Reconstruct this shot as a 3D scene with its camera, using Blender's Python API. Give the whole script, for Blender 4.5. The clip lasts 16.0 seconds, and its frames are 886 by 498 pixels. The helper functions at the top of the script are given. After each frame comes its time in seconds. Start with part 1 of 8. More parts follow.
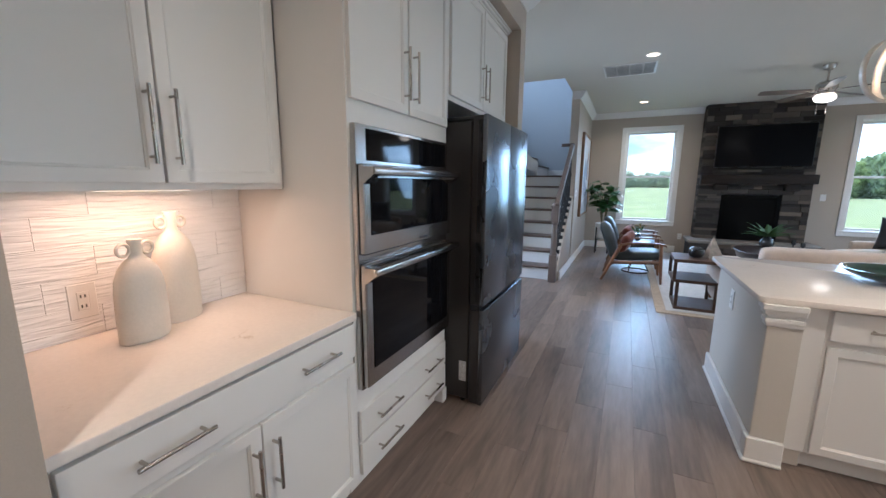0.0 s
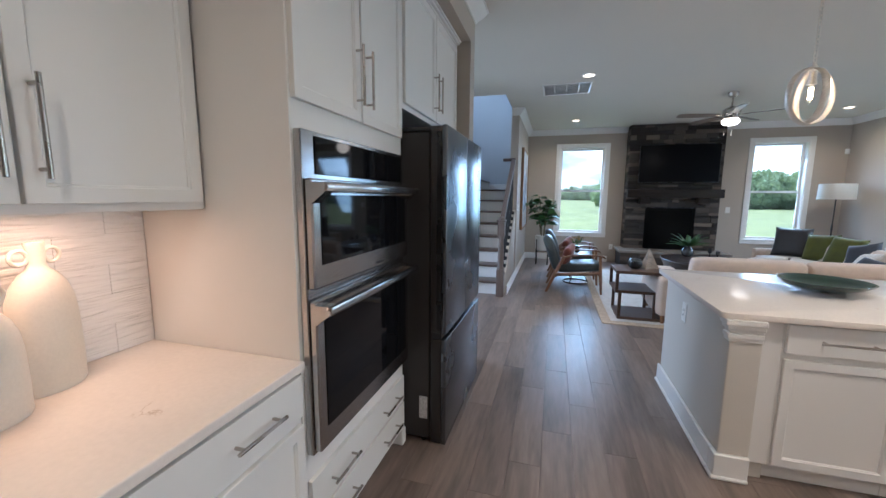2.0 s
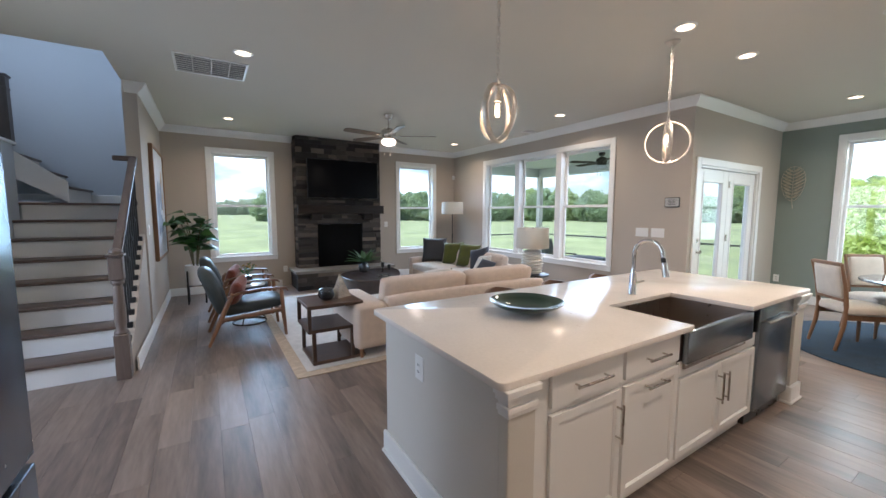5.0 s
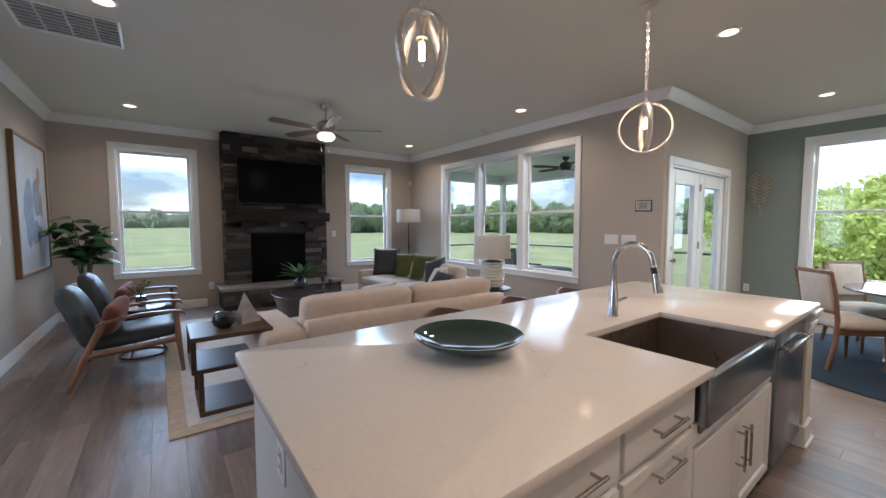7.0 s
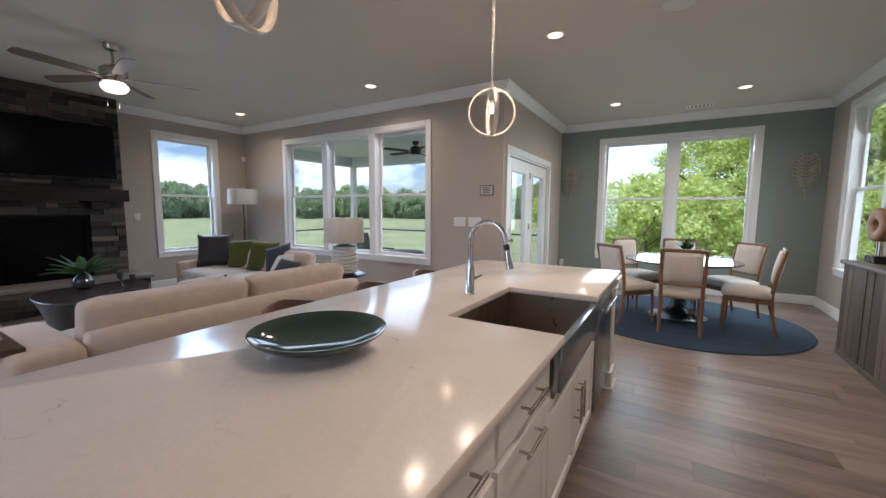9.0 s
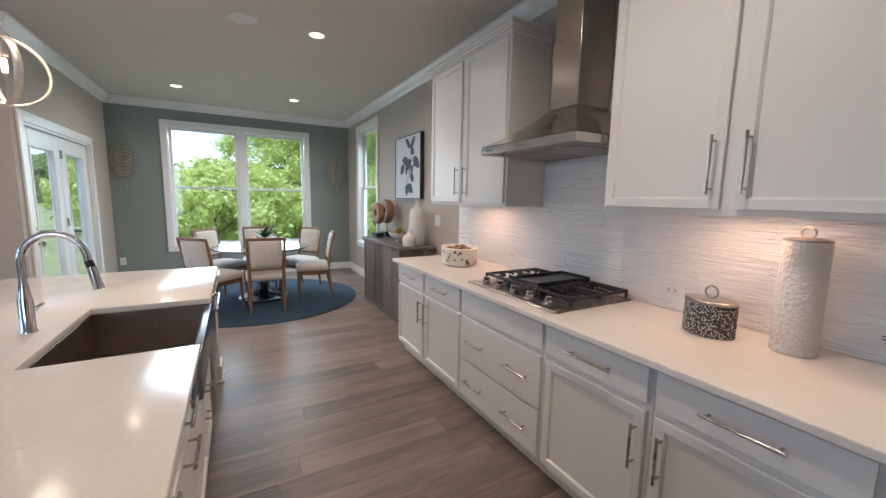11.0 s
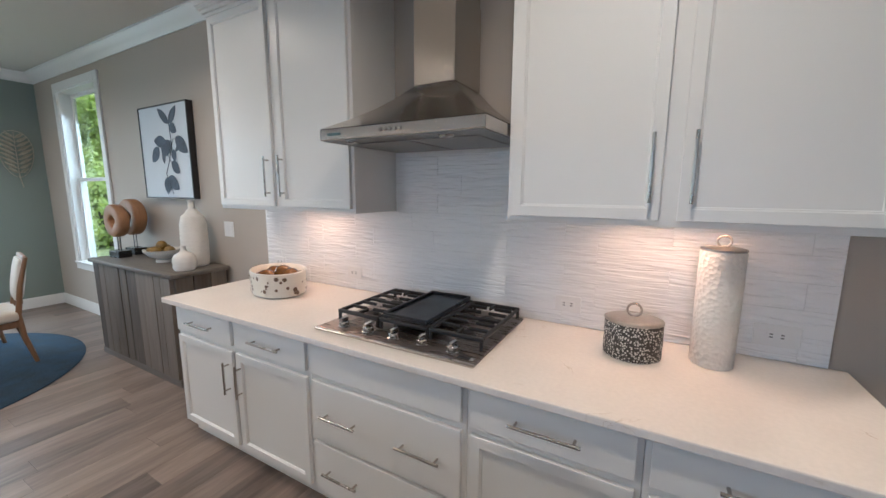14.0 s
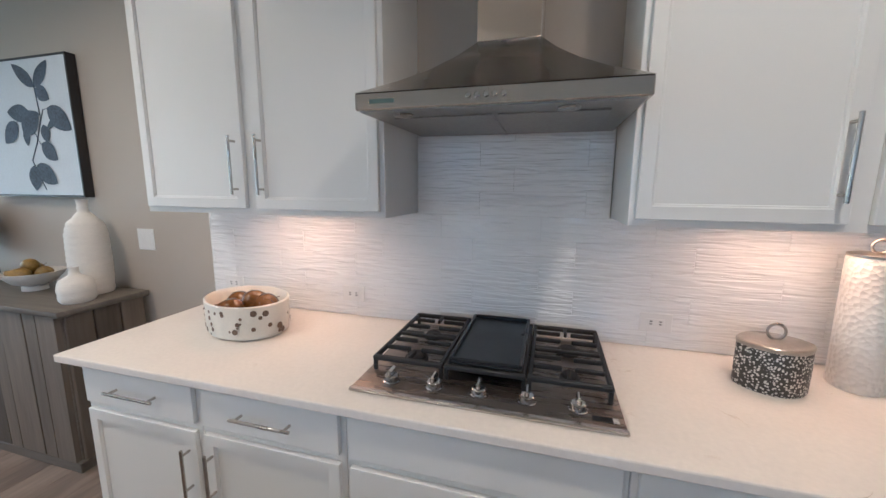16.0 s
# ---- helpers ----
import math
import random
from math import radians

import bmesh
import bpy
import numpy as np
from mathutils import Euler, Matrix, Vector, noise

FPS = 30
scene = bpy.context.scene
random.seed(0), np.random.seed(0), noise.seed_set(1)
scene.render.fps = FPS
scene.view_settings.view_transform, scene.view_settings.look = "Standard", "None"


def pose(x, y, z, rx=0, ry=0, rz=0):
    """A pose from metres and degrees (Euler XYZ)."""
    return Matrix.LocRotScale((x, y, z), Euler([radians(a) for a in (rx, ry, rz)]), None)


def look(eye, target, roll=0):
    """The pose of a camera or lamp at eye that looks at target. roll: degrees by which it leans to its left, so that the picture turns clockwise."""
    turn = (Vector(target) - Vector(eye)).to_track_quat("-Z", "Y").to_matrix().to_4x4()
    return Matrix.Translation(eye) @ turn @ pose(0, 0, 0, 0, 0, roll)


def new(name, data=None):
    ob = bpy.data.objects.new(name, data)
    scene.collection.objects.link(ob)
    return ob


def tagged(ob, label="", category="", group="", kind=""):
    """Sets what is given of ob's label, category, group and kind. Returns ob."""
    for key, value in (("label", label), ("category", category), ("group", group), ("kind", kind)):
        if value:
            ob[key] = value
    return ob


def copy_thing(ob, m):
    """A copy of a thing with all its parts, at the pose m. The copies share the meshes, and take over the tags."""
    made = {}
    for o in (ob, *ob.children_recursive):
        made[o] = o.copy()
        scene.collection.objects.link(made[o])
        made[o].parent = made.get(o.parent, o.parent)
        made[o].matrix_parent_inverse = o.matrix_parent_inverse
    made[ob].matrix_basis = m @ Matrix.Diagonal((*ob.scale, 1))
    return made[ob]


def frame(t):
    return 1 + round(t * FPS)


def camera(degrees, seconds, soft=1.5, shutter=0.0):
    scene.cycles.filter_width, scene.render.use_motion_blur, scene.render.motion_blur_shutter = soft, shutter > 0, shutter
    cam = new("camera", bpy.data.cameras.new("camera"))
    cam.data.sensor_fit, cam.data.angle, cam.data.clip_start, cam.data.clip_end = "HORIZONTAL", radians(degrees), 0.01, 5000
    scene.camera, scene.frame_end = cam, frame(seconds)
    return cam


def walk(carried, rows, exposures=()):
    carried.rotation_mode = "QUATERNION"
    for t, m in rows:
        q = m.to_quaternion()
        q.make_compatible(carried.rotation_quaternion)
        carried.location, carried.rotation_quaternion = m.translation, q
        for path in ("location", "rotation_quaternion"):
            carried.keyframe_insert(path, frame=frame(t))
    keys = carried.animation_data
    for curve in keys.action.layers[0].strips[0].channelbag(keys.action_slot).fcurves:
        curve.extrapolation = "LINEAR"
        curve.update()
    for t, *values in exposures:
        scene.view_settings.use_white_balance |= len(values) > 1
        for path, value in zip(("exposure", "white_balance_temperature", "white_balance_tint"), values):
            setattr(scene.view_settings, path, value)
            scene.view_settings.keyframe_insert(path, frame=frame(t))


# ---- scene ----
cam = camera(99.1, 16.0)
PATH = [
    (0, (0.054, 0.106, 1.466), (-0.8, 1.883, 1.125), 0.4),
    (0.5, (0.14, 0.036, 1.466), (-0.929, 1.687, 1.101), 0.5),
    (1, (0.108, 0.072, 1.472), (-1.02, 1.689, 1.135), 0.5),
    (1.5, (-0.018, 0.169, 1.484), (-0.949, 1.913, 1.175), 0.5),
    (2, (-0.144, 0.281, 1.486), (-0.698, 2.183, 1.213), 0.4),
    (2.5, (-0.226, 0.446, 1.489), (-0.493, 2.412, 1.234), 0.5),
    (3, (-0.24, 0.643, 1.492), (-0.228, 2.628, 1.25), 0.2),
    (3.5, (-0.263, 0.851, 1.489), (0.08, 2.8, 1.201), 0.1),
    (4, (-0.263, 1.053, 1.501), (0.426, 2.914, 1.249), 0.1),
    (4.5, (-0.227, 1.258, 1.501), (0.685, 3.025, 1.288), 0.1),
    (5, (-0.16, 1.471, 1.527), (0.892, 3.161, 1.335), 0.1),
    (7.5, (0.605, 2.008, 1.395), (1.802, 3.606, 1.271), -0.0),
    (8, (0.667, 2.018, 1.368), (1.874, 3.605, 1.217), 0.2),
    (8.5, (0.683, 2.026, 1.386), (2.009, 3.509, 1.18), 0.3),
    (9, (0.62, 2.133, 1.39), (2.327, 3.156, 1.19), 0.4),
    (9.5, (0.483, 2.26, 1.434), (2.444, 2.521, 1.141), 0.6),
    (10, (0.328, 2.306, 1.445), (2.294, 2.152, 1.112), 0.6),
    (12.5, (0.584, 2.312, 1.603), (1.692, 0.654, 1.455), 0.6),
    (13, (0.81, 2.234, 1.587), (1.891, 0.561, 1.403), 0.6),
    (13.5, (1.012, 2.169, 1.603), (2.009, 0.452, 1.361), 0.3),
    (14, (1.186, 2.099, 1.587), (2.148, 0.372, 1.283), 0.3),
    (14.5, (1.365, 2.038, 1.592), (2.291, 0.291, 1.291), 0.5),
    (15, (1.596, 2.02, 1.609), (2.431, 0.219, 1.371), 0.6),
    (15.5, (1.801, 1.97, 1.598), (2.462, 0.102, 1.321), 0.4),
    (16, (1.979, 1.891, 1.584), (2.515, -0.009, 1.26), 0.4),
]
EXPOSURES = [(0, 0.62, 5050, 12), (1, 0.82, 5080, 12), (2, 0.58, 5000, 12), (3.5, 0.74, 5220, 13.5), (4, 0.74, 5300, 14), (5, 0.43, 5430, 15), (7.5, -0.02, 5520, 18.5), (9.5, -0.08, 5500, 19.5), (12.5, 0.40, 5120, 11.5), (14, 0.26, 5060, 11.5), (16, 0.24, 4990, 11)]
walk(cam, [(t, look(eye, target, roll)) for t, eye, target, roll in PATH], EXPOSURES)

# ---- light ----
world = bpy.data.worlds.new("sky_world")
scene.world = world
world.use_nodes = True
wn = world.node_tree
sky = wn.nodes.new("ShaderNodeTexSky")
sky.sky_type = "NISHITA"
sky.sun_disc = False
SUN_ELEV, SUN_AZ = radians(62), radians(-90)
sky.sun_elevation, sky.sun_rotation = SUN_ELEV, SUN_AZ
tc = wn.nodes.new("ShaderNodeTexCoord")
cl = wn.nodes.new("ShaderNodeTexNoise")
cl.inputs["Scale"].default_value, cl.inputs["Detail"].default_value = 3.2, 8
mp = wn.nodes.new("ShaderNodeMapping")
mp.inputs["Scale"].default_value = (1, 1, 3.0)
wn.links.new(tc.outputs["Generated"], mp.inputs["Vector"])
wn.links.new(mp.outputs[0], cl.inputs["Vector"])
cr = wn.nodes.new("ShaderNodeValToRGB")
cr.color_ramp.elements[0].position, cr.color_ramp.elements[1].position = 0.43, 0.58
wn.links.new(cl.outputs["Fac"], cr.inputs[0])
mx = wn.nodes.new("ShaderNodeMix")
mx.data_type = "RGBA"
mx.inputs["B"].default_value = (13.0, 13.6, 14.2, 1)
wn.links.new(cr.outputs[0], mx.inputs["Factor"])
wn.links.new(sky.outputs[0], mx.inputs["A"])
wn.links.new(mx.outputs["Result"], wn.nodes["Background"].inputs["Color"])
wn.nodes["Background"].inputs["Strength"].default_value = 0.15

sun = new("sun", bpy.data.lights.new("sun", "SUN"))
sun.data.energy, sun.data.angle, sun.data.color = 5.0, radians(0.6), (1.0, 0.95, 0.87)
sun_dir = Vector((math.sin(SUN_AZ) * math.cos(SUN_ELEV), math.cos(SUN_AZ) * math.cos(SUN_ELEV), math.sin(SUN_ELEV)))
sun.matrix_world = look(sun_dir * 30, (0, 0, 0))


def window_light(name, place, facing, w, h, watts, color=(0.80, 0.91, 1.0)):
    """Sky light standing in one window's opening."""
    la = bpy.data.lights.new(name, "AREA")
    la.shape, la.size, la.size_y, la.energy, la.color = "RECTANGLE", w, h, watts, color
    la.spread = radians(120)
    ob = new(name, la)
    ob.matrix_world = look(place, Vector(place) + Vector(facing))
    return ob


DAY = 1.0
window_light("window_light", (0.41, 10.26, 1.75), (0, -1, -0.75), 0.98, 1.9, 34 * DAY, (0.60, 0.82, 1.0))
window_light("window_light", (4.26, 10.26, 1.75), (0, -1, -0.75), 0.85, 1.9, 28 * DAY, (0.60, 0.82, 1.0))
window_light("window_light", (5.92, 6.86, 1.75), (-1, 0, -0.7), 3.1, 1.9, 46 * DAY)
window_light("window_light", (6.6, 4.56, 1.25), (0, -1, -0.5), 1.6, 1.9, 13 * DAY)
window_light("window_light", (8.95, 2.15, 1.75), (-1, 0, -0.7), 2.2, 2.0, 54 * DAY, (0.9, 1.0, 0.92))
window_light("window_light", (7.12, -0.42, 1.75), (0, 1, -0.7), 0.95, 1.9, 28 * DAY, (0.9, 1.0, 0.92))

# unseen entry window, added to brighten the island end and floor
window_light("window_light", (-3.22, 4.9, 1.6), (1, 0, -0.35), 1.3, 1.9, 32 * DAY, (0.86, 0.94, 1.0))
window_light("window_light", (-3.42, 7.75, 4.3), (1, 0, -0.2), 1.5, 1.4, 22 * DAY)

# ---- materials ----


def node_mat(name):
    m = bpy.data.materials.new(name)
    m.use_nodes = True
    nt = m.node_tree
    return m, nt, nt.nodes["Principled BSDF"]


def mat(name, color, rough=0.5, metal=0.0, grain=0.06, scale=6.0, bump=0.0, bump_scale=80.0, stretch=(1, 1, 1), coat=0.0, trans=0.0, per_piece=0.0, sheen=0.0, rough_var=0.08):
    """A surface with two scales of tone, fine relief and uneven gloss."""
    m, nt, b = node_mat(name)
    N, L = nt.nodes, nt.links
    co = N.new("ShaderNodeTexCoord")
    mp = N.new("ShaderNodeMapping")
    mp.inputs["Scale"].default_value = stretch
    L.new(co.outputs["Object"], mp.inputs["Vector"])
    big, fine = N.new("ShaderNodeTexNoise"), N.new("ShaderNodeTexNoise")
    big.inputs["Scale"].default_value, big.inputs["Detail"].default_value = scale, 4
    fine.inputs["Scale"].default_value, fine.inputs["Detail"].default_value = bump_scale, 3
    L.new(mp.outputs[0], big.inputs["Vector"])
    L.new(mp.outputs[0], fine.inputs["Vector"])
    add = N.new("ShaderNodeMath")
    add.operation = "ADD"
    L.new(big.outputs["Fac"], add.inputs[0])
    L.new(fine.outputs["Fac"], add.inputs[1])
    src = add.outputs[0]
    lo, hi = 0.7, 1.3
    if per_piece:
        oi = N.new("ShaderNodeObjectInfo")
        mul = N.new("ShaderNodeMath")
        mul.operation = "MULTIPLY_ADD"
        mul.inputs[1].default_value = per_piece
        L.new(oi.outputs["Random"], mul.inputs[0])
        L.new(src, mul.inputs[2])
        src = mul.outputs[0]
        lo, hi = 0.7, 1.3 + per_piece
    mr = N.new("ShaderNodeMapRange")
    mr.inputs["From Min"].default_value, mr.inputs["From Max"].default_value = lo, hi
    L.new(src, mr.inputs["Value"])
    mix = N.new("ShaderNodeMix")
    mix.data_type = "RGBA"
    c = Vector(color)
    mix.inputs["A"].default_value = (*(c * (1 - grain)), 1)
    mix.inputs["B"].default_value = (*[min(1, v * (1 + grain)) for v in c], 1)
    L.new(mr.outputs[0], mix.inputs["Factor"])
    L.new(mix.outputs["Result"], b.inputs["Base Color"])
    rr = N.new("ShaderNodeMapRange")
    rr.inputs["From Min"].default_value, rr.inputs["From Max"].default_value = 0.3, 0.7
    rr.inputs["To Min"].default_value, rr.inputs["To Max"].default_value = max(0.02, rough - rough_var), min(1, rough + rough_var)
    L.new(big.outputs["Fac"], rr.inputs["Value"])
    L.new(rr.outputs[0], b.inputs["Roughness"])
    b.inputs["Metallic"].default_value = metal
    b.inputs["Coat Weight"].default_value = coat
    b.inputs["Transmission Weight"].default_value = trans
    b.inputs["Sheen Weight"].default_value = sheen
    if bump:
        bp = N.new("ShaderNodeBump")
        bp.inputs["Strength"].default_value, bp.inputs["Distance"].default_value = bump, 0.01
        L.new(fine.outputs["Fac"], bp.inputs["Height"])
        L.new(bp.outputs[0], b.inputs["Normal"])
    return m


def wood(name, dark, light, rough=0.4, along="y", per_piece=0.5, ring=9.0, bump=0.15, lo=0.45, hi=1.0):
    """Wood with grain along one axis."""
    m, nt, b = node_mat(name)
    N, L = nt.nodes, nt.links
    co = N.new("ShaderNodeTexCoord")
    mp = N.new("ShaderNodeMapping")
    s = {"x": (0.6, ring, ring), "y": (ring, 0.6, ring), "z": (ring, ring, 0.6)}[along]
    mp.inputs["Scale"].default_value = s
    oi = N.new("ShaderNodeObjectInfo")
    off = N.new("ShaderNodeVectorMath")
    off.operation = "MULTIPLY_ADD"
    off.inputs[1].default_value = (37, 53, 41)
    L.new(oi.outputs["Random"], off.inputs[0])
    L.new(co.outputs["Object"], off.inputs[2])
    L.new(off.outputs[0], mp.inputs["Vector"])
    n1, n2 = N.new("ShaderNodeTexNoise"), N.new("ShaderNodeTexNoise")
    n1.inputs["Scale"].default_value, n1.inputs["Detail"].default_value, n1.inputs["Distortion"].default_value = 1.3, 6, 0.8
    n2.inputs["Scale"].default_value, n2.inputs["Detail"].default_value = 9.0, 5
    L.new(mp.outputs[0], n1.inputs["Vector"])
    L.new(mp.outputs[0], n2.inputs["Vector"])
    a = N.new("ShaderNodeMath")
    a.operation = "MULTIPLY_ADD"
    a.inputs[1].default_value = 0.45
    L.new(n2.outputs["Fac"], a.inputs[0])
    L.new(n1.outputs["Fac"], a.inputs[2])
    p = N.new("ShaderNodeMath")
    p.operation = "MULTIPLY_ADD"
    p.inputs[1].default_value = per_piece
    L.new(oi.outputs["Random"], p.inputs[0])
    L.new(a.outputs[0], p.inputs[2])
    mr = N.new("ShaderNodeMapRange")
    mr.inputs["From Min"].default_value, mr.inputs["From Max"].default_value = lo, hi + per_piece
    L.new(p.outputs[0], mr.inputs["Value"])
    mix = N.new("ShaderNodeMix")
    mix.data_type = "RGBA"
    mix.inputs["A"].default_value, mix.inputs["B"].default_value = (*dark, 1), (*light, 1)
    L.new(mr.outputs[0], mix.inputs["Factor"])
    L.new(mix.outputs["Result"], b.inputs["Base Color"])
    rr = N.new("ShaderNodeMapRange")
    rr.inputs["To Min"].default_value, rr.inputs["To Max"].default_value = rough - 0.08, rough + 0.12
    L.new(n1.outputs["Fac"], rr.inputs["Value"])
    L.new(rr.outputs[0], b.inputs["Roughness"])
    bp = N.new("ShaderNodeBump")
    bp.inputs["Strength"].default_value, bp.inputs["Distance"].default_value = bump, 0.004
    L.new(n2.outputs["Fac"], bp.inputs["Height"])
    L.new(bp.outputs[0], b.inputs["Normal"])
    return m


def glow(name, color, strength):
    m, nt, b = node_mat(name)
    b.inputs["Base Color"].default_value = (0.8, 0.8, 0.8, 1)
    b.inputs["Emission Color"].default_value = (*color, 1)
    b.inputs["Emission Strength"].default_value = strength
    return m


def pane_glass(name, tint=(1, 1, 1)):
    m, nt, b = node_mat(name)
    N, L = nt.nodes, nt.links
    lw, pw, ma = N.new("ShaderNodeLayerWeight"), N.new("ShaderNodeMath"), N.new("ShaderNodeMath")
    pw.operation, ma.operation = "POWER", "MULTIPLY_ADD"
    pw.inputs[1].default_value, ma.inputs[1].default_value, ma.inputs[2].default_value = 4.0, 0.4, 0.02
    L.new(lw.outputs["Facing"], pw.inputs[0])
    L.new(pw.outputs[0], ma.inputs[0])
    tr, gl, mx = N.new("ShaderNodeBsdfTransparent"), N.new("ShaderNodeBsdfGlossy"), N.new("ShaderNodeMixShader")
    tr.inputs["Color"].default_value = (*tint, 1)
    gl.inputs["Roughness"].default_value = 0.01
    L.new(ma.outputs[0], mx.inputs[0])
    L.new(tr.outputs[0], mx.inputs[1])
    L.new(gl.outputs[0], mx.inputs[2])
    L.new(mx.outputs[0], N["Material Output"].inputs["Surface"])
    return m


M_WALL = mat("greige_paint", (0.46, 0.405, 0.34), 0.75, grain=0.03, scale=1.5, bump=0.05, bump_scale=260)
M_GREEN = mat("sage_paint", (0.245, 0.285, 0.255), 0.75, grain=0.03, scale=1.5, bump=0.05, bump_scale=260)
M_BLUEW = mat("stair_paint", (0.47, 0.50, 0.53), 0.8, grain=0.03, scale=1.5, bump=0.05, bump_scale=260)
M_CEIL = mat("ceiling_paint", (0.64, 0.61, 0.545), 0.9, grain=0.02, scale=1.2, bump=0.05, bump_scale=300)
M_TRIM = mat("trim_paint", (0.80, 0.79, 0.765), 0.33, grain=0.01, scale=2, rough_var=0.03)
M_CAB = mat("cabinet_paint", (0.78, 0.77, 0.745), 0.34, grain=0.004, scale=0.8, bump=0.0, bump_scale=4, rough_var=0.0)
M_QUARTZ = mat("white_quartz", (0.80, 0.74, 0.68), 0.15, grain=0.04, scale=4, bump_scale=60, rough_var=0.02)
M_QUARTZ.node_tree.nodes["Principled BSDF"].inputs["Specular IOR Level"].default_value = 0.24
nq, lq, bq = M_QUARTZ.node_tree.nodes, M_QUARTZ.node_tree.links, M_QUARTZ.node_tree.nodes["Principled BSDF"]
qc, qn, qm = nq.new("ShaderNodeTexCoord"), nq.new("ShaderNodeTexNoise"), nq.new("ShaderNodeTexNoise")
qn.inputs["Scale"].default_value, qn.inputs["Detail"].default_value, qn.inputs["Distortion"].default_value = 3.2, 6, 1.6
qm.inputs["Scale"].default_value = 5.0
lq.new(qc.outputs["Object"], qn.inputs["Vector"])
lq.new(qc.outputs["Object"], qm.inputs["Vector"])
q1, q2 = nq.new("ShaderNodeValToRGB"), nq.new("ShaderNodeValToRGB")
for p, v in ((0.494, 0), (0.5, 1), (0.506, 0)):
    e = q1.color_ramp.elements.new(p)
    e.color = (v, v, v, 1)
q1.color_ramp.elements[0].color = q1.color_ramp.elements[-1].color = (0, 0, 0, 1)
q2.color_ramp.elements[0].position, q2.color_ramp.elements[1].position = 0.60, 0.72
lq.new(qn.outputs["Fac"], q1.inputs[0])
lq.new(qm.outputs["Fac"], q2.inputs[0])
q3 = nq.new("ShaderNodeMath")
q3.operation = "MULTIPLY"
lq.new(q1.outputs[0], q3.inputs[0])
lq.new(q2.outputs[0], q3.inputs[1])
q4 = nq.new("ShaderNodeMix")
q4.data_type = "RGBA"
q4.inputs["B"].default_value = (0.54, 0.44, 0.35, 1)
lq.new(q3.outputs[0], q4.inputs["Factor"])
lq.new(bq.inputs["Base Color"].links[0].from_socket, q4.inputs["A"])
lq.new(q4.outputs["Result"], bq.inputs["Base Color"])
M_NICKEL = mat("brushed_nickel", (0.46, 0.425, 0.385), 0.27, 1.0, 0.03, 6, 0.0, 60, rough_var=0.02)
M_STEEL = mat("stainless_steel", (0.58, 0.54, 0.495), 0.25, 1.0, 0.02, 2, 0.0, 220, rough_var=0.015)
M_HOOD = mat("brushed_hood_steel", (0.54, 0.50, 0.46), 0.24, 1.0, 0.02, 2, 0.0, 220, rough_var=0.015)
hn = M_HOOD.node_tree.nodes.new("ShaderNodeTangent")   # brushed across, so highlights run upright
hn.direction_type, hn.axis = "RADIAL", "Z"
hp = M_HOOD.node_tree.nodes["Principled BSDF"]
hp.inputs["Anisotropic"].default_value, hp.inputs["Anisotropic Rotation"].default_value = 0.88, 0.0
M_HOOD.node_tree.links.new(hn.outputs[0], hp.inputs["Tangent"])
M_OSTEEL = mat("oven_steel", (0.50, 0.485, 0.47), 0.20, 1.0, 0.02, 2, 0.0, 220, rough_var=0.015)
# steel tinted blue to stand for the blue it reflects
M_BSTEEL = mat("blue_reflection_steel", (0.30, 0.335, 0.37), 0.25, 1.0, 0.02, 2, 0.0, 220, rough_var=0.015)
M_DSTEEL = mat("dark_stainless", (0.145, 0.156, 0.172), 0.27, 1.0, 0.03, 2, 0.0, 20, rough_var=0.015)
M_BLACK = mat("black_plastic", (0.012, 0.012, 0.013), 0.3, grain=0.1)
M_BGLASS = mat("black_glass", (0.006, 0.006, 0.007), 0.04, grain=0.05, rough_var=0.01)
M_BGLASS.node_tree.nodes["Principled BSDF"].inputs["Specular IOR Level"].default_value = 0.20
M_IRON = mat("cast_iron", (0.014, 0.014, 0.015), 0.55, grain=0.2, bump=0.1, bump_scale=400)
M_PLANK = wood("floor_oak", (0.095, 0.072, 0.060), (0.325, 0.250, 0.203), 0.36, "y", 0.30, 5.0, 0.08, 0.55, 0.93)
M_GAP = mat("plank_joint", (0.05, 0.035, 0.028), 0.8)
M_TREAD = wood("tread_oak", (0.07, 0.045, 0.035), (0.17, 0.12, 0.095), 0.35, "x", 0.2)
M_RAILW = wood("rail_wood", (0.09, 0.065, 0.055), (0.19, 0.145, 0.12), 0.4, "z", 0.2)
M_WALNUT = wood("walnut", (0.10, 0.05, 0.03), (0.24, 0.13, 0.075), 0.4, "x", 0.2)
M_WALNUTZ = wood("walnut_upright", (0.13, 0.06, 0.03), (0.30, 0.15, 0.07), 0.38, "z", 0.2)
M_MANTEL = wood("mantel_beam", (0.012, 0.009, 0.008), (0.05, 0.038, 0.03), 0.5, "x", 0.2)
M_MANTEL.node_tree.nodes["Principled BSDF"].inputs["Specular IOR Level"].default_value = 0.15
M_GLASS = pane_glass("window_glass", (0.93, 0.95, 0.95))
ns, ls = M_STEEL.node_tree.nodes, M_STEEL.node_tree.links
tg = ns.new("ShaderNodeTangent")
tg.direction_type, tg.axis = "RADIAL", "Z"
ls.new(tg.outputs[0], ns["Principled BSDF"].inputs["Tangent"])
ns["Principled BSDF"].inputs["Anisotropic"].default_value = 0.85
ns["Principled BSDF"].inputs["Anisotropic Rotation"].default_value = 0.25
M_LAMP = glow("downlight_glow", (1.0, 0.70, 0.41), 3.6)


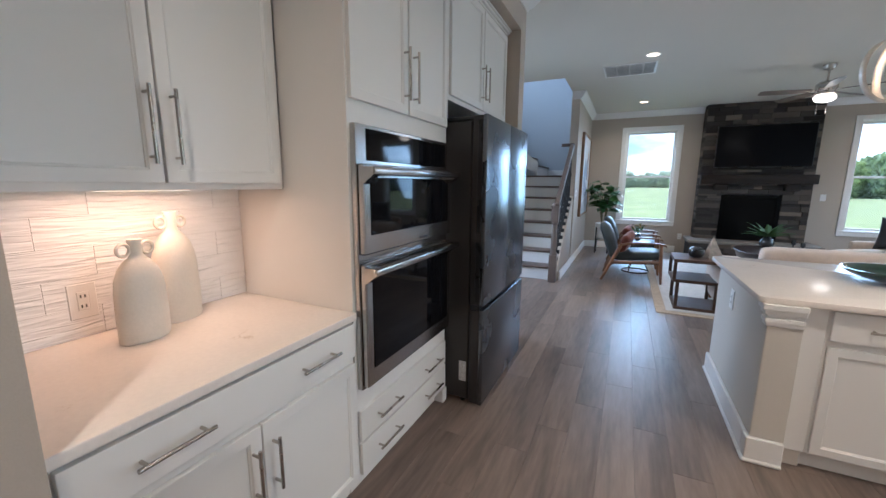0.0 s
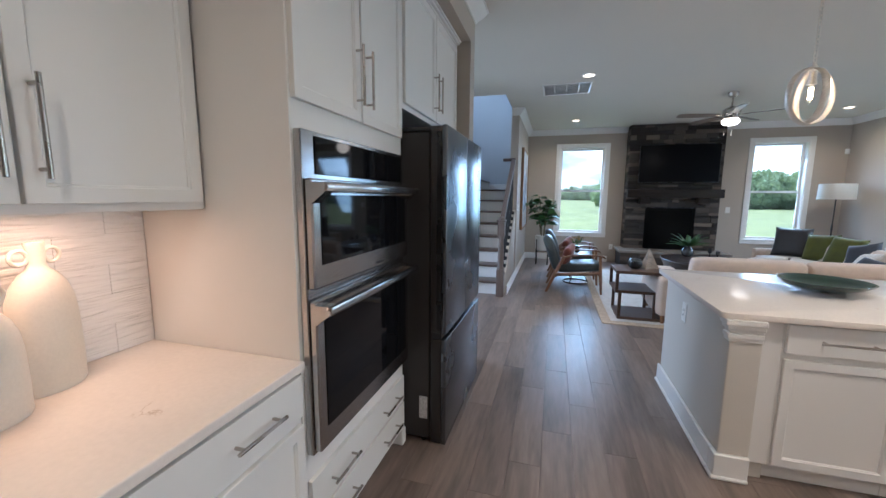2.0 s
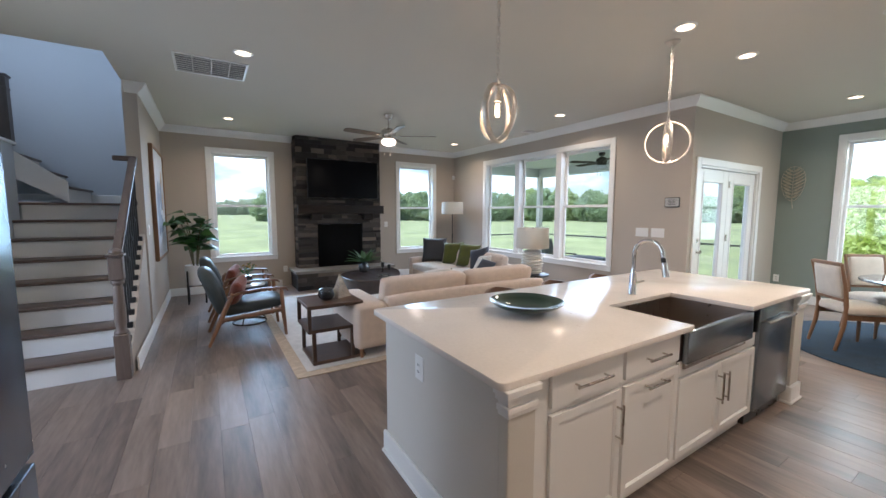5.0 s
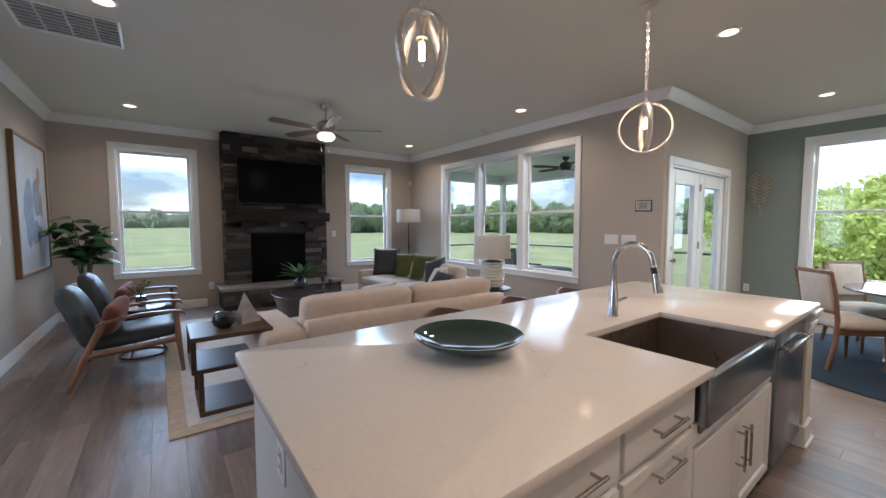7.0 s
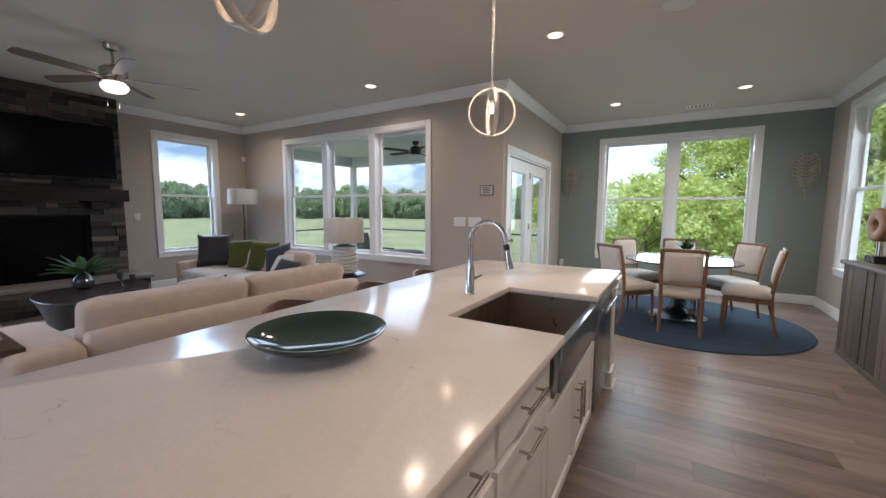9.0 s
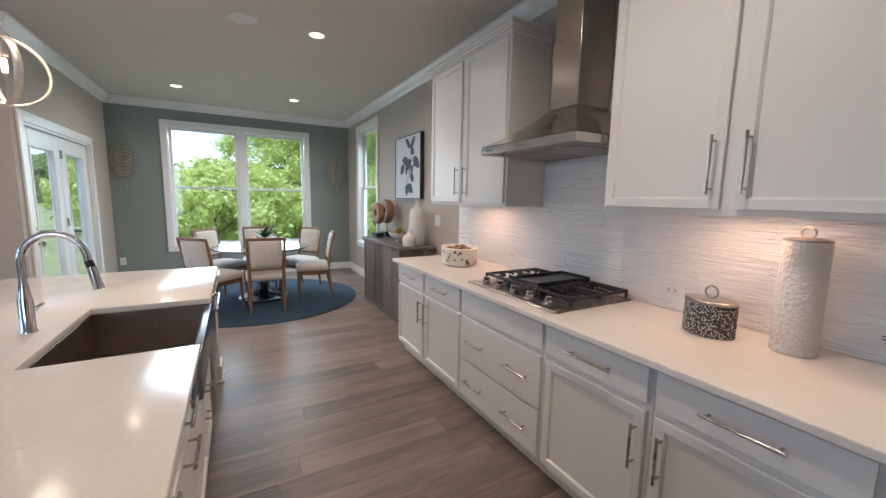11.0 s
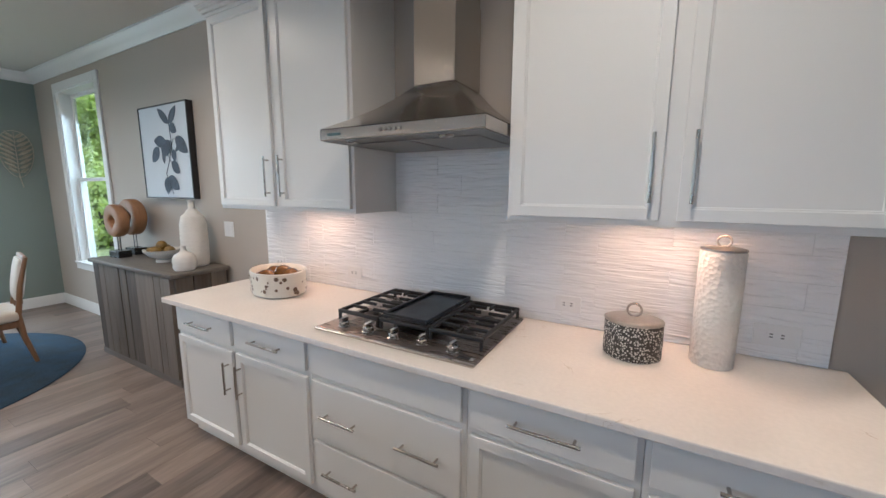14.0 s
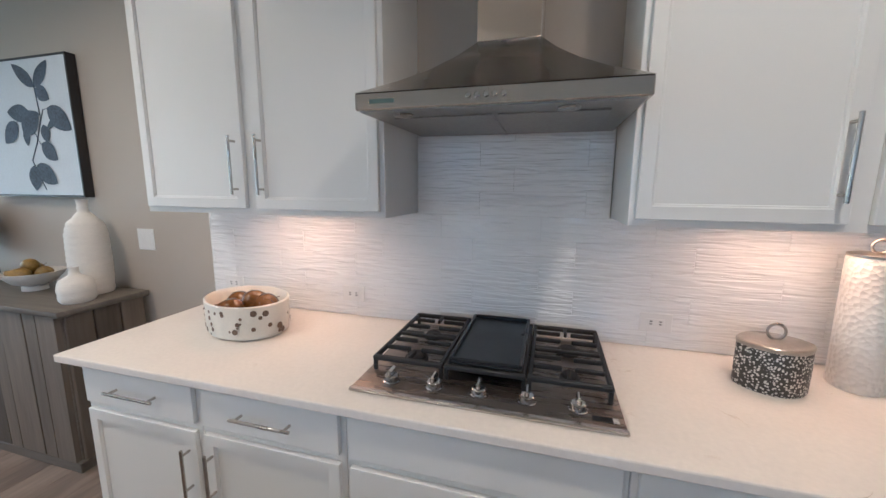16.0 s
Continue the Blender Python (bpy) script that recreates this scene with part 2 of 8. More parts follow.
# ---- mesh helpers ----
def box(bm, x0, x1, y0, y1, z0, z1, bevel=0.0, seg=1):
    r = bmesh.ops.create_cube(bm, size=1, matrix=Matrix.Translation(((x0 + x1) / 2, (y0 + y1) / 2, (z0 + z1) / 2)) @ Matrix.Diagonal((abs(x1 - x0), abs(y1 - y0), abs(z1 - z0), 1)))
    if bevel:
        ed = list({e for v in r["verts"] for e in v.link_edges})
        bmesh.ops.bevel(bm, geom=ed, offset=bevel, segments=seg, affect="EDGES", profile=0.5)


def rod(bm, a, b, r, n=12, r2=None):
    a, b = Vector(a), Vector(b)
    d = b - a
    m = Matrix.Translation((a + b) / 2) @ d.to_track_quat("Z", "Y").to_matrix().to_4x4()
    bmesh.ops.create_cone(bm, cap_ends=True, segments=n, radius1=r, radius2=r if r2 is None else r2, depth=d.length, matrix=m)


def lathe(bm, prof, n=32, m=Matrix()):
    """Turns a profile of (radius, height) round z."""
    rings = []
    for r, z in prof:
        rings.append([bm.verts.new(m @ Vector((r * math.cos(2 * math.pi * i / n), r * math.sin(2 * math.pi * i / n), z))) for i in range(n)])
    for a, b in zip(rings, rings[1:]):
        for i in range(n):
            bm.faces.new((a[i], a[(i + 1) % n], b[(i + 1) % n], b[i]))
    bm.faces.new(rings[0][::-1])
    bm.faces.new(rings[-1])


def tube(bm, pts, r, n=8):
    """A round tube along points; r may be a list."""
    pts = [Vector(p) for p in pts]
    rs = r if isinstance(r, (list, tuple)) else [r] * len(pts)
    rings, up = [], None
    for i, p in enumerate(pts):
        t = (pts[min(i + 1, len(pts) - 1)] - pts[max(i - 1, 0)]).normalized()
        if up is None:
            up = t.orthogonal().normalized()
        up = (up - t * up.dot(t)).normalized()
        s = t.cross(up)
        rings.append([bm.verts.new(p + (up * math.cos(2 * math.pi * k / n) + s * math.sin(2 * math.pi * k / n)) * rs[i]) for k in range(n)])
    for a, b in zip(rings, rings[1:]):
        for k in range(n):
            bm.faces.new((a[k], a[(k + 1) % n], b[(k + 1) % n], b[k]))
    bm.faces.new(rings[0][::-1])
    bm.faces.new(rings[-1])


def torus(bm, R, r, m=Matrix(), n=40, k=10, flat=1.0):
    """A ring; flat stretches its section along its axis."""
    rings = []
    for i in range(n):
        a = 2 * math.pi * i / n
        rings.append([bm.verts.new(m @ Vector(((R + r * math.cos(2 * math.pi * j / k)) * math.cos(a), (R + r * math.cos(2 * math.pi * j / k)) * math.sin(a), flat * r * math.sin(2 * math.pi * j / k)))) for j in range(k)])
    for i in range(n):
        a, b = rings[i], rings[(i + 1) % n]
        for j in range(k):
            bm.faces.new((a[j], b[j], b[(j + 1) % k], a[(j + 1) % k]))


def soft_box(bm, x0, x1, y0, y1, z0, z1, r=0.05, puff=0.0, cuts=6):
    """A cushion: a rounded box whose faces swell."""
    c = Vector(((x0 + x1) / 2, (y0 + y1) / 2, (z0 + z1) / 2))
    h = Vector((abs(x1 - x0) / 2, abs(y1 - y0) / 2, abs(z1 - z0) / 2))
    tmp = bmesh.new()
    bmesh.ops.create_cube(tmp, size=2)
    bmesh.ops.subdivide_edges(tmp, edges=tmp.edges[:], cuts=cuts, use_grid_fill=True)
    r = min(r, *h)
    vm = {}
    for v in tmp.verts:
        p = Vector((v.co.x * h.x, v.co.y * h.y, v.co.z * h.z))
        q = Vector([max(-h[i] + r, min(h[i] - r, p[i])) for i in range(3)])
        d = p - q
        p = q + d.normalized() * r if d.length > 1e-6 else p
        for i in range(3):
            o = [j for j in range(3) if j != i]
            w = (1 - v.co[o[0]] ** 2) * (1 - v.co[o[1]] ** 2)
            if h[i] == min(h):
                p[i] += math.copysign(puff * w, v.co[i]) if abs(v.co[i]) > 0.99 else v.co[i] * puff * w
        vm[v] = bm.verts.new(c + p)
    for f in tmp.faces:
        bm.faces.new([vm[v] for v in f.verts])
    tmp.free()


def finish(bm, name, material, smooth=None):
    me = bpy.data.meshes.new(name)
    bmesh.ops.recalc_face_normals(bm, faces=bm.faces[:])
    bm.to_mesh(me)
    bm.free()
    me.materials.append(material)
    if smooth:
        me.polygons.foreach_set("use_smooth", [True] * len(me.polygons))
        me.set_sharp_from_angle(angle=radians(smooth))
    return me


def part(name, bm, material, parent=None, label="", smooth=None, at=None):
    ob = new(name, finish(bm, name, material, smooth))
    if parent:
        ob.parent = parent
    if at is not None:
        ob.matrix_basis = at
    if label:
        ob["label"] = label
    return ob


def thing(name, label, category, at=Matrix(), group="", kind=""):
    ob = new(name)
    ob.empty_display_size = 0.1
    ob.matrix_basis = at
    return tagged(ob, label, category, group, kind)


def bx(name, material, parent, x0, x1, y0, y1, z0, z1, bevel=0.002, label="", seg=1, smooth=None):
    bm = bmesh.new()
    box(bm, x0, x1, y0, y1, z0, z1, bevel, seg)
    return part(name, bm, material, parent, label, smooth)


def solid(name, material, label, category, boxes, bevel=0.0, kind="", group=""):
    bm = bmesh.new()
    for b in boxes:
        box(bm, *b, bevel)
    return tagged(part(name, bm, material), label, category, group, kind)


def wall(name, axis, p0, p1, u0, u1, z0, z1, holes, material, label):
    """A wall between planes p0 and p1 of an axis, with holes (u0, u1, z0, z1) right through."""
    us = sorted({u0, u1, *[h[0] for h in holes], *[h[1] for h in holes]})
    zs = sorted({z0, z1, *[h[2] for h in holes], *[h[3] for h in holes]})
    full = lambda i, j: 0 <= i < len(us) - 1 and 0 <= j < len(zs) - 1 and not any(h[0] < (us[i] + us[i + 1]) / 2 < h[1] and h[2] < (zs[j] + zs[j + 1]) / 2 < h[3] for h in holes)
    bm = bmesh.new()
    V = lambda p, u, z: bm.verts.new((p, u, z) if axis == "x" else (u, p, z))
    for i in range(len(us) - 1):
        for j in range(len(zs) - 1):
            if not full(i, j):
                continue
            a, b, c, d = us[i], us[i + 1], zs[j], zs[j + 1]
            for p in (p0, p1):
                bm.faces.new([V(p, a, c), V(p, b, c), V(p, b, d), V(p, a, d)])
            for di, dj, q in ((-1, 0, ((a, c), (a, d))), (1, 0, ((b, c), (b, d))), (0, -1, ((a, c), (b, c))), (0, 1, ((a, d), (b, d)))):
                if not full(i + di, j + dj):
                    (m, n), (o, r) = q
                    bm.faces.new([V(p0, m, n), V(p0, o, r), V(p1, o, r), V(p1, m, n)])
    bmesh.ops.remove_doubles(bm, verts=bm.verts[:], dist=1e-5)
    return tagged(part(name, bm, material), label, "wall", kind="structure")


CEIL = 3.05

# ---- structure ----
X_W, X_E, X_P = -0.80, 8.39, 5.36          # picture wall, dining wall, patio wall
Y_F, Y_D, Y_R = 9.80, 4.06, 0.17           # fireplace wall, door wall, range wall
X_PAN = -0.925                              # face of the wall beside the nook

wall("wall_fireplace", "y", Y_F, Y_F + 0.16, -0.94, X_P + 0.16, 0, CEIL, [(-0.05, 0.94, 0.665, 2.635), (3.785, 4.72, 0.63, 2.645)], M_WALL, "greige painted wall behind the stone fireplace")
wall("wall_patio", "x", X_P, X_P + 0.16, Y_D, Y_F, 0, CEIL, [(5.27, 8.46, 0.665, 2.62)], M_WALL, "greige painted wall with a wide triple window")
wall("wall_door", "y", Y_D, Y_D + 0.16, X_P + 0.16, X_E + 0.16, 0, CEIL, [(5.56, 7.50, 0, 2.18)], M_WALL, "greige painted return wall with glazed patio doors")
wall("wall_dining", "x", X_E, X_E + 0.16, Y_R, Y_D, 0, CEIL, [(1.04, 3.26, 0.60, 2.665)], M_GREEN, "sage green painted wall of the dining corner")
wall("wall_range", "y", Y_R - 0.15, Y_R, 0.275, X_E + 0.16, 0, CEIL, [(6.575, 7.645, 0.655, 2.755)], M_WALL, "greige painted wall behind the cooktop counter")
wall("wall_hall", "y", -1.26, -1.11, -0.42, 2.4, 0, CEIL, [], M_WALL, "greige painted wall of the side hall")
wall("wall_hall_far", "y", -3.2, -3.05, -1.2, 2.5, 0, CEIL, [], M_WALL, "greige painted wall at the end of the hall")
wall("wall_hall_side", "x", 2.4, 2.55, -3.2, 0.02, 0, CEIL, [], M_WALL, "greige painted side wall of the hall")
wall("wall_pantry", "x", X_PAN - 0.12, X_PAN, -3.2, 0.22, 0, CEIL, [], M_WALL, "greige painted wall beside the counter nook")
wall("wall_nook_end", "y", 0.22, 0.36, -1.85, X_PAN, 0, CEIL, [], M_WALL, "greige painted wing wall closing the counter nook")
wall("wall_nook", "x", -1.81, -1.66, 0.36, 3.47, 0, CEIL, [], M_WALL, "greige painted wall behind the ovens")
wall("wall_fridge_end", "y", 3.47, 3.62, -3.0, -0.85, 0, CEIL, [], M_WALL, "greige painted wing wall beside the refrigerator")
# the opening here is added, out of view, to let daylight in
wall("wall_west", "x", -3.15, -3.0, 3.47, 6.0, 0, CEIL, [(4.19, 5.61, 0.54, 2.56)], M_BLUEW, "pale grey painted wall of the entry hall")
wall("wall_entry", "y", 6.0, 6.12, -3.15, -2.02, 0, CEIL, [], M_BLUEW, "pale grey painted wall beside the stairs")
wall("wall_stair_west", "x", -2.14, -2.02, 6.12, 7.85, 0, 2.3, [], M_BLUEW, "pale blue grey knee wall along the stairs")
wall("wall_stair_far", "x", -3.6, -3.48, 6.0, 9.3, 0, 5.6, [(7.0, 8.5, 3.6, 5.0)], M_BLUEW, "pale blue grey wall across the stair landing")
wall("wall_stair_back", "y", 9.15, 9.27, -3.6, -0.94, 0, 5.6, [], M_BLUEW, "pale blue grey wall above the stair landing")
wall("wall_picture", "x", -0.94, X_W, 7.35, Y_F, 0, CEIL, [], M_WALL, "greige painted wall with a large framed picture")
wall("wall_upper", "x", -0.93, -0.81, 6.38, 9.15, CEIL + 0.2, 5.6, [], M_BLUEW, "pale blue grey wall above the stairwell")
wall("wall_upper_front", "y", 6.22, 6.37, -3.6, -0.81, CEIL + 0.2, 5.6, [], M_BLUEW, "pale blue grey wall above the stairwell front")
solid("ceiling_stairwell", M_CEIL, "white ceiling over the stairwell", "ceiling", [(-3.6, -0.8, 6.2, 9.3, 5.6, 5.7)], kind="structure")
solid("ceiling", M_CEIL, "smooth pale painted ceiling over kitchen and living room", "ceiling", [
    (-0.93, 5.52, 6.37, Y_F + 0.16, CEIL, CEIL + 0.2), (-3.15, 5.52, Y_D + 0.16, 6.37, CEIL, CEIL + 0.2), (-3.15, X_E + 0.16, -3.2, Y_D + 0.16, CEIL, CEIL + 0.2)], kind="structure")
solid("wall_bulkhead", M_WALL, "greige boxed soffit above the tall cabinets", "wall", [(-1.66, -0.85, 0.36, 3.47, 2.74, CEIL)], kind="structure")
floor = solid("floor", M_GAP, "grey brown wood plank floor", "floor", [(-3.15, X_E + 0.16, -3.2, Y_F + 0.16, -0.12, -0.006)], kind="structure")


def run_profile(name, prof, path, material, label, category, closed=False):
    """Sweeps a profile (out, up) along a path of (x, y), out to the left of the way."""
    bm = bmesh.new()
    P = [Vector((*p, 0)) for p in path]
    rows = []
    for i, p in enumerate(P):
        a = (P[i] - P[i - 1]).normalized() if i else (P[1] - P[0]).normalized()
        b = (P[i + 1] - P[i]).normalized() if i + 1 < len(P) else a
        na, nb = Vector((-a.y, a.x, 0)), Vector((-b.y, b.x, 0))
        n = (na + nb) / max(0.3, 1 + na.dot(nb))
        rows.append([bm.verts.new(p + n * o + Vector((0, 0, u))) for o, u in prof])
    for r, s in zip(rows, rows[1:]):
        for k in range(len(prof)):
            j = (k + 1) % len(prof)
            bm.faces.new((r[k], r[j], s[j], s[k]))
    bm.faces.new(rows[0])
    bm.faces.new(rows[-1][::-1])
    return tagged(part(name, bm, material, smooth=30), label, category, kind="structure")


CROWN = [(0.0, CEIL - 0.12), (0.012, CEIL - 0.12), (0.02, CEIL - 0.1), (0.05, CEIL - 0.075), (0.075, CEIL - 0.04), (0.09, CEIL - 0.015), (0.10, CEIL - 0.012), (0.10, CEIL - 0.001), (0.0, CEIL - 0.001)]
BASE = [(0.0, 0.0), (0.018, 0.0), (0.018, 0.115), (0.012, 0.128), (0.008, 0.14), (0.0, 0.14)]
run_profile("crown_molding", CROWN, [(0.285, Y_R), (X_E, Y_R), (X_E, Y_D), (X_P, Y_D), (X_P, Y_F), (3.16, Y_F)], M_TRIM, "white crown molding along the ceiling", "molding")
run_profile("crown_molding", CROWN, [(1.37, Y_F), (X_W, Y_F), (X_W, 7.36), (-0.92, 7.36)], M_TRIM, "white crown molding beside the fireplace", "molding")
run_profile("crown_molding", CROWN, [(-2.9, 3.62), (-0.85, 3.62), (-0.85, 0.37)], M_TRIM, "white crown molding on the soffit", "molding")
run_profile("baseboard", BASE, [(3.86, Y_R), (X_E, Y_R), (X_E, Y_D), (7.62, Y_D)], M_TRIM, "white baseboard in the dining corner", "baseboard")
run_profile("baseboard", BASE, [(5.44, Y_D), (X_P, Y_D), (X_P, Y_F), (3.4, Y_F)], M_TRIM, "white baseboard under the patio windows", "baseboard")
run_profile("baseboard", BASE, [(1.1, Y_F), (X_W, Y_F), (X_W, 6.02)], M_TRIM, "white baseboard below the picture wall", "baseboard")
run_profile("baseboard", BASE, [(-0.38, -1.11), (2.4, -1.11)], M_TRIM, "white baseboard in the side hall", "baseboard")
run_profile("baseboard", BASE, [(0.275, 0.02), (0.275, Y_R), (0.50, Y_R)], M_TRIM, "white baseboard round the wall end", "baseboard")
run_profile("baseboard", BASE, [(-0.85, 3.62), (-0.85, 3.47)], M_TRIM, "white baseboard on the wing wall", "baseboard")
run_profile("baseboard", BASE, [(X_PAN, 0.35), (X_PAN, -3.0)], M_TRIM, "white baseboard beside the nook", "baseboard")


def frame_pieces(ob, nm, mtl, P, u0, u1, z0, z1, w, d0, d1, bevel=0.004, sides="lrtb"):
    """Four bars of a rectangular frame as one mesh. P maps (u, depth, z) ranges to a box."""
    bm = bmesh.new()
    if "l" in sides:
        box(bm, *P(u0, u0 + w, d0, d1, z0, z1), bevel)
    if "r" in sides:
        box(bm, *P(u1 - w, u1, d0, d1, z0, z1), bevel)
    if "t" in sides:
        box(bm, *P(u0 + w, u1 - w, d0, d1, z1 - w, z1), bevel)
    if "b" in sides:
        box(bm, *P(u0 + w, u1 - w, d0, d1, z0, z0 + w), bevel)
    return part(nm, bm, mtl, ob)


def window(name, axis, plane, out, u0, u1, z0, z1, units, label):
    """A double-hung window: u0..z1 is the outer edge of the casing, out the way to outdoors (+1 or -1)."""
    ob = thing(name, label, "window", kind="structure")

    def P(a, b, d0, d1, c, d):
        p, q = sorted((plane + out * d0, plane + out * d1))
        return (p, q, a, b, c, d) if axis == "x" else (a, b, p, q, c, d)
    frame_pieces(ob, "casing", M_TRIM, P, u0, u1, z0, z1, 0.09, -0.022, 0.0)
    a0, a1, c0, c1 = u0 + 0.09, u1 - 0.09, z0 + 0.09, z1 - 0.09
    frame_pieces(ob, "jamb", M_TRIM, P, a0 - 0.004, a1 + 0.004, c0 - 0.004, c1 + 0.004, 0.02, -0.004, 0.158, 0.002)
    bm = bmesh.new()
    box(bm, *P(u0 - 0.01, u1 + 0.01, -0.035, 0.0, z0 + 0.075, z0 + 0.098), 0.005)
    part("window_sill", bm, M_TRIM, ob)
    n = units
    gap = 0.13
    w = (a1 - a0 - 0.03 - gap * (n - 1)) / n
    for i in range(n):
        s0 = a0 + 0.015 + i * (w + gap)
        s1 = s0 + w
        if i:
            bm = bmesh.new()
            box(bm, *P(s0 - gap, s0, -0.018, 0.15, c0 + 0.01, c1 - 0.01), 0.006)
            part("mullion", bm, M_TRIM, ob)
        zm = (c0 + c1) / 2
        for nm, b0, b1, d in (("lower_sash", c0 + 0.015, zm + 0.02, 0.075), ("upper_sash", zm - 0.02, c1 - 0.015, 0.11)):
            sash = frame_pieces(ob, nm, M_TRIM, P, s0, s1, b0, b1, 0.042, d, d + 0.033, 0.004)
            bm = bmesh.new()
            box(bm, *P(s0 + 0.038, s1 - 0.038, d + 0.014, d + 0.018, b0 + 0.038, b1 - 0.038))
            pn = part("pane", bm, M_GLASS, sash)
            pn.visible_shadow = False
    return ob


window("window_1", "y", Y_F, 1, -0.14, 1.03, 0.575, 2.725, 1, "white double-hung window beside the fireplace, looking over lawn")
window("window_2", "y", Y_F, 1, 3.695, 4.81, 0.54, 2.735, 1, "narrow white double-hung window beside the fireplace")
window("window_3", "x", X_P, 1, 5.18, 8.55, 0.575, 2.71, 3, "triple white double-hung window looking onto the porch")
window("window_4", "x", X_E, 1, 0.95, 3.35, 0.51, 2.755, 2, "double white double-hung window of the dining corner, trees outside")
window("window_5", "y", Y_R, -1, 6.485, 7.735, 0.565, 2.845, 1, "tall white double-hung window near the sideboard")

# not seen: added so the entry lamp has an opening to stand in
window("window_6", "x", -3.0, -1, 4.10, 5.70, 0.45, 2.65, 2, "unseen double-hung window added to light the entry hall")


def french_doors():
    ob = thing("door_1", "closed pair of white glazed patio doors", "door", kind="structure")
    x0, x1, zt = 5.56, 7.50, 2.18
    P = lambda a, b, d0, d1, c, d: (a, b, Y_D + d0, Y_D + d1, c, d)
    frame_pieces(ob, "casing", M_TRIM, P, x0 - 0.10, x1 + 0.10, 0.0, zt + 0.10, 0.10, -0.022, 0.0, sides="lrt")
    frame_pieces(ob, "jamb", M_TRIM, P, x0 - 0.003, x1 + 0.003, 0.0, zt + 0.003, 0.03, -0.002, 0.158, 0.002, sides="lrt")
    xm = (x0 + x1) / 2
    for i, (a, b) in enumerate(((x0 + 0.032, xm - 0.003), (xm + 0.003, x1 - 0.032))):
        leaf = thing("door_leaf", "white door leaf with one tall pane", "")
        leaf.parent = ob
        frame_pieces(leaf, "leaf_frame", M_TRIM, P, a, b, 0.015, zt - 0.032, 0.17, 0.03, 0.075)
        frame_pieces(leaf, "glazing_bead", M_TRIM, P, a + 0.155, b - 0.155, 0.17, zt - 0.19, 0.03, 0.022, 0.084, 0.006)
        bm = bmesh.new()
        box(bm, a + 0.165, b - 0.165, Y_D + 0.05, Y_D + 0.055, 0.18, zt - 0.2)
        part("pane", bm, M_GLASS, leaf).visible_shadow = False
        if i == 0:
            bm = bmesh.new()
            lathe(bm, [(0.032, 0), (0.032, 0.008), (0.012, 0.012), (0.012, 0.04), (0.028, 0.046), (0.03, 0.06), (0.02, 0.075)], 20, pose(a + 0.07, Y_D + 0.03, 0.98, 90))
            lathe(bm, [(0.03, 0), (0.03, 0.01), (0.018, 0.02)], 20, pose(a + 0.07, Y_D + 0.03, 1.14, 90))
            part("door_knob", bm, M_NICKEL, leaf, "dark nickel knob and deadbolt", 40)
        else:
            for z in (0.3, 1.1, 1.9):
                bm = bmesh.new()
                box(bm, a + 0.0, a + 0.03, Y_D + 0.012, Y_D + 0.03, z, z + 0.1, 0.003)
                part("hinge", bm, M_NICKEL, leaf)
    return ob


french_doors()
# casing of the door at the end of the side hall
solid("door_trim", M_TRIM, "white door casing at the end of the side hall", "trim", [(-0.53, -0.42, -1.28, -1.08, 0, 2.25)], 0.004, kind="structure")


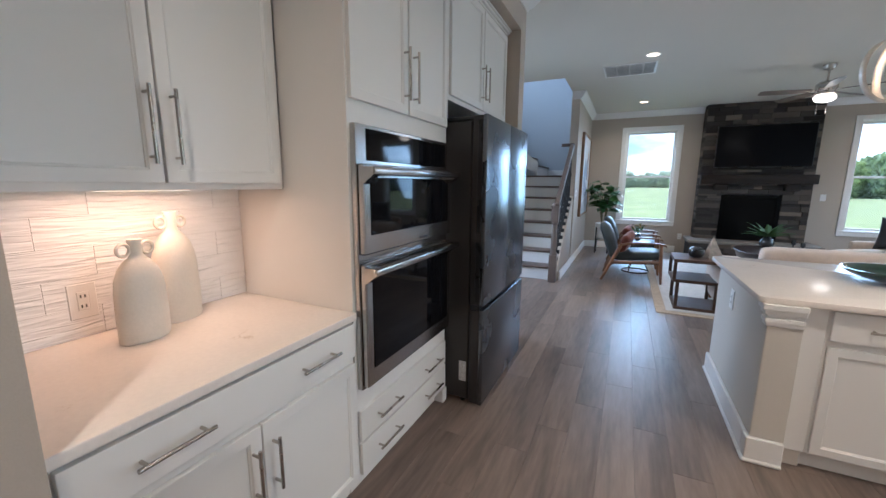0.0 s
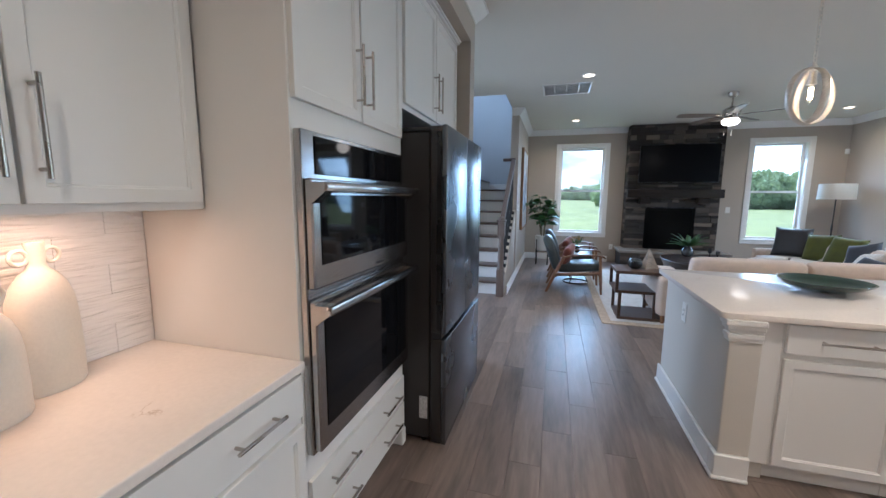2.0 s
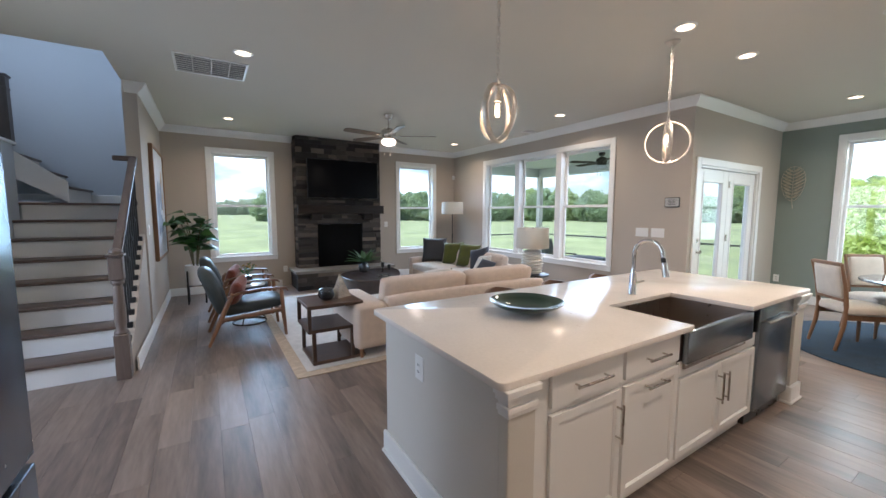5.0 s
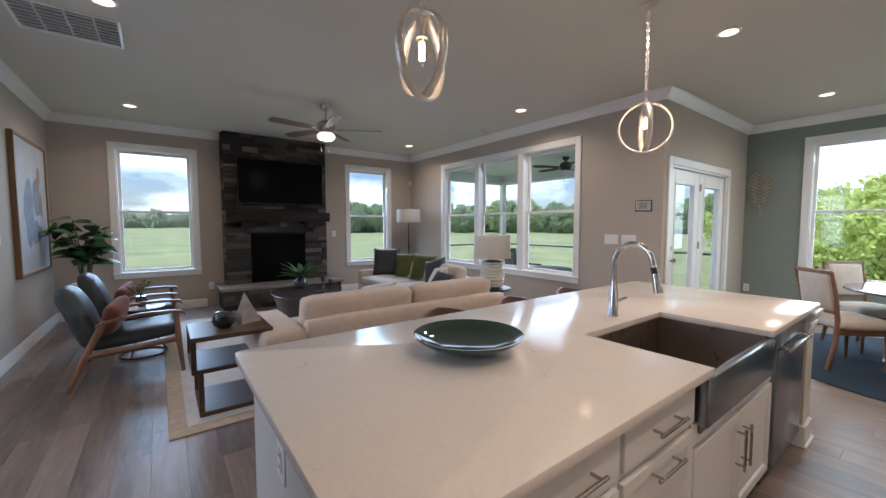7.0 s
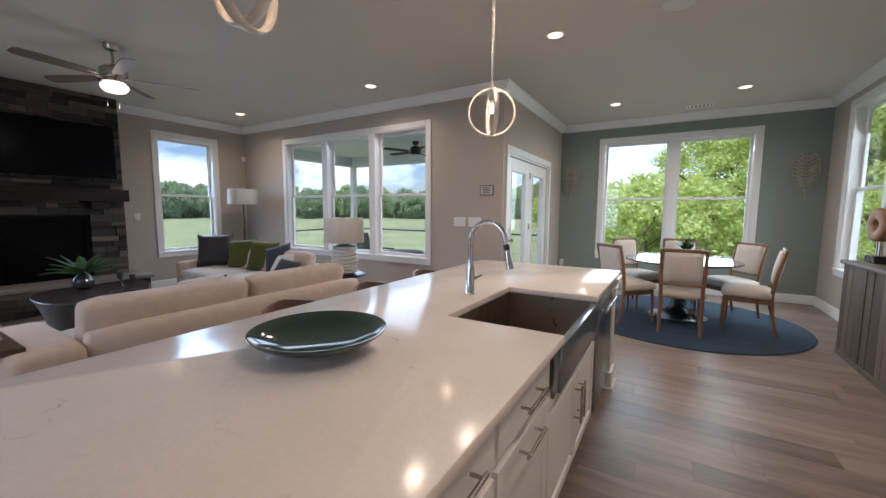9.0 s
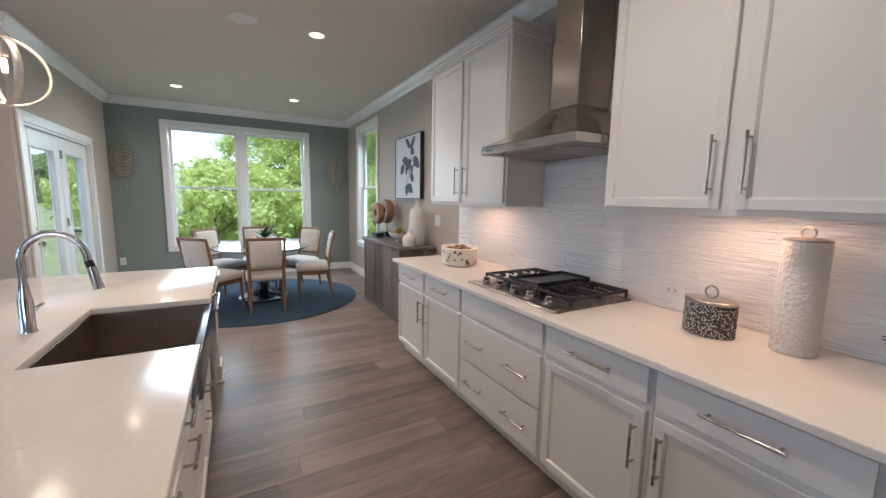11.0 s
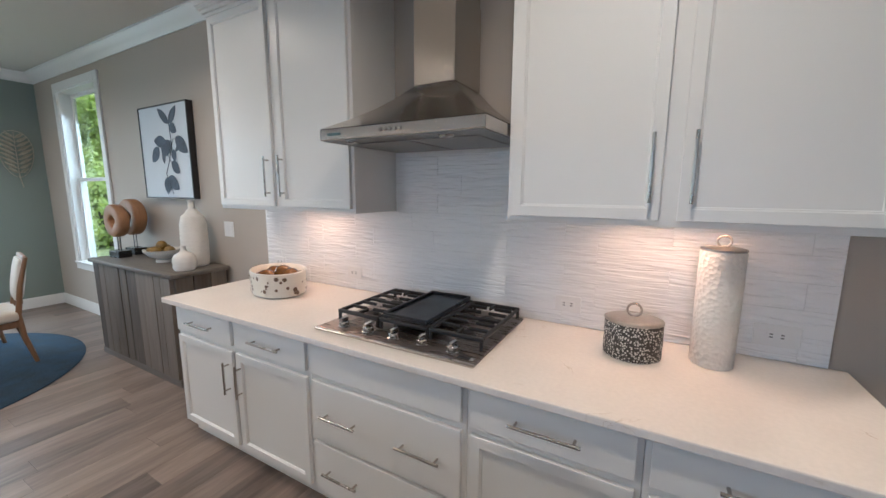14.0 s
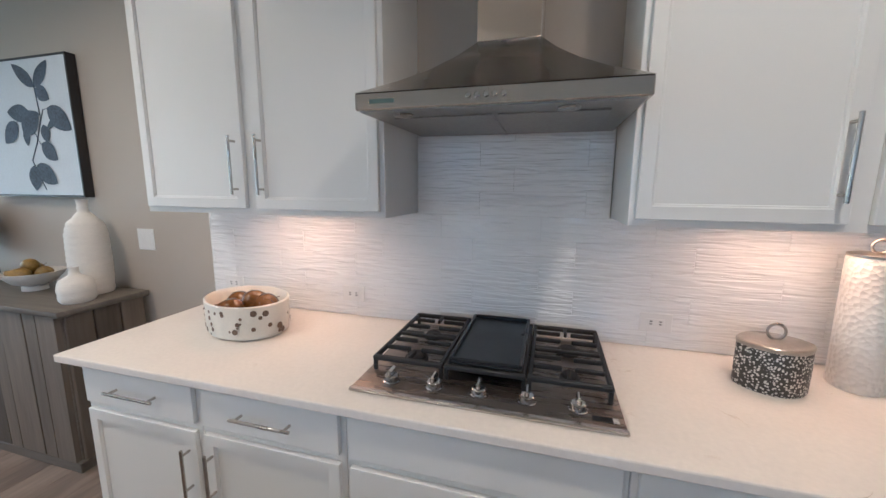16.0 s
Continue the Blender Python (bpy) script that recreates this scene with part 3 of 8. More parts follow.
# ---- stairs ----
def stairs():
    st = thing("staircase", "wooden stairs with dark treads and white risers", "staircase", kind="structure")
    rise, run, y0, xa, xb, n = 0.205, 0.275, 5.98, -2.015, -0.945, 8
    for i in range(n):
        y = y0 + i * run
        bx("riser", M_TRIM, st, xa, xb, y, y + 0.02, i * rise, (i + 1) * rise - 0.03, 0.001)
        deep = run if i < n - 1 else 1.3
        bx("tread", M_TREAD, st, xa if i < n - 1 else -3.47, xb, y - 0.03, y + deep, (i + 1) * rise - 0.03, (i + 1) * rise, 0.009, seg=2, smooth=30)
    # closed string along the open side, with the balusters standing on it
    sl = rise / run
    top = lambda y: rise + 0.035 + (y - y0) * sl
    for nm, xs, m_, words in (("stringer_wall", (-0.925, -0.82), M_WALL, "greige wall under the stair treads"), ("stringer_board", (-0.944, -0.926), M_TRIM, "white board along the tread ends")):
        bm = bmesh.new()
        vs = [(y0 - 0.045, 0), (y0 - 0.045, top(y0 - 0.045)), (7.35, top(7.35)), (7.35, 0)]
        f = [[bm.verts.new((x, *v)) for v in vs] for x in xs]
        bm.faces.new(f[0])
        bm.faces.new(f[1][::-1])
        for k in range(4):
            bm.faces.new((f[0][k], f[0][(k + 1) % 4], f[1][(k + 1) % 4], f[1][k]))
        bmesh.ops.recalc_face_normals(bm, faces=bm.faces[:])
        part(nm, bm, m_, st, words)
    for k in range(10):
        bm = bmesh.new()
        yy = y0 + 0.09 + k * 0.1325
        z0 = top(yy)
        rod(bm, (-0.875, yy, z0 - 0.02), (-0.875, yy, 1.06 + (yy - 5.93) * sl), 0.0095, 8)
        box(bm, -0.895, -0.835, yy - 0.022, yy + 0.022, z0 - 0.03, z0 + 0.04, 0.006)
        if k % 2:
            lathe(bm, [(0.009, 0), (0.02, 0.03), (0.02, 0.05), (0.009, 0.08)], 10, pose(-0.875, yy, z0 + 0.40))
        part("baluster", bm, M_IRON, st, "black iron baluster with a block shoe", 40)
    # newel post and handrail
    bm = bmesh.new()
    x, y = -0.875, 5.88
    box(bm, x - 0.055, x + 0.055, y - 0.055, y + 0.055, 0, 0.42, 0.006)
    lathe(bm, [(0.05, 0), (0.056, 0.012), (0.05, 0.03), (0.037, 0.05), (0.046, 0.12), (0.044, 0.25), (0.036, 0.42), (0.034, 0.45), (0.05, 0.47), (0.05, 0.49), (0.042, 0.50)], 20, pose(x, y, 0.42))
    box(bm, x - 0.052, x + 0.052, y - 0.052, y + 0.052, 0.92, 1.13, 0.006)
    box(bm, x - 0.066, x + 0.066, y - 0.066, y + 0.066, 1.13, 1.155, 0.008, 2)
    lathe(bm, [(0.045, 0), (0.052, 0.015), (0.046, 0.035), (0.02, 0.05)], 20, pose(x, y, 1.155))
    part("newel_post", bm, M_RAILW, st, "square newel post with a turned shaft", 40)
    bm = bmesh.new()
    pts = [(x, y, 1.10), (x, 7.30, 1.10 + (7.30 - y) * sl)]
    a, b = Vector(pts[0]), Vector(pts[1])
    up = Vector((0, -sl, 1)).normalized()
    for w0, w1, h0, h1 in ((-0.022, 0.022, -0.05, -0.015), (-0.036, 0.036, -0.015, 0.02), (-0.026, 0.026, 0.02, 0.032)):
        vv = [[bm.verts.new(p + Vector((w, 0, 0)) + up * h) for w, h in ((w0, h0), (w1, h0), (w1, h1), (w0, h1))] for p in (a, b)]
        for k in range(4):
            bm.faces.new((vv[0][k], vv[0][(k + 1) % 4], vv[1][(k + 1) % 4], vv[1][k]))
        bm.faces.new(vv[0][::-1])
        bm.faces.new(vv[1])
    box(bm, x - 0.036, x + 0.036, 7.26, 7.36, b.z - 0.03, b.z + 0.025, 0.006)
    box(bm, x - 0.19, x - 0.034, 7.285, 7.345, b.z - 0.03, b.z + 0.025, 0.006)
    part("handrail", bm, M_RAILW, st, "", 40)
    bx("landing_skirt", M_TRIM, st, -3.46, -0.945, 9.125, 9.148, 1.64, 1.78, 0.004)
    bx("wall_cap", M_TRIM, st, -2.17, -1.99, 6.12, 7.88, 2.3, 2.33, 0.006)
    # the flight that turns back at the landing
    for i in range(6):
        bx("upper_riser", M_TRIM, st, -1.62 - i * 0.262 - 0.02, -1.62 - i * 0.262, 7.95, 9.12, 1.64 + i * 0.205, 1.815 + i * 0.205, 0.001)
        bx("upper_tread", M_TREAD, st, -1.62 - i * 0.262 - 0.262, -1.62 - i * 0.262 + 0.03, 7.95, 9.12, 1.815 + i * 0.205, 1.845 + i * 0.205, 0.008)
    bm = bmesh.new()
    vv = [(-1.60, 1.65), (-1.60, 1.90), (-1.70, 1.97), (-3.2, 3.14), (-3.2, 2.6)]
    f = [[bm.verts.new((a, y, b)) for a, b in vv] for y in (7.915, 7.945)]
    bm.faces.new(f[0])
    bm.faces.new(f[1][::-1])
    for k in range(5):
        bm.faces.new((f[0][k], f[0][(k + 1) % 5], f[1][(k + 1) % 5], f[1][k]))
    part("upper_stringer", bm, M_TRIM, st, "white stringer of the upper flight")
    bm = bmesh.new()
    box(bm, -2.14, -2.03, 7.87, 7.98, 2.30, 3.06, 0.006)
    box(bm, -2.155, -2.015, 7.855, 7.995, 3.06, 3.09, 0.008)
    box(bm, -2.145, -2.025, 7.865, 7.985, 2.92, 2.95, 0.006)
    part("upper_newel", bm, M_DARKP, st, "dark stained upper newel post")
    for k in range(5):
        bm = bmesh.new()
        x = -2.25 - 0.13 * k
        rod(bm, (x, 7.93, 2.36 + 0.1 * k), (x, 7.93, 3.05 + 0.1 * k), 0.0085, 8)
        part("baluster", bm, M_IRON, st, "", 40)
    return st


M_DARKP = wood("dark_rail_wood", (0.03, 0.022, 0.018), (0.09, 0.07, 0.058), 0.4, "z", 0.2)
stairs()


# ---- kitchen cabinets ----
def handle(parent, m, length, name="handle"):
    """A bar pull along local x, standing off along local -y."""
    bm = bmesh.new()
    rod(bm, (-length / 2, -0.034, 0), (length / 2, -0.034, 0), 0.006, 12)
    for s in (-1, 1):
        rod(bm, (s * (length / 2 - 0.022), 0, 0), (s * (length / 2 - 0.022), -0.034, 0), 0.005, 10)
    bm.transform(m)
    return part(name, bm, M_NICKEL, parent, "brushed nickel bar handle", 40)


def shaker(parent, name, x0, x1, z0, z1, pull="", slab=False, pulls=1, plen=0.19):
    """A door or drawer front in the local plane y = 0, facing -y."""
    bm = bmesh.new()
    box(bm, x0, x1, -0.02, 0.0, z0, z1)
    if not slab:
        bm.faces.ensure_lookup_table()
        face = min(bm.faces, key=lambda f: f.calc_center_median().y)
        bmesh.ops.inset_region(bm, faces=[face], thickness=0.058, depth=0)
        bmesh.ops.inset_region(bm, faces=[face], thickness=0.006, depth=-0.005)
        bmesh.ops.inset_region(bm, faces=[face], thickness=0.004, depth=0)
        bmesh.ops.inset_region(bm, faces=[face], thickness=0.003, depth=-0.005)
    edge = [e for e in bm.edges if all(abs(v.co.x - x0) < 1e-5 or abs(v.co.x - x1) < 1e-5 for v in e.verts) and all(abs(v.co.z - z0) < 1e-5 or abs(v.co.z - z1) < 1e-5 for v in e.verts)]
    bmesh.ops.bevel(bm, geom=edge, offset=0.0025, segments=2, affect="EDGES", profile=0.5)
    d = part(name, bm, M_CAB, parent)
    xm, zm = (x0 + x1) / 2, (z0 + z1) / 2
    if pull == "h":
        for k in range(pulls):
            xx = x0 + (x1 - x0) * (k + 0.5) / pulls if pulls == 1 else x0 + (x1 - x0) * (0.23 + 0.54 * k)
            handle(d, pose(xx, -0.02, zm), plen)
    elif pull:
        xx = x0 + 0.035 if pull[0] == "l" else x1 - 0.035
        zz = z1 - 0.06 - plen / 2 if pull[1] == "t" else z0 + 0.06 + plen / 2
        handle(d, pose(xx, -0.02, zz, 0, 90, 0), plen)
    return d


def carcass(parent, x0, x1, depth, z0, z1, toe=0.0):
    bm = bmesh.new()
    box(bm, x0, x1, 0.0, depth, z0 + toe, z1, 0.002)
    part("body", bm, M_CAB, parent)
    if toe:
        bm = bmesh.new()
        box(bm, x0, x1, 0.05, depth, z0, z0 + toe, 0.001)
        part("toe_kick", bm, M_CAB, parent)


def base_unit(at, x0, x1, kind, label, depth=0.6, group="base cabinets", top=0.88, reveal=0.012):
    """A base cabinet. Local x runs along the front, the front faces -y."""
    ob = thing("base_cabinet", label, "cabinet", at, group)
    carcass(ob, x0, x1, depth, 0, top, 0.10)
    a, b = x0 + reveal, x1 - reveal
    if kind == "drawer_doors":       # one wide drawer over two doors
        shaker(ob, "drawer", a, b, 0.722, top - 0.008, "h", True, 2, 0.19)
        m = (a + b) / 2
        shaker(ob, "door", a, m - 0.003, 0.11, 0.69, "rt")
        shaker(ob, "door", m + 0.003, b, 0.11, 0.69, "lt")
    elif kind == "drawer_door_l" or kind == "drawer_door_r":
        shaker(ob, "drawer", a, b, 0.722, top - 0.008, "h", True, 1, min(0.24, (b - a) * 0.5))
        shaker(ob, "door", a, b, 0.11, 0.69, "lt" if kind[-1] == "l" else "rt")
    elif kind == "drawer_pullout":
        shaker(ob, "drawer", a, b, 0.722, top - 0.008, "h", True, 1, 0.19)
        shaker(ob, "door", a, b, 0.11, 0.69, "")
        handle(ob.children[-1], pose((a + b) / 2, -0.02, 0.655), 0.19)
    elif kind == "three_drawers":
        shaker(ob, "false_front", a, b, 0.722, top - 0.008, "", True)
        shaker(ob, "drawer", a, b, 0.385, 0.69, "h", True, 2, 0.21)
        shaker(ob, "drawer", a, b, 0.11, 0.37, "h", True, 2, 0.21)
    elif kind == "sink":
        m = (a + b) / 2
        shaker(ob, "door", a, m - 0.003, 0.125, 0.60, "rt")
        shaker(ob, "door", m + 0.003, b, 0.125, 0.60, "lt")
    return ob


def wall_unit(at, x0, x1, z0, z1, depth, label, crown=True, stile=0.007, name="wall_cabinet"):
    ob = thing(name, label, "cabinet", at, "wall cabinets")
    carcass(ob, x0, x1, depth, z0, z1)
    g, m = 0.02, (x0 + x1) / 2
    shaker(ob, "door", x0 + g, m - stile, z0 + 0.025, z1 - 0.03, "rb", plen=0.24)
    shaker(ob, "door", m + stile, x1 - g, z0 + 0.025, z1 - 0.03, "lb", plen=0.24)
    if crown:
        bm = bmesh.new()
        for k, (o, u0, u1) in enumerate(((0.012, 0.0, 0.02), (0.026, 0.02, 0.04), (0.045, 0.04, 0.062), (0.055, 0.062, 0.075))):
            box(bm, x0 - o, x1 + o, -o, depth, z1 - 0.02 + u0, z1 - 0.02 + u1, 0.003)
        part("cornice", bm, M_CAB, ob, "stepped white cornice")
    bm = bmesh.new()
    box(bm, (x0 + x1) / 2 - 0.14, (x0 + x1) / 2 + 0.14, depth * 0.3, depth * 0.3 + 0.07, z0 - 0.003, z0, 0.001)
    part("puck_light", bm, M_UNDER, ob, "warm light strip under the cabinet")
    la = bpy.data.lights.new("under_cabinet_lamp", "AREA")
    la.shape, la.size, la.size_y, la.energy, la.color = "RECTANGLE", 0.46, 0.07, 1.45 if crown else 1.3, (1.0, 0.53, 0.28)
    lo = new("under_cabinet_lamp", la)
    lo.matrix_world = at @ pose((x0 + x1) / 2, depth * 0.3 + 0.035, z0 - 0.010)
    return ob


M_UNDER = glow("warm_strip_glow", (1.0, 0.70, 0.40), 2.5)
LEFT = pose(-0.975, 0, 0, 0, 0, 90)          # local x along +y, front to +x
RANGE = pose(0, 0.907, 0, 0, 0, 180)         # local x along -x, front to +y
ISL = pose(0, 2.51, 0)                      # front to -y

# nook by the ovens
base_unit(LEFT, 0.365, 1.343, "drawer_doors", "white shaker base cabinet in the counter nook", 0.68)
wall_unit(pose(-1.34, 0, 0, 0, 0, 90), 0.362, 1.344, 1.437, 2.70, 0.318, "white shaker wall cabinet over the nook counter", False, 0.004)
worktop = tagged(bx("worktop", M_QUARTZ, None, -1.655, -0.95, 0.362, 1.345, 0.885, 0.917, 0.004, seg=2), "white quartz worktop in the nook", "worktop")
tall = thing("oven_cabinet", "tall white cabinet that houses the double wall oven", "cabinet", pose(-0.972, 0, 0, 0, 0, 90))
carcass(tall, 1.347, 2.275, 0.685, 0, 2.70, 0.10)
for z0, z1 in ((0.115, 0.275), (0.287, 0.44)):
    shaker(tall, "drawer", 1.357, 2.25, z0, z1, "h", True, 2, 0.2)
shaker(tall, "door", 1.357, 1.795, 1.80, 2.68, "rb", plen=0.24)
shaker(tall, "door", 1.81, 2.25, 1.80, 2.68, "lb", plen=0.24)
bx("foot_block", M_TRIM, tall, 2.22, 2.274, -0.02, 0.05, 0, 0.10, 0.006)


def wall_oven():
    ob = thing("wall_oven", "stainless double wall oven with black glass doors", "oven", pose(-0.972, 0, 0, 0, 0, 90))
    x0, x1 = 1.36, 2.222
    bm = bmesh.new()
    box(bm, x0, x1, -0.03, 0.0, 0.545, 1.705, 0.003)
    part("body", bm, M_OSTEEL, ob)
    bx("control_panel", M_BGLASS, ob, x0 + 0.07, x1 - 0.03, -0.034, -0.03, 1.56, 1.69, 0.002)
    for z0, z1 in ((1.165, 1.545), (0.56, 1.125)):
        d = part("oven_door", _b(x0 + 0.006, x1 - 0.006, -0.06, -0.031, z0, z1, 0.006), M_OSTEEL, ob, "stainless door with a dark window")
        bx("oven_window", M_BGLASS, d, x0 + 0.052, x1 - 0.048, -0.063, -0.0595, z0 + 0.082, z1 - 0.055, 0.001)
        bm = bmesh.new()
        box(bm, x0 + 0.0, x1, -0.125, -0.10, z1 - 0.045, z1 - 0.012, 0.008, 2)
        for x in (x0 + 0.004, x1 - 0.054):   # wedge brackets that widen towards the door
            lo = [bm.verts.new((x + a, y, z1 - 0.012 - h)) for a, y, h in ((0, -0.115, 0.03), (0.05, -0.115, 0.03), (0.05, -0.055, 0.075), (0, -0.055, 0.075))]
            hi = [bm.verts.new((x + a, y, z1 - 0.013)) for a, y in ((0, -0.115), (0.05, -0.115), (0.05, -0.055), (0, -0.055))]
            bm.faces.new(lo[::-1])
            bm.faces.new(hi)
            for k in range(4):
                bm.faces.new((lo[k], lo[(k + 1) % 4], hi[(k + 1) % 4], hi[k]))
        part("oven_handle", bm, M_OSTEEL, d, "flat steel bar handle", 40)
    bm = bmesh.new()
    box(bm, (x0 + x1) / 2 + 0.04, (x0 + x1) / 2 + 0.12, -0.062, -0.06, 1.182, 1.192)
    part("badge", bm, M_BLACK, ob)
    return ob


def _b(*a):
    bm = bmesh.new()
    box(bm, *a)
    return bm


wall_oven()


def fridge():
    ob = thing("refrigerator", "dark stainless french door refrigerator", "refrigerator", pose(-0.706, 0, 0, 0, 0, 90))
    x0, x1, zt = 2.281, 3.26, 1.87
    part("body", _b(x0 + 0.01, x1 - 0.01, 0.10, 0.92, 0.03, zt - 0.03, 0.008), M_BODY, ob, "matte black side panels")
    xm = (x0 + x1) / 2
    for x in (x0, x1 - 0.06):
        part("hinge_cover", _b(x + 0.01, x + 0.05, 0.06, 0.3, zt - 0.03, zt - 0.005, 0.006), M_BLACK, ob)
    for a, b in ((x0, xm - 0.003), (xm + 0.003, x1)):
        door = part("fridge_door", _b(a + 0.004, b - 0.004, 0.03, 0.094, 0.702, zt - 0.004, 0.005, 2), M_BODY, ob, "tall door with black edges", 40)
        part("door_skin", _b(a, b, 0.0, 0.029, 0.70, zt, 0.006, 3), M_DSTEEL, door, "dark steel door front", 40)
        part("grip", _b(a + 0.001, a + 0.007, 0.031, 0.06, 0.72, zt - 0.03, 0.002), M_BLACK, door, "black recessed grip")
    drawer = part("freezer_drawer", _b(x0 + 0.004, x1 - 0.004, 0.03, 0.094, 0.016, 0.664, 0.005, 2), M_BODY, ob, "freezer drawer with black edges", 40)
    part("drawer_skin", _b(x0, x1, 0.0, 0.029, 0.014, 0.668, 0.006, 3), M_DSTEEL, drawer, "dark steel drawer front", 40)
    bx("handle_recess", M_BLACK, ob, x0 + 0.01, x1 - 0.01, 0.03, 0.09, 0.668, 0.70, 0.001)
    for x in (xm - 0.05, xm + 0.016):
        bx("door_badge", M_NICKEL, ob, x, x + 0.034, -0.003, 0.001, 1.02, 1.05, 0.001)
    bx("energy_label", M_LABEL, ob, x0 + 0.0075, x0 + 0.0095, 0.115, 0.165, 0.16, 0.30, 0.0)
    for x in (x0 + 0.05, x1 - 0.05):
        for y in (0.15, 0.78):
            bm = bmesh.new()
            rod(bm, (x, y, 0), (x, y, 0.035), 0.02)
            part("foot", bm, M_BLACK, ob)
    return ob


M_BODY = mat("fridge_side", (0.026, 0.023, 0.022), 0.36, grain=0.08, bump=0.04, bump_scale=300)
M_LABEL = mat("paper_label", (0.45, 0.45, 0.44), 0.6, grain=0.35, scale=90)
fridge()
fc = thing("fridge_cabinet", "white shaker cabinet above the refrigerator", "cabinet", pose(-0.972, 0, 0, 0, 0, 90), "wall cabinets")
carcass(fc, 2.277, 3.465, 0.685, 1.97, 2.70)
shaker(fc, "door", 2.305, 2.86, 2.0, 2.68, "rb", plen=0.24)
shaker(fc, "door", 2.875, 3.43, 2.0, 2.68, "lb", plen=0.24)
bm = bmesh.new()
for o, u0, u1 in ((0.012, 0.0, 0.014), (0.03, 0.014, 0.028), (0.045, 0.028, 0.04)):
    box(bm, 1.347, 3.468, -o, 0.05, 2.70 + u0, 2.70 + u1, 0.003)
cornice = tagged(part("cornice", bm, M_CAB, None, at=pose(-0.972, 0, 0, 0, 0, 90)), "white stepped cornice over the tall cabinets", "molding", kind="structure")

# range wall
for a, b, fronts, words in (
        (-3.76, -3.174, "drawer_door_r", "white shaker base cabinet at the end of the range counter"),
        (-3.172, -2.578, "drawer_door_l", "white shaker base cabinet beside the cooktop drawers"),
        (-2.576, -1.742, "three_drawers", "white three-drawer base cabinet under the cooktop"),
        (-1.74, -1.156, "drawer_door_r", "white shaker base cabinet under the patterned canister"),
        (-1.154, -0.555, "drawer_door_l", "white shaker base cabinet at the hall end of the counter")):
    base_unit(RANGE, a, b, fronts, words, 0.73, reveal=0.018)
UP = pose(0, 0.545, 0, 0, 0, 180)
wall_unit(UP, -3.80, -2.59, 1.462, 2.70, 0.373, "white two-door shaker wall cabinet beside the range hood", stile=0.03)
wall_unit(UP, -1.735, -0.553, 1.462, 2.70, 0.373, "white two-door shaker wall cabinet over the canister", stile=0.027)
bm = bmesh.new()
box(bm, 0.497, 3.85, 0.175, 0.955, 0.885, 0.917, 0.005, 2)
range_top = tagged(part("worktop", bm, M_QUARTZ), "white veined quartz worktop with the gas cooktop", "worktop")

# island
base_unit(ISL, 0.99, 1.498, "drawer_door_r", "white shaker island cabinet with one drawer", 0.58, "island cabinets")
base_unit(ISL, 1.50, 2.018, "drawer_pullout", "white shaker island pull-out cabinet", 0.58, "island cabinets")
sb = thing("sink_cabinet", "white shaker cabinet under the apron sink", "cabinet", ISL, "island cabinets")
carcass(sb, 2.02, 3.05, 0.58, 0, 0.65, 0.10)
bx("apron_rail", M_CAB, sb, 2.022, 3.048, -0.012, -0.001, 0.612, 0.698, 0.002)
shaker(sb, "door", 2.03, 2.532, 0.125, 0.60, "rt")
shaker(sb, "door", 2.538, 3.04, 0.125, 0.60, "lt")


def dishwasher():
    ob = thing("dishwasher", "stainless dishwasher built into the island, tinted with blue reflection", "dishwasher", ISL)
    part("body", _b(3.06, 3.70, 0.02, 0.58, 0.0, 0.875, 0.003), M_BLACK, ob)
    part("dishwasher_door", _b(3.065, 3.695, -0.03, 0.02, 0.12, 0.868, 0.006, 2), M_BSTEEL, ob, "steel door", 40)
    bm = bmesh.new()
    box(bm, 3.13, 3.63, -0.075, -0.055, 0.755, 0.775, 0.006, 2)
    for x in (3.15, 3.59):
        box(bm, x, x + 0.02, -0.06, -0.028, 0.757, 0.773, 0.003)
    part("dishwasher_handle", bm, M_STEEL, ob, "flat steel handle", 40)


dishwasher()


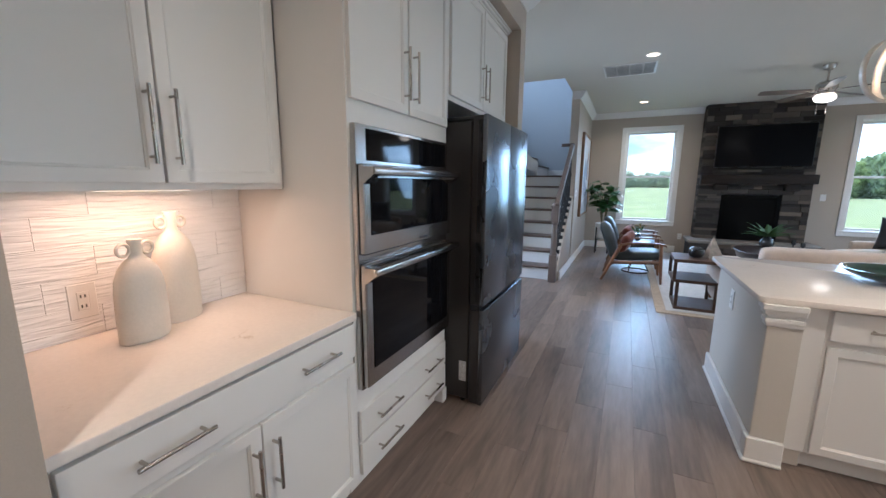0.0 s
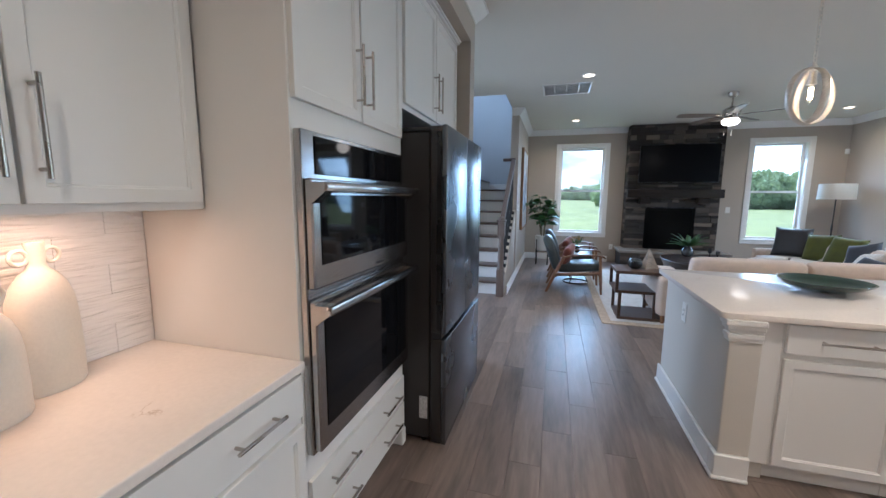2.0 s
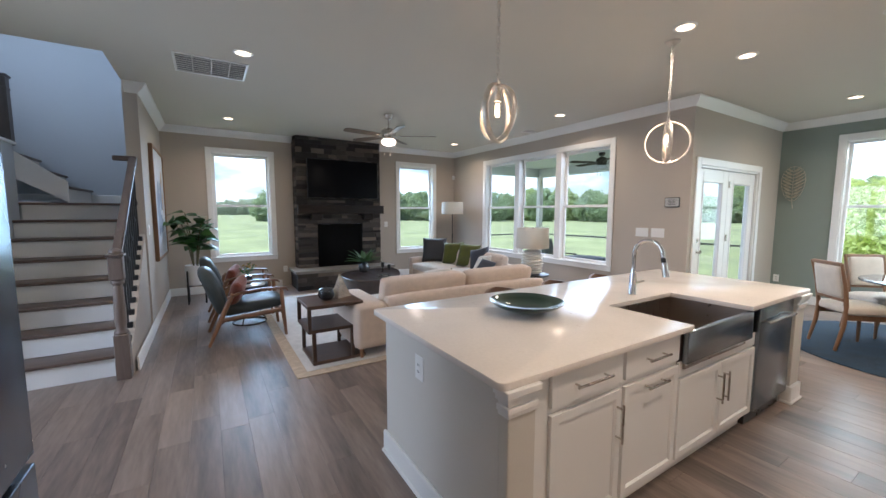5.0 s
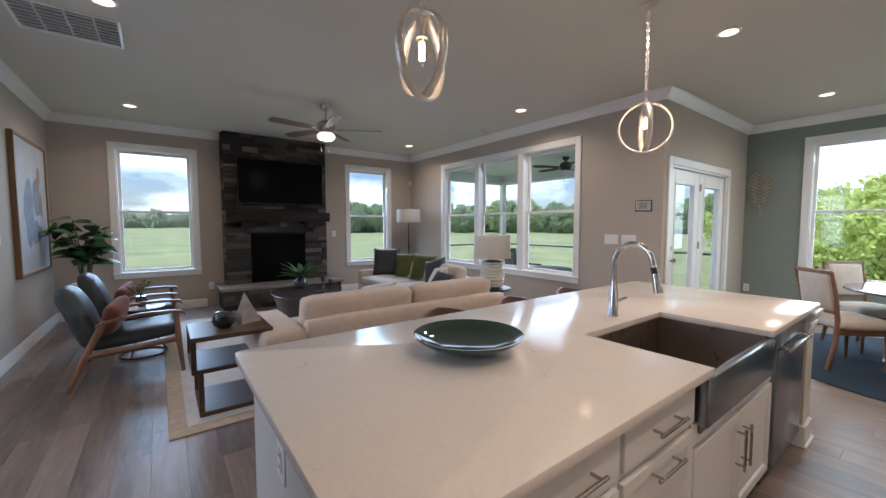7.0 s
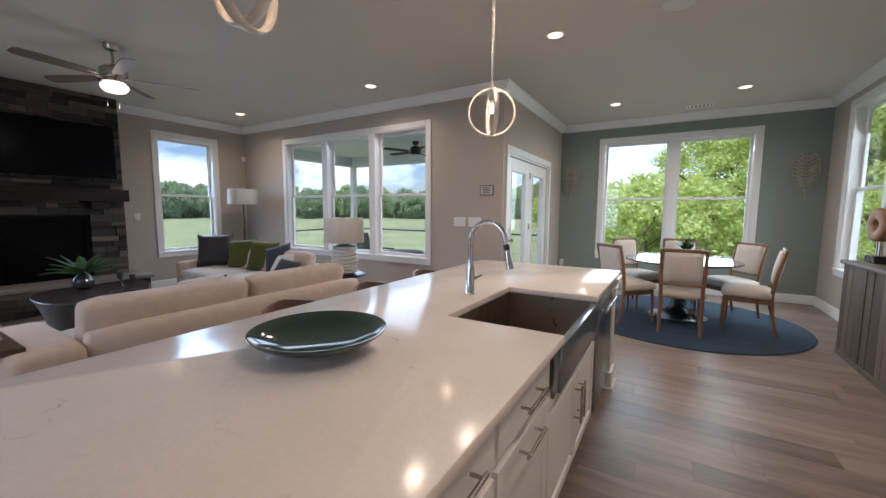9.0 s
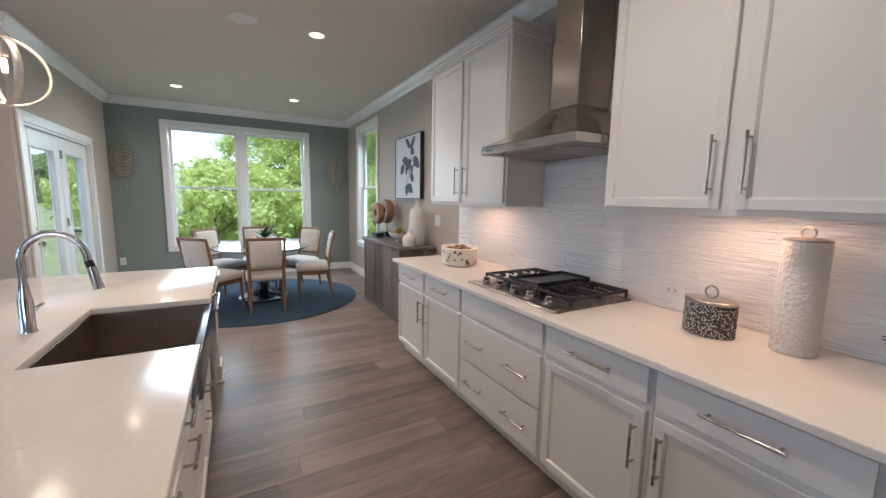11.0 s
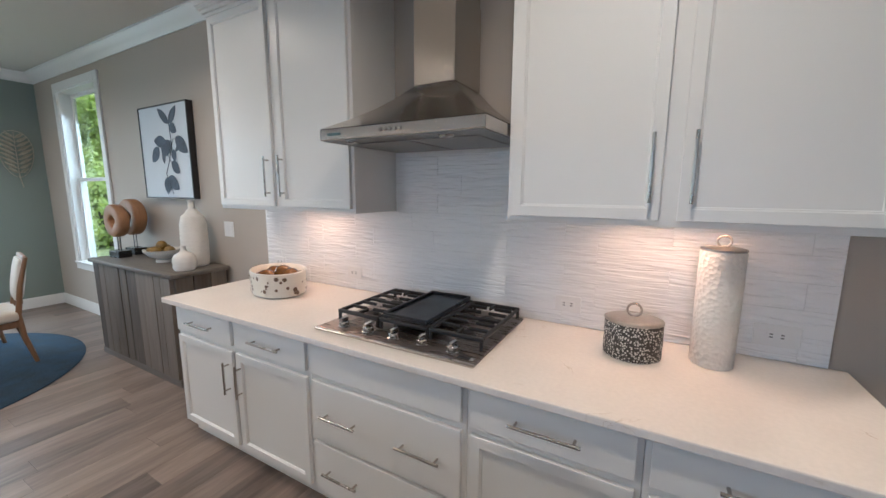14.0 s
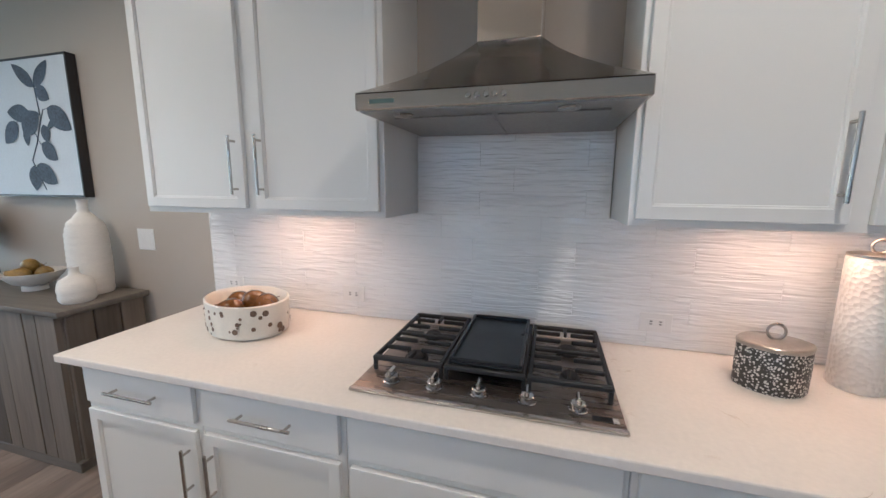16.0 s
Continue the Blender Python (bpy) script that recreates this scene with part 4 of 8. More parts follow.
def island_shell():
    ob = thing("kitchen_island", "greige panelled island end walls with white trim", "island")
    for x0, x1, nm in ((0.755, 0.985, "end_panel"), (3.72, 3.93, "end_panel")):
        part(nm, _b(x0, x1, 2.53, 3.615, 0, 0.885, 0.003), M_ISL, ob, "greige painted island end")
    part("back_panel", _b(0.985, 3.72, 3.10, 3.38, 0, 0.885, 0.002), M_ISL, ob, "greige painted island back")
    part("filler", _b(0.896, 0.988, 2.505, 2.5295, 0.10, 0.884, 0.002), M_CAB, ob, "white filler strip")
    for x0, x1 in ((0.755, 0.895), (3.755, 3.93)):
        # corner pilaster with stepped capital and plinth
        part("pilaster", _b(x0 - 0.004, x1, 2.475, 2.528, 0.14, 0.80, 0.004), M_ISL, ob, "greige corner pilaster")
        bm = bmesh.new()
        for o, z0, z1 in ((0.008, 0.765, 0.785), (0.016, 0.785, 0.81), (0.008, 0.81, 0.83), (0.022, 0.83, 0.856), (0.034, 0.856, 0.885)):
            box(bm, x0 - o - 0.004, x1 + (0 if x0 < 2 else o), 2.475 - o, 2.528, z0, z1, 0.003)
        part("capital", bm, M_TRIM, ob, "stepped white capital")
        bm = bmesh.new()
        box(bm, x0 - 0.022, x1 + (0.0 if x0 < 2 else 0.018), 2.457, 2.528, 0, 0.14, 0.005)
        box(bm, x0 - 0.034, x1 + (0.0 if x0 < 2 else 0.03), 2.445, 2.528, 0, 0.02, 0.006)
        part("plinth", bm, M_TRIM, ob, "white plinth block")
    for x0, x1 in ((0.734, 0.754), (3.934, 3.954)):
        bm = bmesh.new()
        box(bm, x0, x1, 2.53, 3.63, 0, 0.14, 0.005)
        box(bm, x0 - 0.012, x1, 2.53, 3.63, 0, 0.02, 0.005)
        part("base_trim", bm, M_TRIM, ob)
        bm = bmesh.new()
        box(bm, x0 + 0.004, x1 + 0.006, 2.53, 3.63, 0.856, 0.885, 0.004)
        part("top_trim", bm, M_TRIM, ob)
    return ob


M_ISL = mat("island_paint", (0.62, 0.585, 0.525), 0.6, grain=0.03, scale=2, bump=0.05, bump_scale=260)
island_shell()
bm = bmesh.new()
# the worktop goes round the sink; its pieces meet end to end
us, vs = [0.70, 2.073, 2.85, 3.985], [2.455, 2.98, 3.70]
gv = {}
for z in (0.885, 0.917):
    for i, u in enumerate(us):
        for j, v in enumerate(vs):
            gv[i, j, z] = bm.verts.new((u, v, z))
for i in range(3):
    for j in range(2):
        if (i, j) == (1, 0):
            continue
        for z in (0.885, 0.917):
            bm.faces.new([gv[i, j, z], gv[i + 1, j, z], gv[i + 1, j + 1, z], gv[i, j + 1, z]])
for a, b in (((0, 0), (1, 0)), ((1, 0), (1, 1)), ((1, 1), (2, 1)), ((2, 1), (2, 0)), ((2, 0), (3, 0)), ((3, 0), (3, 1)), ((3, 1), (3, 2)), ((3, 2), (2, 2)), ((2, 2), (1, 2)), ((1, 2), (0, 2)), ((0, 2), (0, 1)), ((0, 1), (0, 0))):
    bm.faces.new([gv[*a, 0.885], gv[*b, 0.885], gv[*b, 0.917], gv[*a, 0.917]])
corners = [e for e in bm.edges if abs(e.verts[0].co.z - e.verts[1].co.z) > 0.01 and abs(e.verts[0].co.x - 2.5) > 1 and (abs(e.verts[0].co.y - 2.455) < 0.01 or abs(e.verts[0].co.y - 3.7) < 0.01)]
bmesh.ops.bevel(bm, geom=corners, offset=0.035, segments=5, affect="EDGES", profile=0.5)
bmesh.ops.recalc_face_normals(bm, faces=bm.faces[:])
rim = [e for e in bm.edges if len(e.link_faces) == 2 and e.calc_face_angle(0) > 1.2 and abs(e.verts[0].co.z - e.verts[1].co.z) < 0.001]
bmesh.ops.bevel(bm, geom=rim, offset=0.004, segments=2, affect="EDGES", profile=0.5)
tagged(part("island_worktop", bm, M_QUARTZ, None, "", 35), "white veined quartz island worktop with a sink cut-out", "worktop")


def sink():
    ob = thing("apron_sink", "stainless apron-front farmhouse sink", "sink")
    x0, x1, y0, y1, zt = 2.053, 2.87, 2.452, 2.99, 0.884
    bm = bmesh.new()
    box(bm, 2.024, x1, y0, y0 + 0.035, 0.70, 0.883, 0.008, 2)
    part("apron", bm, M_BSTEEL, ob, "brushed steel apron front", 40)
    bx("basin_side", M_SINK, ob, x0 + 0.01, x0 + 0.02, y0 + 0.035, y1, 0.655, zt, 0.001)
    bx("basin_side", M_SINK, ob, x1 - 0.02, x1 - 0.01, y0 + 0.035, y1, 0.655, zt, 0.001)
    bx("basin_back", M_SINK, ob, x0 + 0.02, x1 - 0.02, y1 - 0.01, y1, 0.655, zt, 0.001)
    bx("basin_floor", M_SINK, ob, x0 + 0.02, x1 - 0.02, y0 + 0.035, y1 - 0.01, 0.655, 0.665, 0.001)
    bm = bmesh.new()
    lathe(bm, [(0.045, 0), (0.045, 0.004), (0.02, 0.006)], 24, pose((x0 + x1) / 2, 2.8, 0.665))
    part("drain", bm, M_BLACK, ob)


M_SINK = mat("sink_steel", (0.36, 0.31, 0.27), 0.33, 1.0, 0.08, 5, 0.05, 200, (14, 1, 1))
sink()


def faucet():
    ob = thing("faucet", "tall chrome pull-down kitchen faucet", "faucet", pose(2.533, 3.096, 0.917))
    bm = bmesh.new()
    lathe(bm, [(0.03, 0), (0.03, 0.006), (0.026, 0.012), (0.025, 0.14), (0.019, 0.16), (0.016, 0.2)], 24)
    pts = [(0, 0, 0.19), (0, 0, 0.30)]
    for k in range(0, 13):
        a = math.pi * k / 13
        pts.append((0, -0.105 + 0.105 * math.cos(a), 0.30 + 0.115 * math.sin(a)))
    pts.append((0, -0.213, 0.29))
    tube(bm, pts, 0.0145, 14)
    part("spout", bm, M_CHROME, ob, "arched chrome spout", 45)
    bm = bmesh.new()
    rod(bm, (0, -0.211, 0.295), (0, -0.219, 0.265), 0.0165, 14)
    part("collar", bm, M_BLACK, ob, "black collar")
    bm = bmesh.new()
    rod(bm, (0, -0.219, 0.265), (0, -0.238, 0.165), 0.017, 16, 0.022)
    part("spray_head", bm, M_CHROME, ob, "", 40)
    bm = bmesh.new()
    rod(bm, (0.018, 0, 0.08), (0.05, 0, 0.08), 0.017, 14)
    rod(bm, (0.048, 0, 0.08), (0.13, -0.008, 0.088), 0.008, 10)
    part("lever", bm, M_CHROME, ob, "", 40)


M_CHROME = mat("polished_chrome", (0.60, 0.585, 0.57), 0.12, 1.0, 0.03, 5, rough_var=0.03)
faucet()


# ---- ceiling fixtures ----
def downlight(x, y, watts=7.5):
    ob = thing("downlight", "white recessed ceiling downlight, switched on", "downlight", pose(x, y, CEIL), "recessed downlights")
    bm = bmesh.new()
    lathe(bm, [(0.066, 0), (0.066, -0.010), (0.082, -0.010), (0.088, -0.004), (0.088, 0)], 32)
    part("trim_ring", bm, M_TRIM, ob, "", 40)
    bm = bmesh.new()
    lathe(bm, [(0.065, -0.002), (0.065, -0.007), (0.05, -0.009)], 32)
    part("lens", bm, M_LAMP, ob, "glowing frosted lens")
    la = bpy.data.lights.new("downlight_lamp", "AREA")
    la.shape, la.size, la.energy, la.color, la.spread = "DISK", 0.13, watts, (1.0, 0.765, 0.51), radians(150)
    new("downlight_lamp", la).matrix_world = pose(x, y, CEIL - 0.016)


# the one at (-0.3, -0.35) is unseen, added to brighten the hall
for x, y in ((0.21, 8.69), (0.212, 5.70), (4.61, 8.66), (4.61, 5.67), (4.36, 3.16), (7.15, 2.96), (4.32, 1.54), (7.09, 1.385), (3.25, 3.19), (1.35, 1.56), (-0.3, -0.35)):
    downlight(x, y, 14 if y < 0 else 15 if 1 < x < 2 and 1 < y < 2 else 17 if 1 < x < 5 and 1 < y < 2 else 12 if 4 < x < 5 and y < 6 else 9)


def ceiling_vent(x0, x1, y0, y1, n, name, label):
    ob = thing(name, label, "vent")
    P = lambda a, b, d0, d1, c, d: (a, b, c, d, CEIL - d1, CEIL - d0)
    frame_pieces(ob, "frame", M_TRIM, P, x0, x1, y0, y1, 0.025, 0.0, 0.012, 0.003)
    part("backing", _b(x0 + 0.02, x1 - 0.02, y0 + 0.02, y1 - 0.02, CEIL - 0.004, CEIL - 0.0005), M_VENT, ob, "dark filter behind the grille")
    for i in range(n):
        y = y0 + 0.025 + (i + 0.5) * (y1 - y0 - 0.05) / n
        bm = bmesh.new()
        box(bm, x0 + 0.022, x1 - 0.022, -0.016, 0.016, -0.002, 0.002)
        part("slat", bm, M_TRIM, ob, at=pose(0, y, CEIL - 0.009, 35))
    for i in range(1, 4 if n > 6 else 1):
        x = x0 + (x1 - x0) * i / 4
        part("bar", _b(x - 0.006, x + 0.006, y0 + 0.02, y1 - 0.02, CEIL - 0.014, CEIL - 0.005), M_TRIM, ob)


M_VENT = mat("vent_filter", (0.30, 0.31, 0.31), 0.9, grain=0.2, scale=30)
ceiling_vent(-0.375, 0.285, 6.0, 6.57, 8, "return_vent", "white slatted return air vent in the ceiling")
ceiling_vent(7.78, 7.98, 1.66, 2.02, 6, "supply_vent", "small white supply air vent in the ceiling")
ceiling_vent(4.94, 5.20, 6.75, 6.89, 4, "supply_vent", "small white supply air vent in the ceiling")
sp = thing("ceiling_speaker", "round white flush ceiling speaker grille", "speaker", pose(4.31, 2.17, CEIL))
bm = bmesh.new()
lathe(bm, [(0.115, 0), (0.115, -0.003), (0.108, -0.008), (0.1, -0.009), (0.05, -0.01)][::-1], 40)
part("grille", bm, mat("speaker_mesh", (0.72, 0.71, 0.69), 0.6, grain=0.1, scale=40, bump=0.3, bump_scale=700), sp, "", 40)

M_BRUSH = mat("silver_leaf", (0.70, 0.65, 0.58), 0.42, 0.8, 0.15, 25, 0.15, 160)
M_BULB = glow("filament_glow", (1.0, 0.62, 0.28), 22.0)
M_CLEAR = pane_glass("bulb_glass")


def pendant(x, y, zc, R, turn, second):
    ob = thing("pendant_light", "silver orb pendant of two crossed rings with a clear bulb", "pendant light", pose(x, y, zc, 0, 0, turn), "island pendants")
    for a, rr in ((0, R), (second, R * 0.94)):
        bm = bmesh.new()
        torus(bm, rr, 0.0085, pose(0, 0, 0, 0, 0, a) @ pose(0, 0, 0, 90), 56, 8, 2.3)
        part("ring", bm, M_BRUSH, ob, "", 40)
    bm = bmesh.new()
    rod(bm, (0, 0, R - 0.08), (0, 0, R + 0.015), 0.02, 16)
    rod(bm, (0, 0, R - 0.1), (0, 0, R - 0.08), 0.024, 16)
    rod(bm, (0, 0, R + 0.012), (0, 0, R + 0.035), 0.011, 12)
    part("socket", bm, M_BRUSH, ob, "", 40)
    bm = bmesh.new()
    lathe(bm, [(0.014, R - 0.10), (0.022, R - 0.125), (0.031, R - 0.16), (0.031, R - 0.18), (0.02, R - 0.205), (0.004, R - 0.215)], 24)
    part("bulb", bm, M_CLEAR, ob, "clear glass bulb", 60).visible_shadow = False
    bm = bmesh.new()
    for k in range(6):
        c, s = 0.009 * math.cos(k * 1.047), 0.009 * math.sin(k * 1.047)
        rod(bm, (c, s, R - 0.185), (c, s, R - 0.115), 0.0032, 6)
    part("filament", bm, M_BULB, ob, "glowing filament")
    zt = CEIL - zc
    z, k = R + 0.035, 0
    while z < zt - 0.03:
        bm = bmesh.new()
        torus(bm, 0.011, 0.0022, pose(0, 0, z + 0.013, 90, 0, 90 * (k % 2)) @ Matrix.Diagonal((1, 1.5, 1, 1)), 14, 6)
        part("chain_link", bm, M_BRUSH, ob, "", 40)
        z, k = z + 0.027, k + 1
    bm = bmesh.new()
    rod(bm, (0.006, 0.004, R + 0.03), (0.004, -0.005, zt - 0.02), 0.0016, 6)
    part("cord", bm, M_CLEARC, ob)
    bm = bmesh.new()
    lathe(bm, [(0.062, zt - 0.001), (0.062, zt - 0.012), (0.05, zt - 0.022), (0.012, zt - 0.03)][::-1], 28)
    part("canopy", bm, M_BRUSH, ob, "", 40)
    la = bpy.data.lights.new("pendant_lamp", "POINT")
    la.energy, la.color, la.shadow_soft_size = 1.6, (1.0, 0.68, 0.40), 0.014
    new("pendant_lamp", la).matrix_world = pose(x, y, zc + R - 0.235)


M_CLEARC = mat("clear_cord", (0.5, 0.48, 0.45), 0.3)
pendant(1.365, 3.30, 2.125, 0.168, 26, 62)
pendant(3.442, 3.386, 2.165, 0.181, 118, -82)

M_OPAL = glow("opal_glow", (1.0, 0.80, 0.58), 2.6)
M_BLADE = wood("fan_blade_wood", (0.10, 0.075, 0.06), (0.2, 0.16, 0.13), 0.45, "x", 0.1)


def ceiling_fan(at, drop, metal, blades, glass, label, turn, lit):
    ob = thing("ceiling_fan", label, "ceiling fan", at)
    bm = bmesh.new()
    lathe(bm, [(0.07, 0), (0.07, -0.02), (0.055, -0.06), (0.016, -0.075)][::-1], 28)
    part("canopy", bm, metal, ob, "", 40)
    bm = bmesh.new()
    rod(bm, (0, 0, -0.07), (0, 0, -drop), 0.013, 12)
    part("downrod", bm, metal, ob, "", 40)
    bm = bmesh.new()
    lathe(bm, [(0.03, 0), (0.08, -0.02), (0.115, -0.05), (0.118, -0.11), (0.09, -0.14), (0.10, -0.15), (0.10, -0.175), (0.05, -0.185)][::-1], 32, pose(0, 0, -drop))
    part("motor_housing", bm, metal, ob, "", 40)
    for k in range(5):
        bl = thing("blade_arm", "", "")
        bl.parent, bl.matrix_basis = ob, pose(0, 0, -drop - 0.125, 0, 0, turn + 72 * k)
        bm = bmesh.new()
        box(bm, 0.09, 0.22, -0.018, 0.018, -0.006, 0.002, 0.002)
        part("bracket", bm, metal, bl)
        bm = bmesh.new()
        pts = [(0.17, 0.045), (0.30, 0.058), (0.60, 0.068), (0.71, 0.062), (0.745, 0.04), (0.745, -0.04), (0.71, -0.062), (0.60, -0.068), (0.30, -0.058), (0.17, -0.045)]
        tilt = pose(0, 0, 0, 12)
        up = [bm.verts.new(tilt @ Vector((*p, 0.004))) for p in pts]
        lo = [bm.verts.new(tilt @ Vector((*p, -0.003))) for p in pts]
        bm.faces.new(up)
        bm.faces.new(lo[::-1])
        for i in range(len(pts)):
            j = (i + 1) % len(pts)
            bm.faces.new((up[i], lo[i], lo[j], up[j]))
        part("blade", bm, blades, bl)
    bm = bmesh.new()
    lathe(bm, [(0.095, 0), (0.115, -0.015), (0.115, -0.045), (0.09, -0.075), (0.04, -0.09), (0.005, -0.093)][::-1], 32, pose(0, 0, -drop - 0.186))
    part("light_bowl", bm, glass, ob, "frosted glass bowl", 50)
    for s in (-1, 1):
        bm = bmesh.new()
        rod(bm, (s * 0.05, 0.06, -drop - 0.18), (s * 0.05, 0.06, -drop - 0.38), 0.0015, 6)
        lathe(bm, [(0.003, 0), (0.007, -0.015), (0.004, -0.035)][::-1], 8, pose(s * 0.05, 0.06, -drop - 0.38))
        part("pull_chain", bm, metal, ob)
    if lit:
        la = bpy.data.lights.new("fan_lamp", "POINT")
        la.energy, la.color, la.shadow_soft_size = 2.5, (1.0, 0.80, 0.58), 0.12
        new("fan_lamp", la).matrix_world = at @ pose(0, 0, -drop - 0.40)


ceiling_fan(pose(2.33, 7.10, CEIL), 0.20, M_NICKEL, M_BLADE, M_OPAL, "brushed nickel ceiling fan with a lit glass bowl", 44, True)

# ---- outdoors ----
M_GRASS = mat("lawn", (0.215, 0.245, 0.105), 0.9, grain=0.45, scale=0.25, bump=0.4, bump_scale=8)
solid("ground", M_GRASS, "mown green lawn with paler patches", "lawn", [(-400, 400, -400, 400, -0.6, -0.45)], kind="structure")
M_SLAB = mat("concrete_slab", (0.36, 0.35, 0.33), 0.85, grain=0.12, scale=3, bump=0.2, bump_scale=120)
solid("pavement", M_SLAB, "pale concrete porch slab", "porch floor", [(5.53, 8.9, 4.23, 10.1, -0.44, -0.06)], 0.01, kind="structure")
M_SOFFIT = mat("porch_ceiling_paint", (0.70, 0.74, 0.76), 0.7, grain=0.03)
solid("porch_roof", M_SOFFIT, "white porch ceiling and beam", "roof", [(5.53, 9.0, 4.23, 10.2, 2.86, 3.0), (8.62, 8.92, 4.23, 10.2, 2.62, 2.86), (5.53, 8.62, 9.95, 10.2, 2.62, 2.86)], kind="structure")
for x, y in ((8.72, 4.45), (8.72, 7.2), (8.72, 10.0), (5.75, 10.08)):
    post = thing("porch_post", "white square porch post", "post", group="porch posts")
    part("shaft", _b(x - 0.07, x + 0.07, y - 0.07, y + 0.07, -0.06, 2.62, 0.005), M_TRIM, post)
    part("base_block", _b(x - 0.09, x + 0.09, y - 0.09, y + 0.09, -0.06, 0.12, 0.008), M_TRIM, post)
M_SCREEN = mat("bronze_rail", (0.20, 0.21, 0.22), 0.5, 0.3)
solid("porch_rail", M_SCREEN, "slim grey rail round the screened porch", "rail", [(8.70, 8.74, 4.53, 9.93, 0.86, 0.90), (5.83, 8.65, 10.06, 10.10, 0.86, 0.90)], 0.003)
ceiling_fan(pose(7.38, 6.885, 2.86), 0.09, M_IRON, M_MANTEL, M_SOFFIT, "dark bronze porch ceiling fan", 12, False)
M_PATIO = mat("patio_frame", (0.05, 0.055, 0.06), 0.5, 0.2)


def porch_chair(at):
    ob = thing("porch_chair", "dark slatted porch armchair", "chair", at, "porch chairs")
    for x in (-0.28, 0.28):
        part("arm", _b(x - 0.035, x + 0.035, -0.3, 0.32, 0.56, 0.59, 0.006), M_PATIO, ob)
        for y in (-0.26, 0.26):
            part("leg", _b(x - 0.025, x + 0.025, y - 0.025, y + 0.025, 0, 0.56, 0.004), M_PATIO, ob)
    part("seat", _b(-0.26, 0.26, -0.28, 0.26, 0.36, 0.41, 0.01), M_PATIO, ob)
    for i in range(5):
        bm = bmesh.new()
        box(bm, -0.25 + i * 0.105, -0.25 + i * 0.105 + 0.085, 0, 0.02, 0, 0.55, 0.006)
        part("back_slat", bm, M_PATIO, ob, at=pose(0, 0.26, 0.40, -14))


for x, y, r in ((7.2, 7.85, 8), (7.25, 6.38, 172)):
    porch_chair(pose(x, y, -0.06, 0, 0, r))
pt = thing("porch_table", "low round dark porch table", "table", pose(7.2, 7.12, -0.06))
bm = bmesh.new()
lathe(bm, [(0.45, 0.52), (0.47, 0.54), (0.47, 0.56), (0.45, 0.57)], 36)
part("tabletop", bm, M_PATIO, pt, "", 40)
bm = bmesh.new()
lathe(bm, [(0.25, 0), (0.25, 0.02), (0.05, 0.06), (0.05, 0.50), (0.2, 0.52)], 20)
part("pedestal", bm, M_PATIO, pt, "", 40)

M_LEAF = []
# distance haze is mixed into these leaf colours, most in the last
for nm, c in (("leaf_light", (0.48, 0.56, 0.23)), ("leaf_deep", (0.33, 0.41, 0.22)), ("leaf_blue", (0.27, 0.35, 0.23)), ("leaf_haze_tint", (0.40, 0.46, 0.42))):
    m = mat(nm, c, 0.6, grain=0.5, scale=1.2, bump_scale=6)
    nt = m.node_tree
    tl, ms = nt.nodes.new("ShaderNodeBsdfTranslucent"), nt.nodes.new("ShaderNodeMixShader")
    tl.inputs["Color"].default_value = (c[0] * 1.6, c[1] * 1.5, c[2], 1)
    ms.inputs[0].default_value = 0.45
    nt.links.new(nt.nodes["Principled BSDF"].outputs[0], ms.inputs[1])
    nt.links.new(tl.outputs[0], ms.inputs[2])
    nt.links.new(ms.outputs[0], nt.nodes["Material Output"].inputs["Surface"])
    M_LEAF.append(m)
M_BARK = mat("bark", (0.09, 0.07, 0.05), 0.9, grain=0.3, scale=8, bump=0.6, bump_scale=30, stretch=(1, 1, 0.2))


def crown_mesh(rng, clumps, leaves, size, spread, height, base):
    """Leaf blades scattered round many clumps, with gaps and an uneven outline."""
    verts, faces = [], []
    for _ in range(clumps):
        a, h = rng.random() * 6.283, rng.random()
        rr = spread * math.sin(math.pi * (0.12 + 0.80 * h)) * (0.35 + 0.65 * rng.random() ** 0.5)
        c = np.array((rr * math.cos(a), rr * math.sin(a), base + height * h))
        cs = spread * (0.13 + 0.17 * rng.random())
        for _ in range(leaves):
            d = np.array([rng.gauss(0, 1) for _ in range(3)])
            p = c + d / (np.linalg.norm(d) + 1e-6) * cs * (0.4 + 0.6 * rng.random())
            u = np.array([rng.gauss(0, 1) for _ in range(3)])
            u /= np.linalg.norm(u)
            v = np.cross(u, [rng.gauss(0, 1) for _ in range(3)])
            v /= np.linalg.norm(v) + 1e-6
            s = size * (0.6 + 0.8 * rng.random())
            k = len(verts)
            verts += [tuple(p - u * s), tuple(p + v * s * 0.5), tuple(p + u * s), tuple(p - v * s * 0.5)]
            faces.append((k, k + 1, k + 2, k + 3))
    return verts, faces


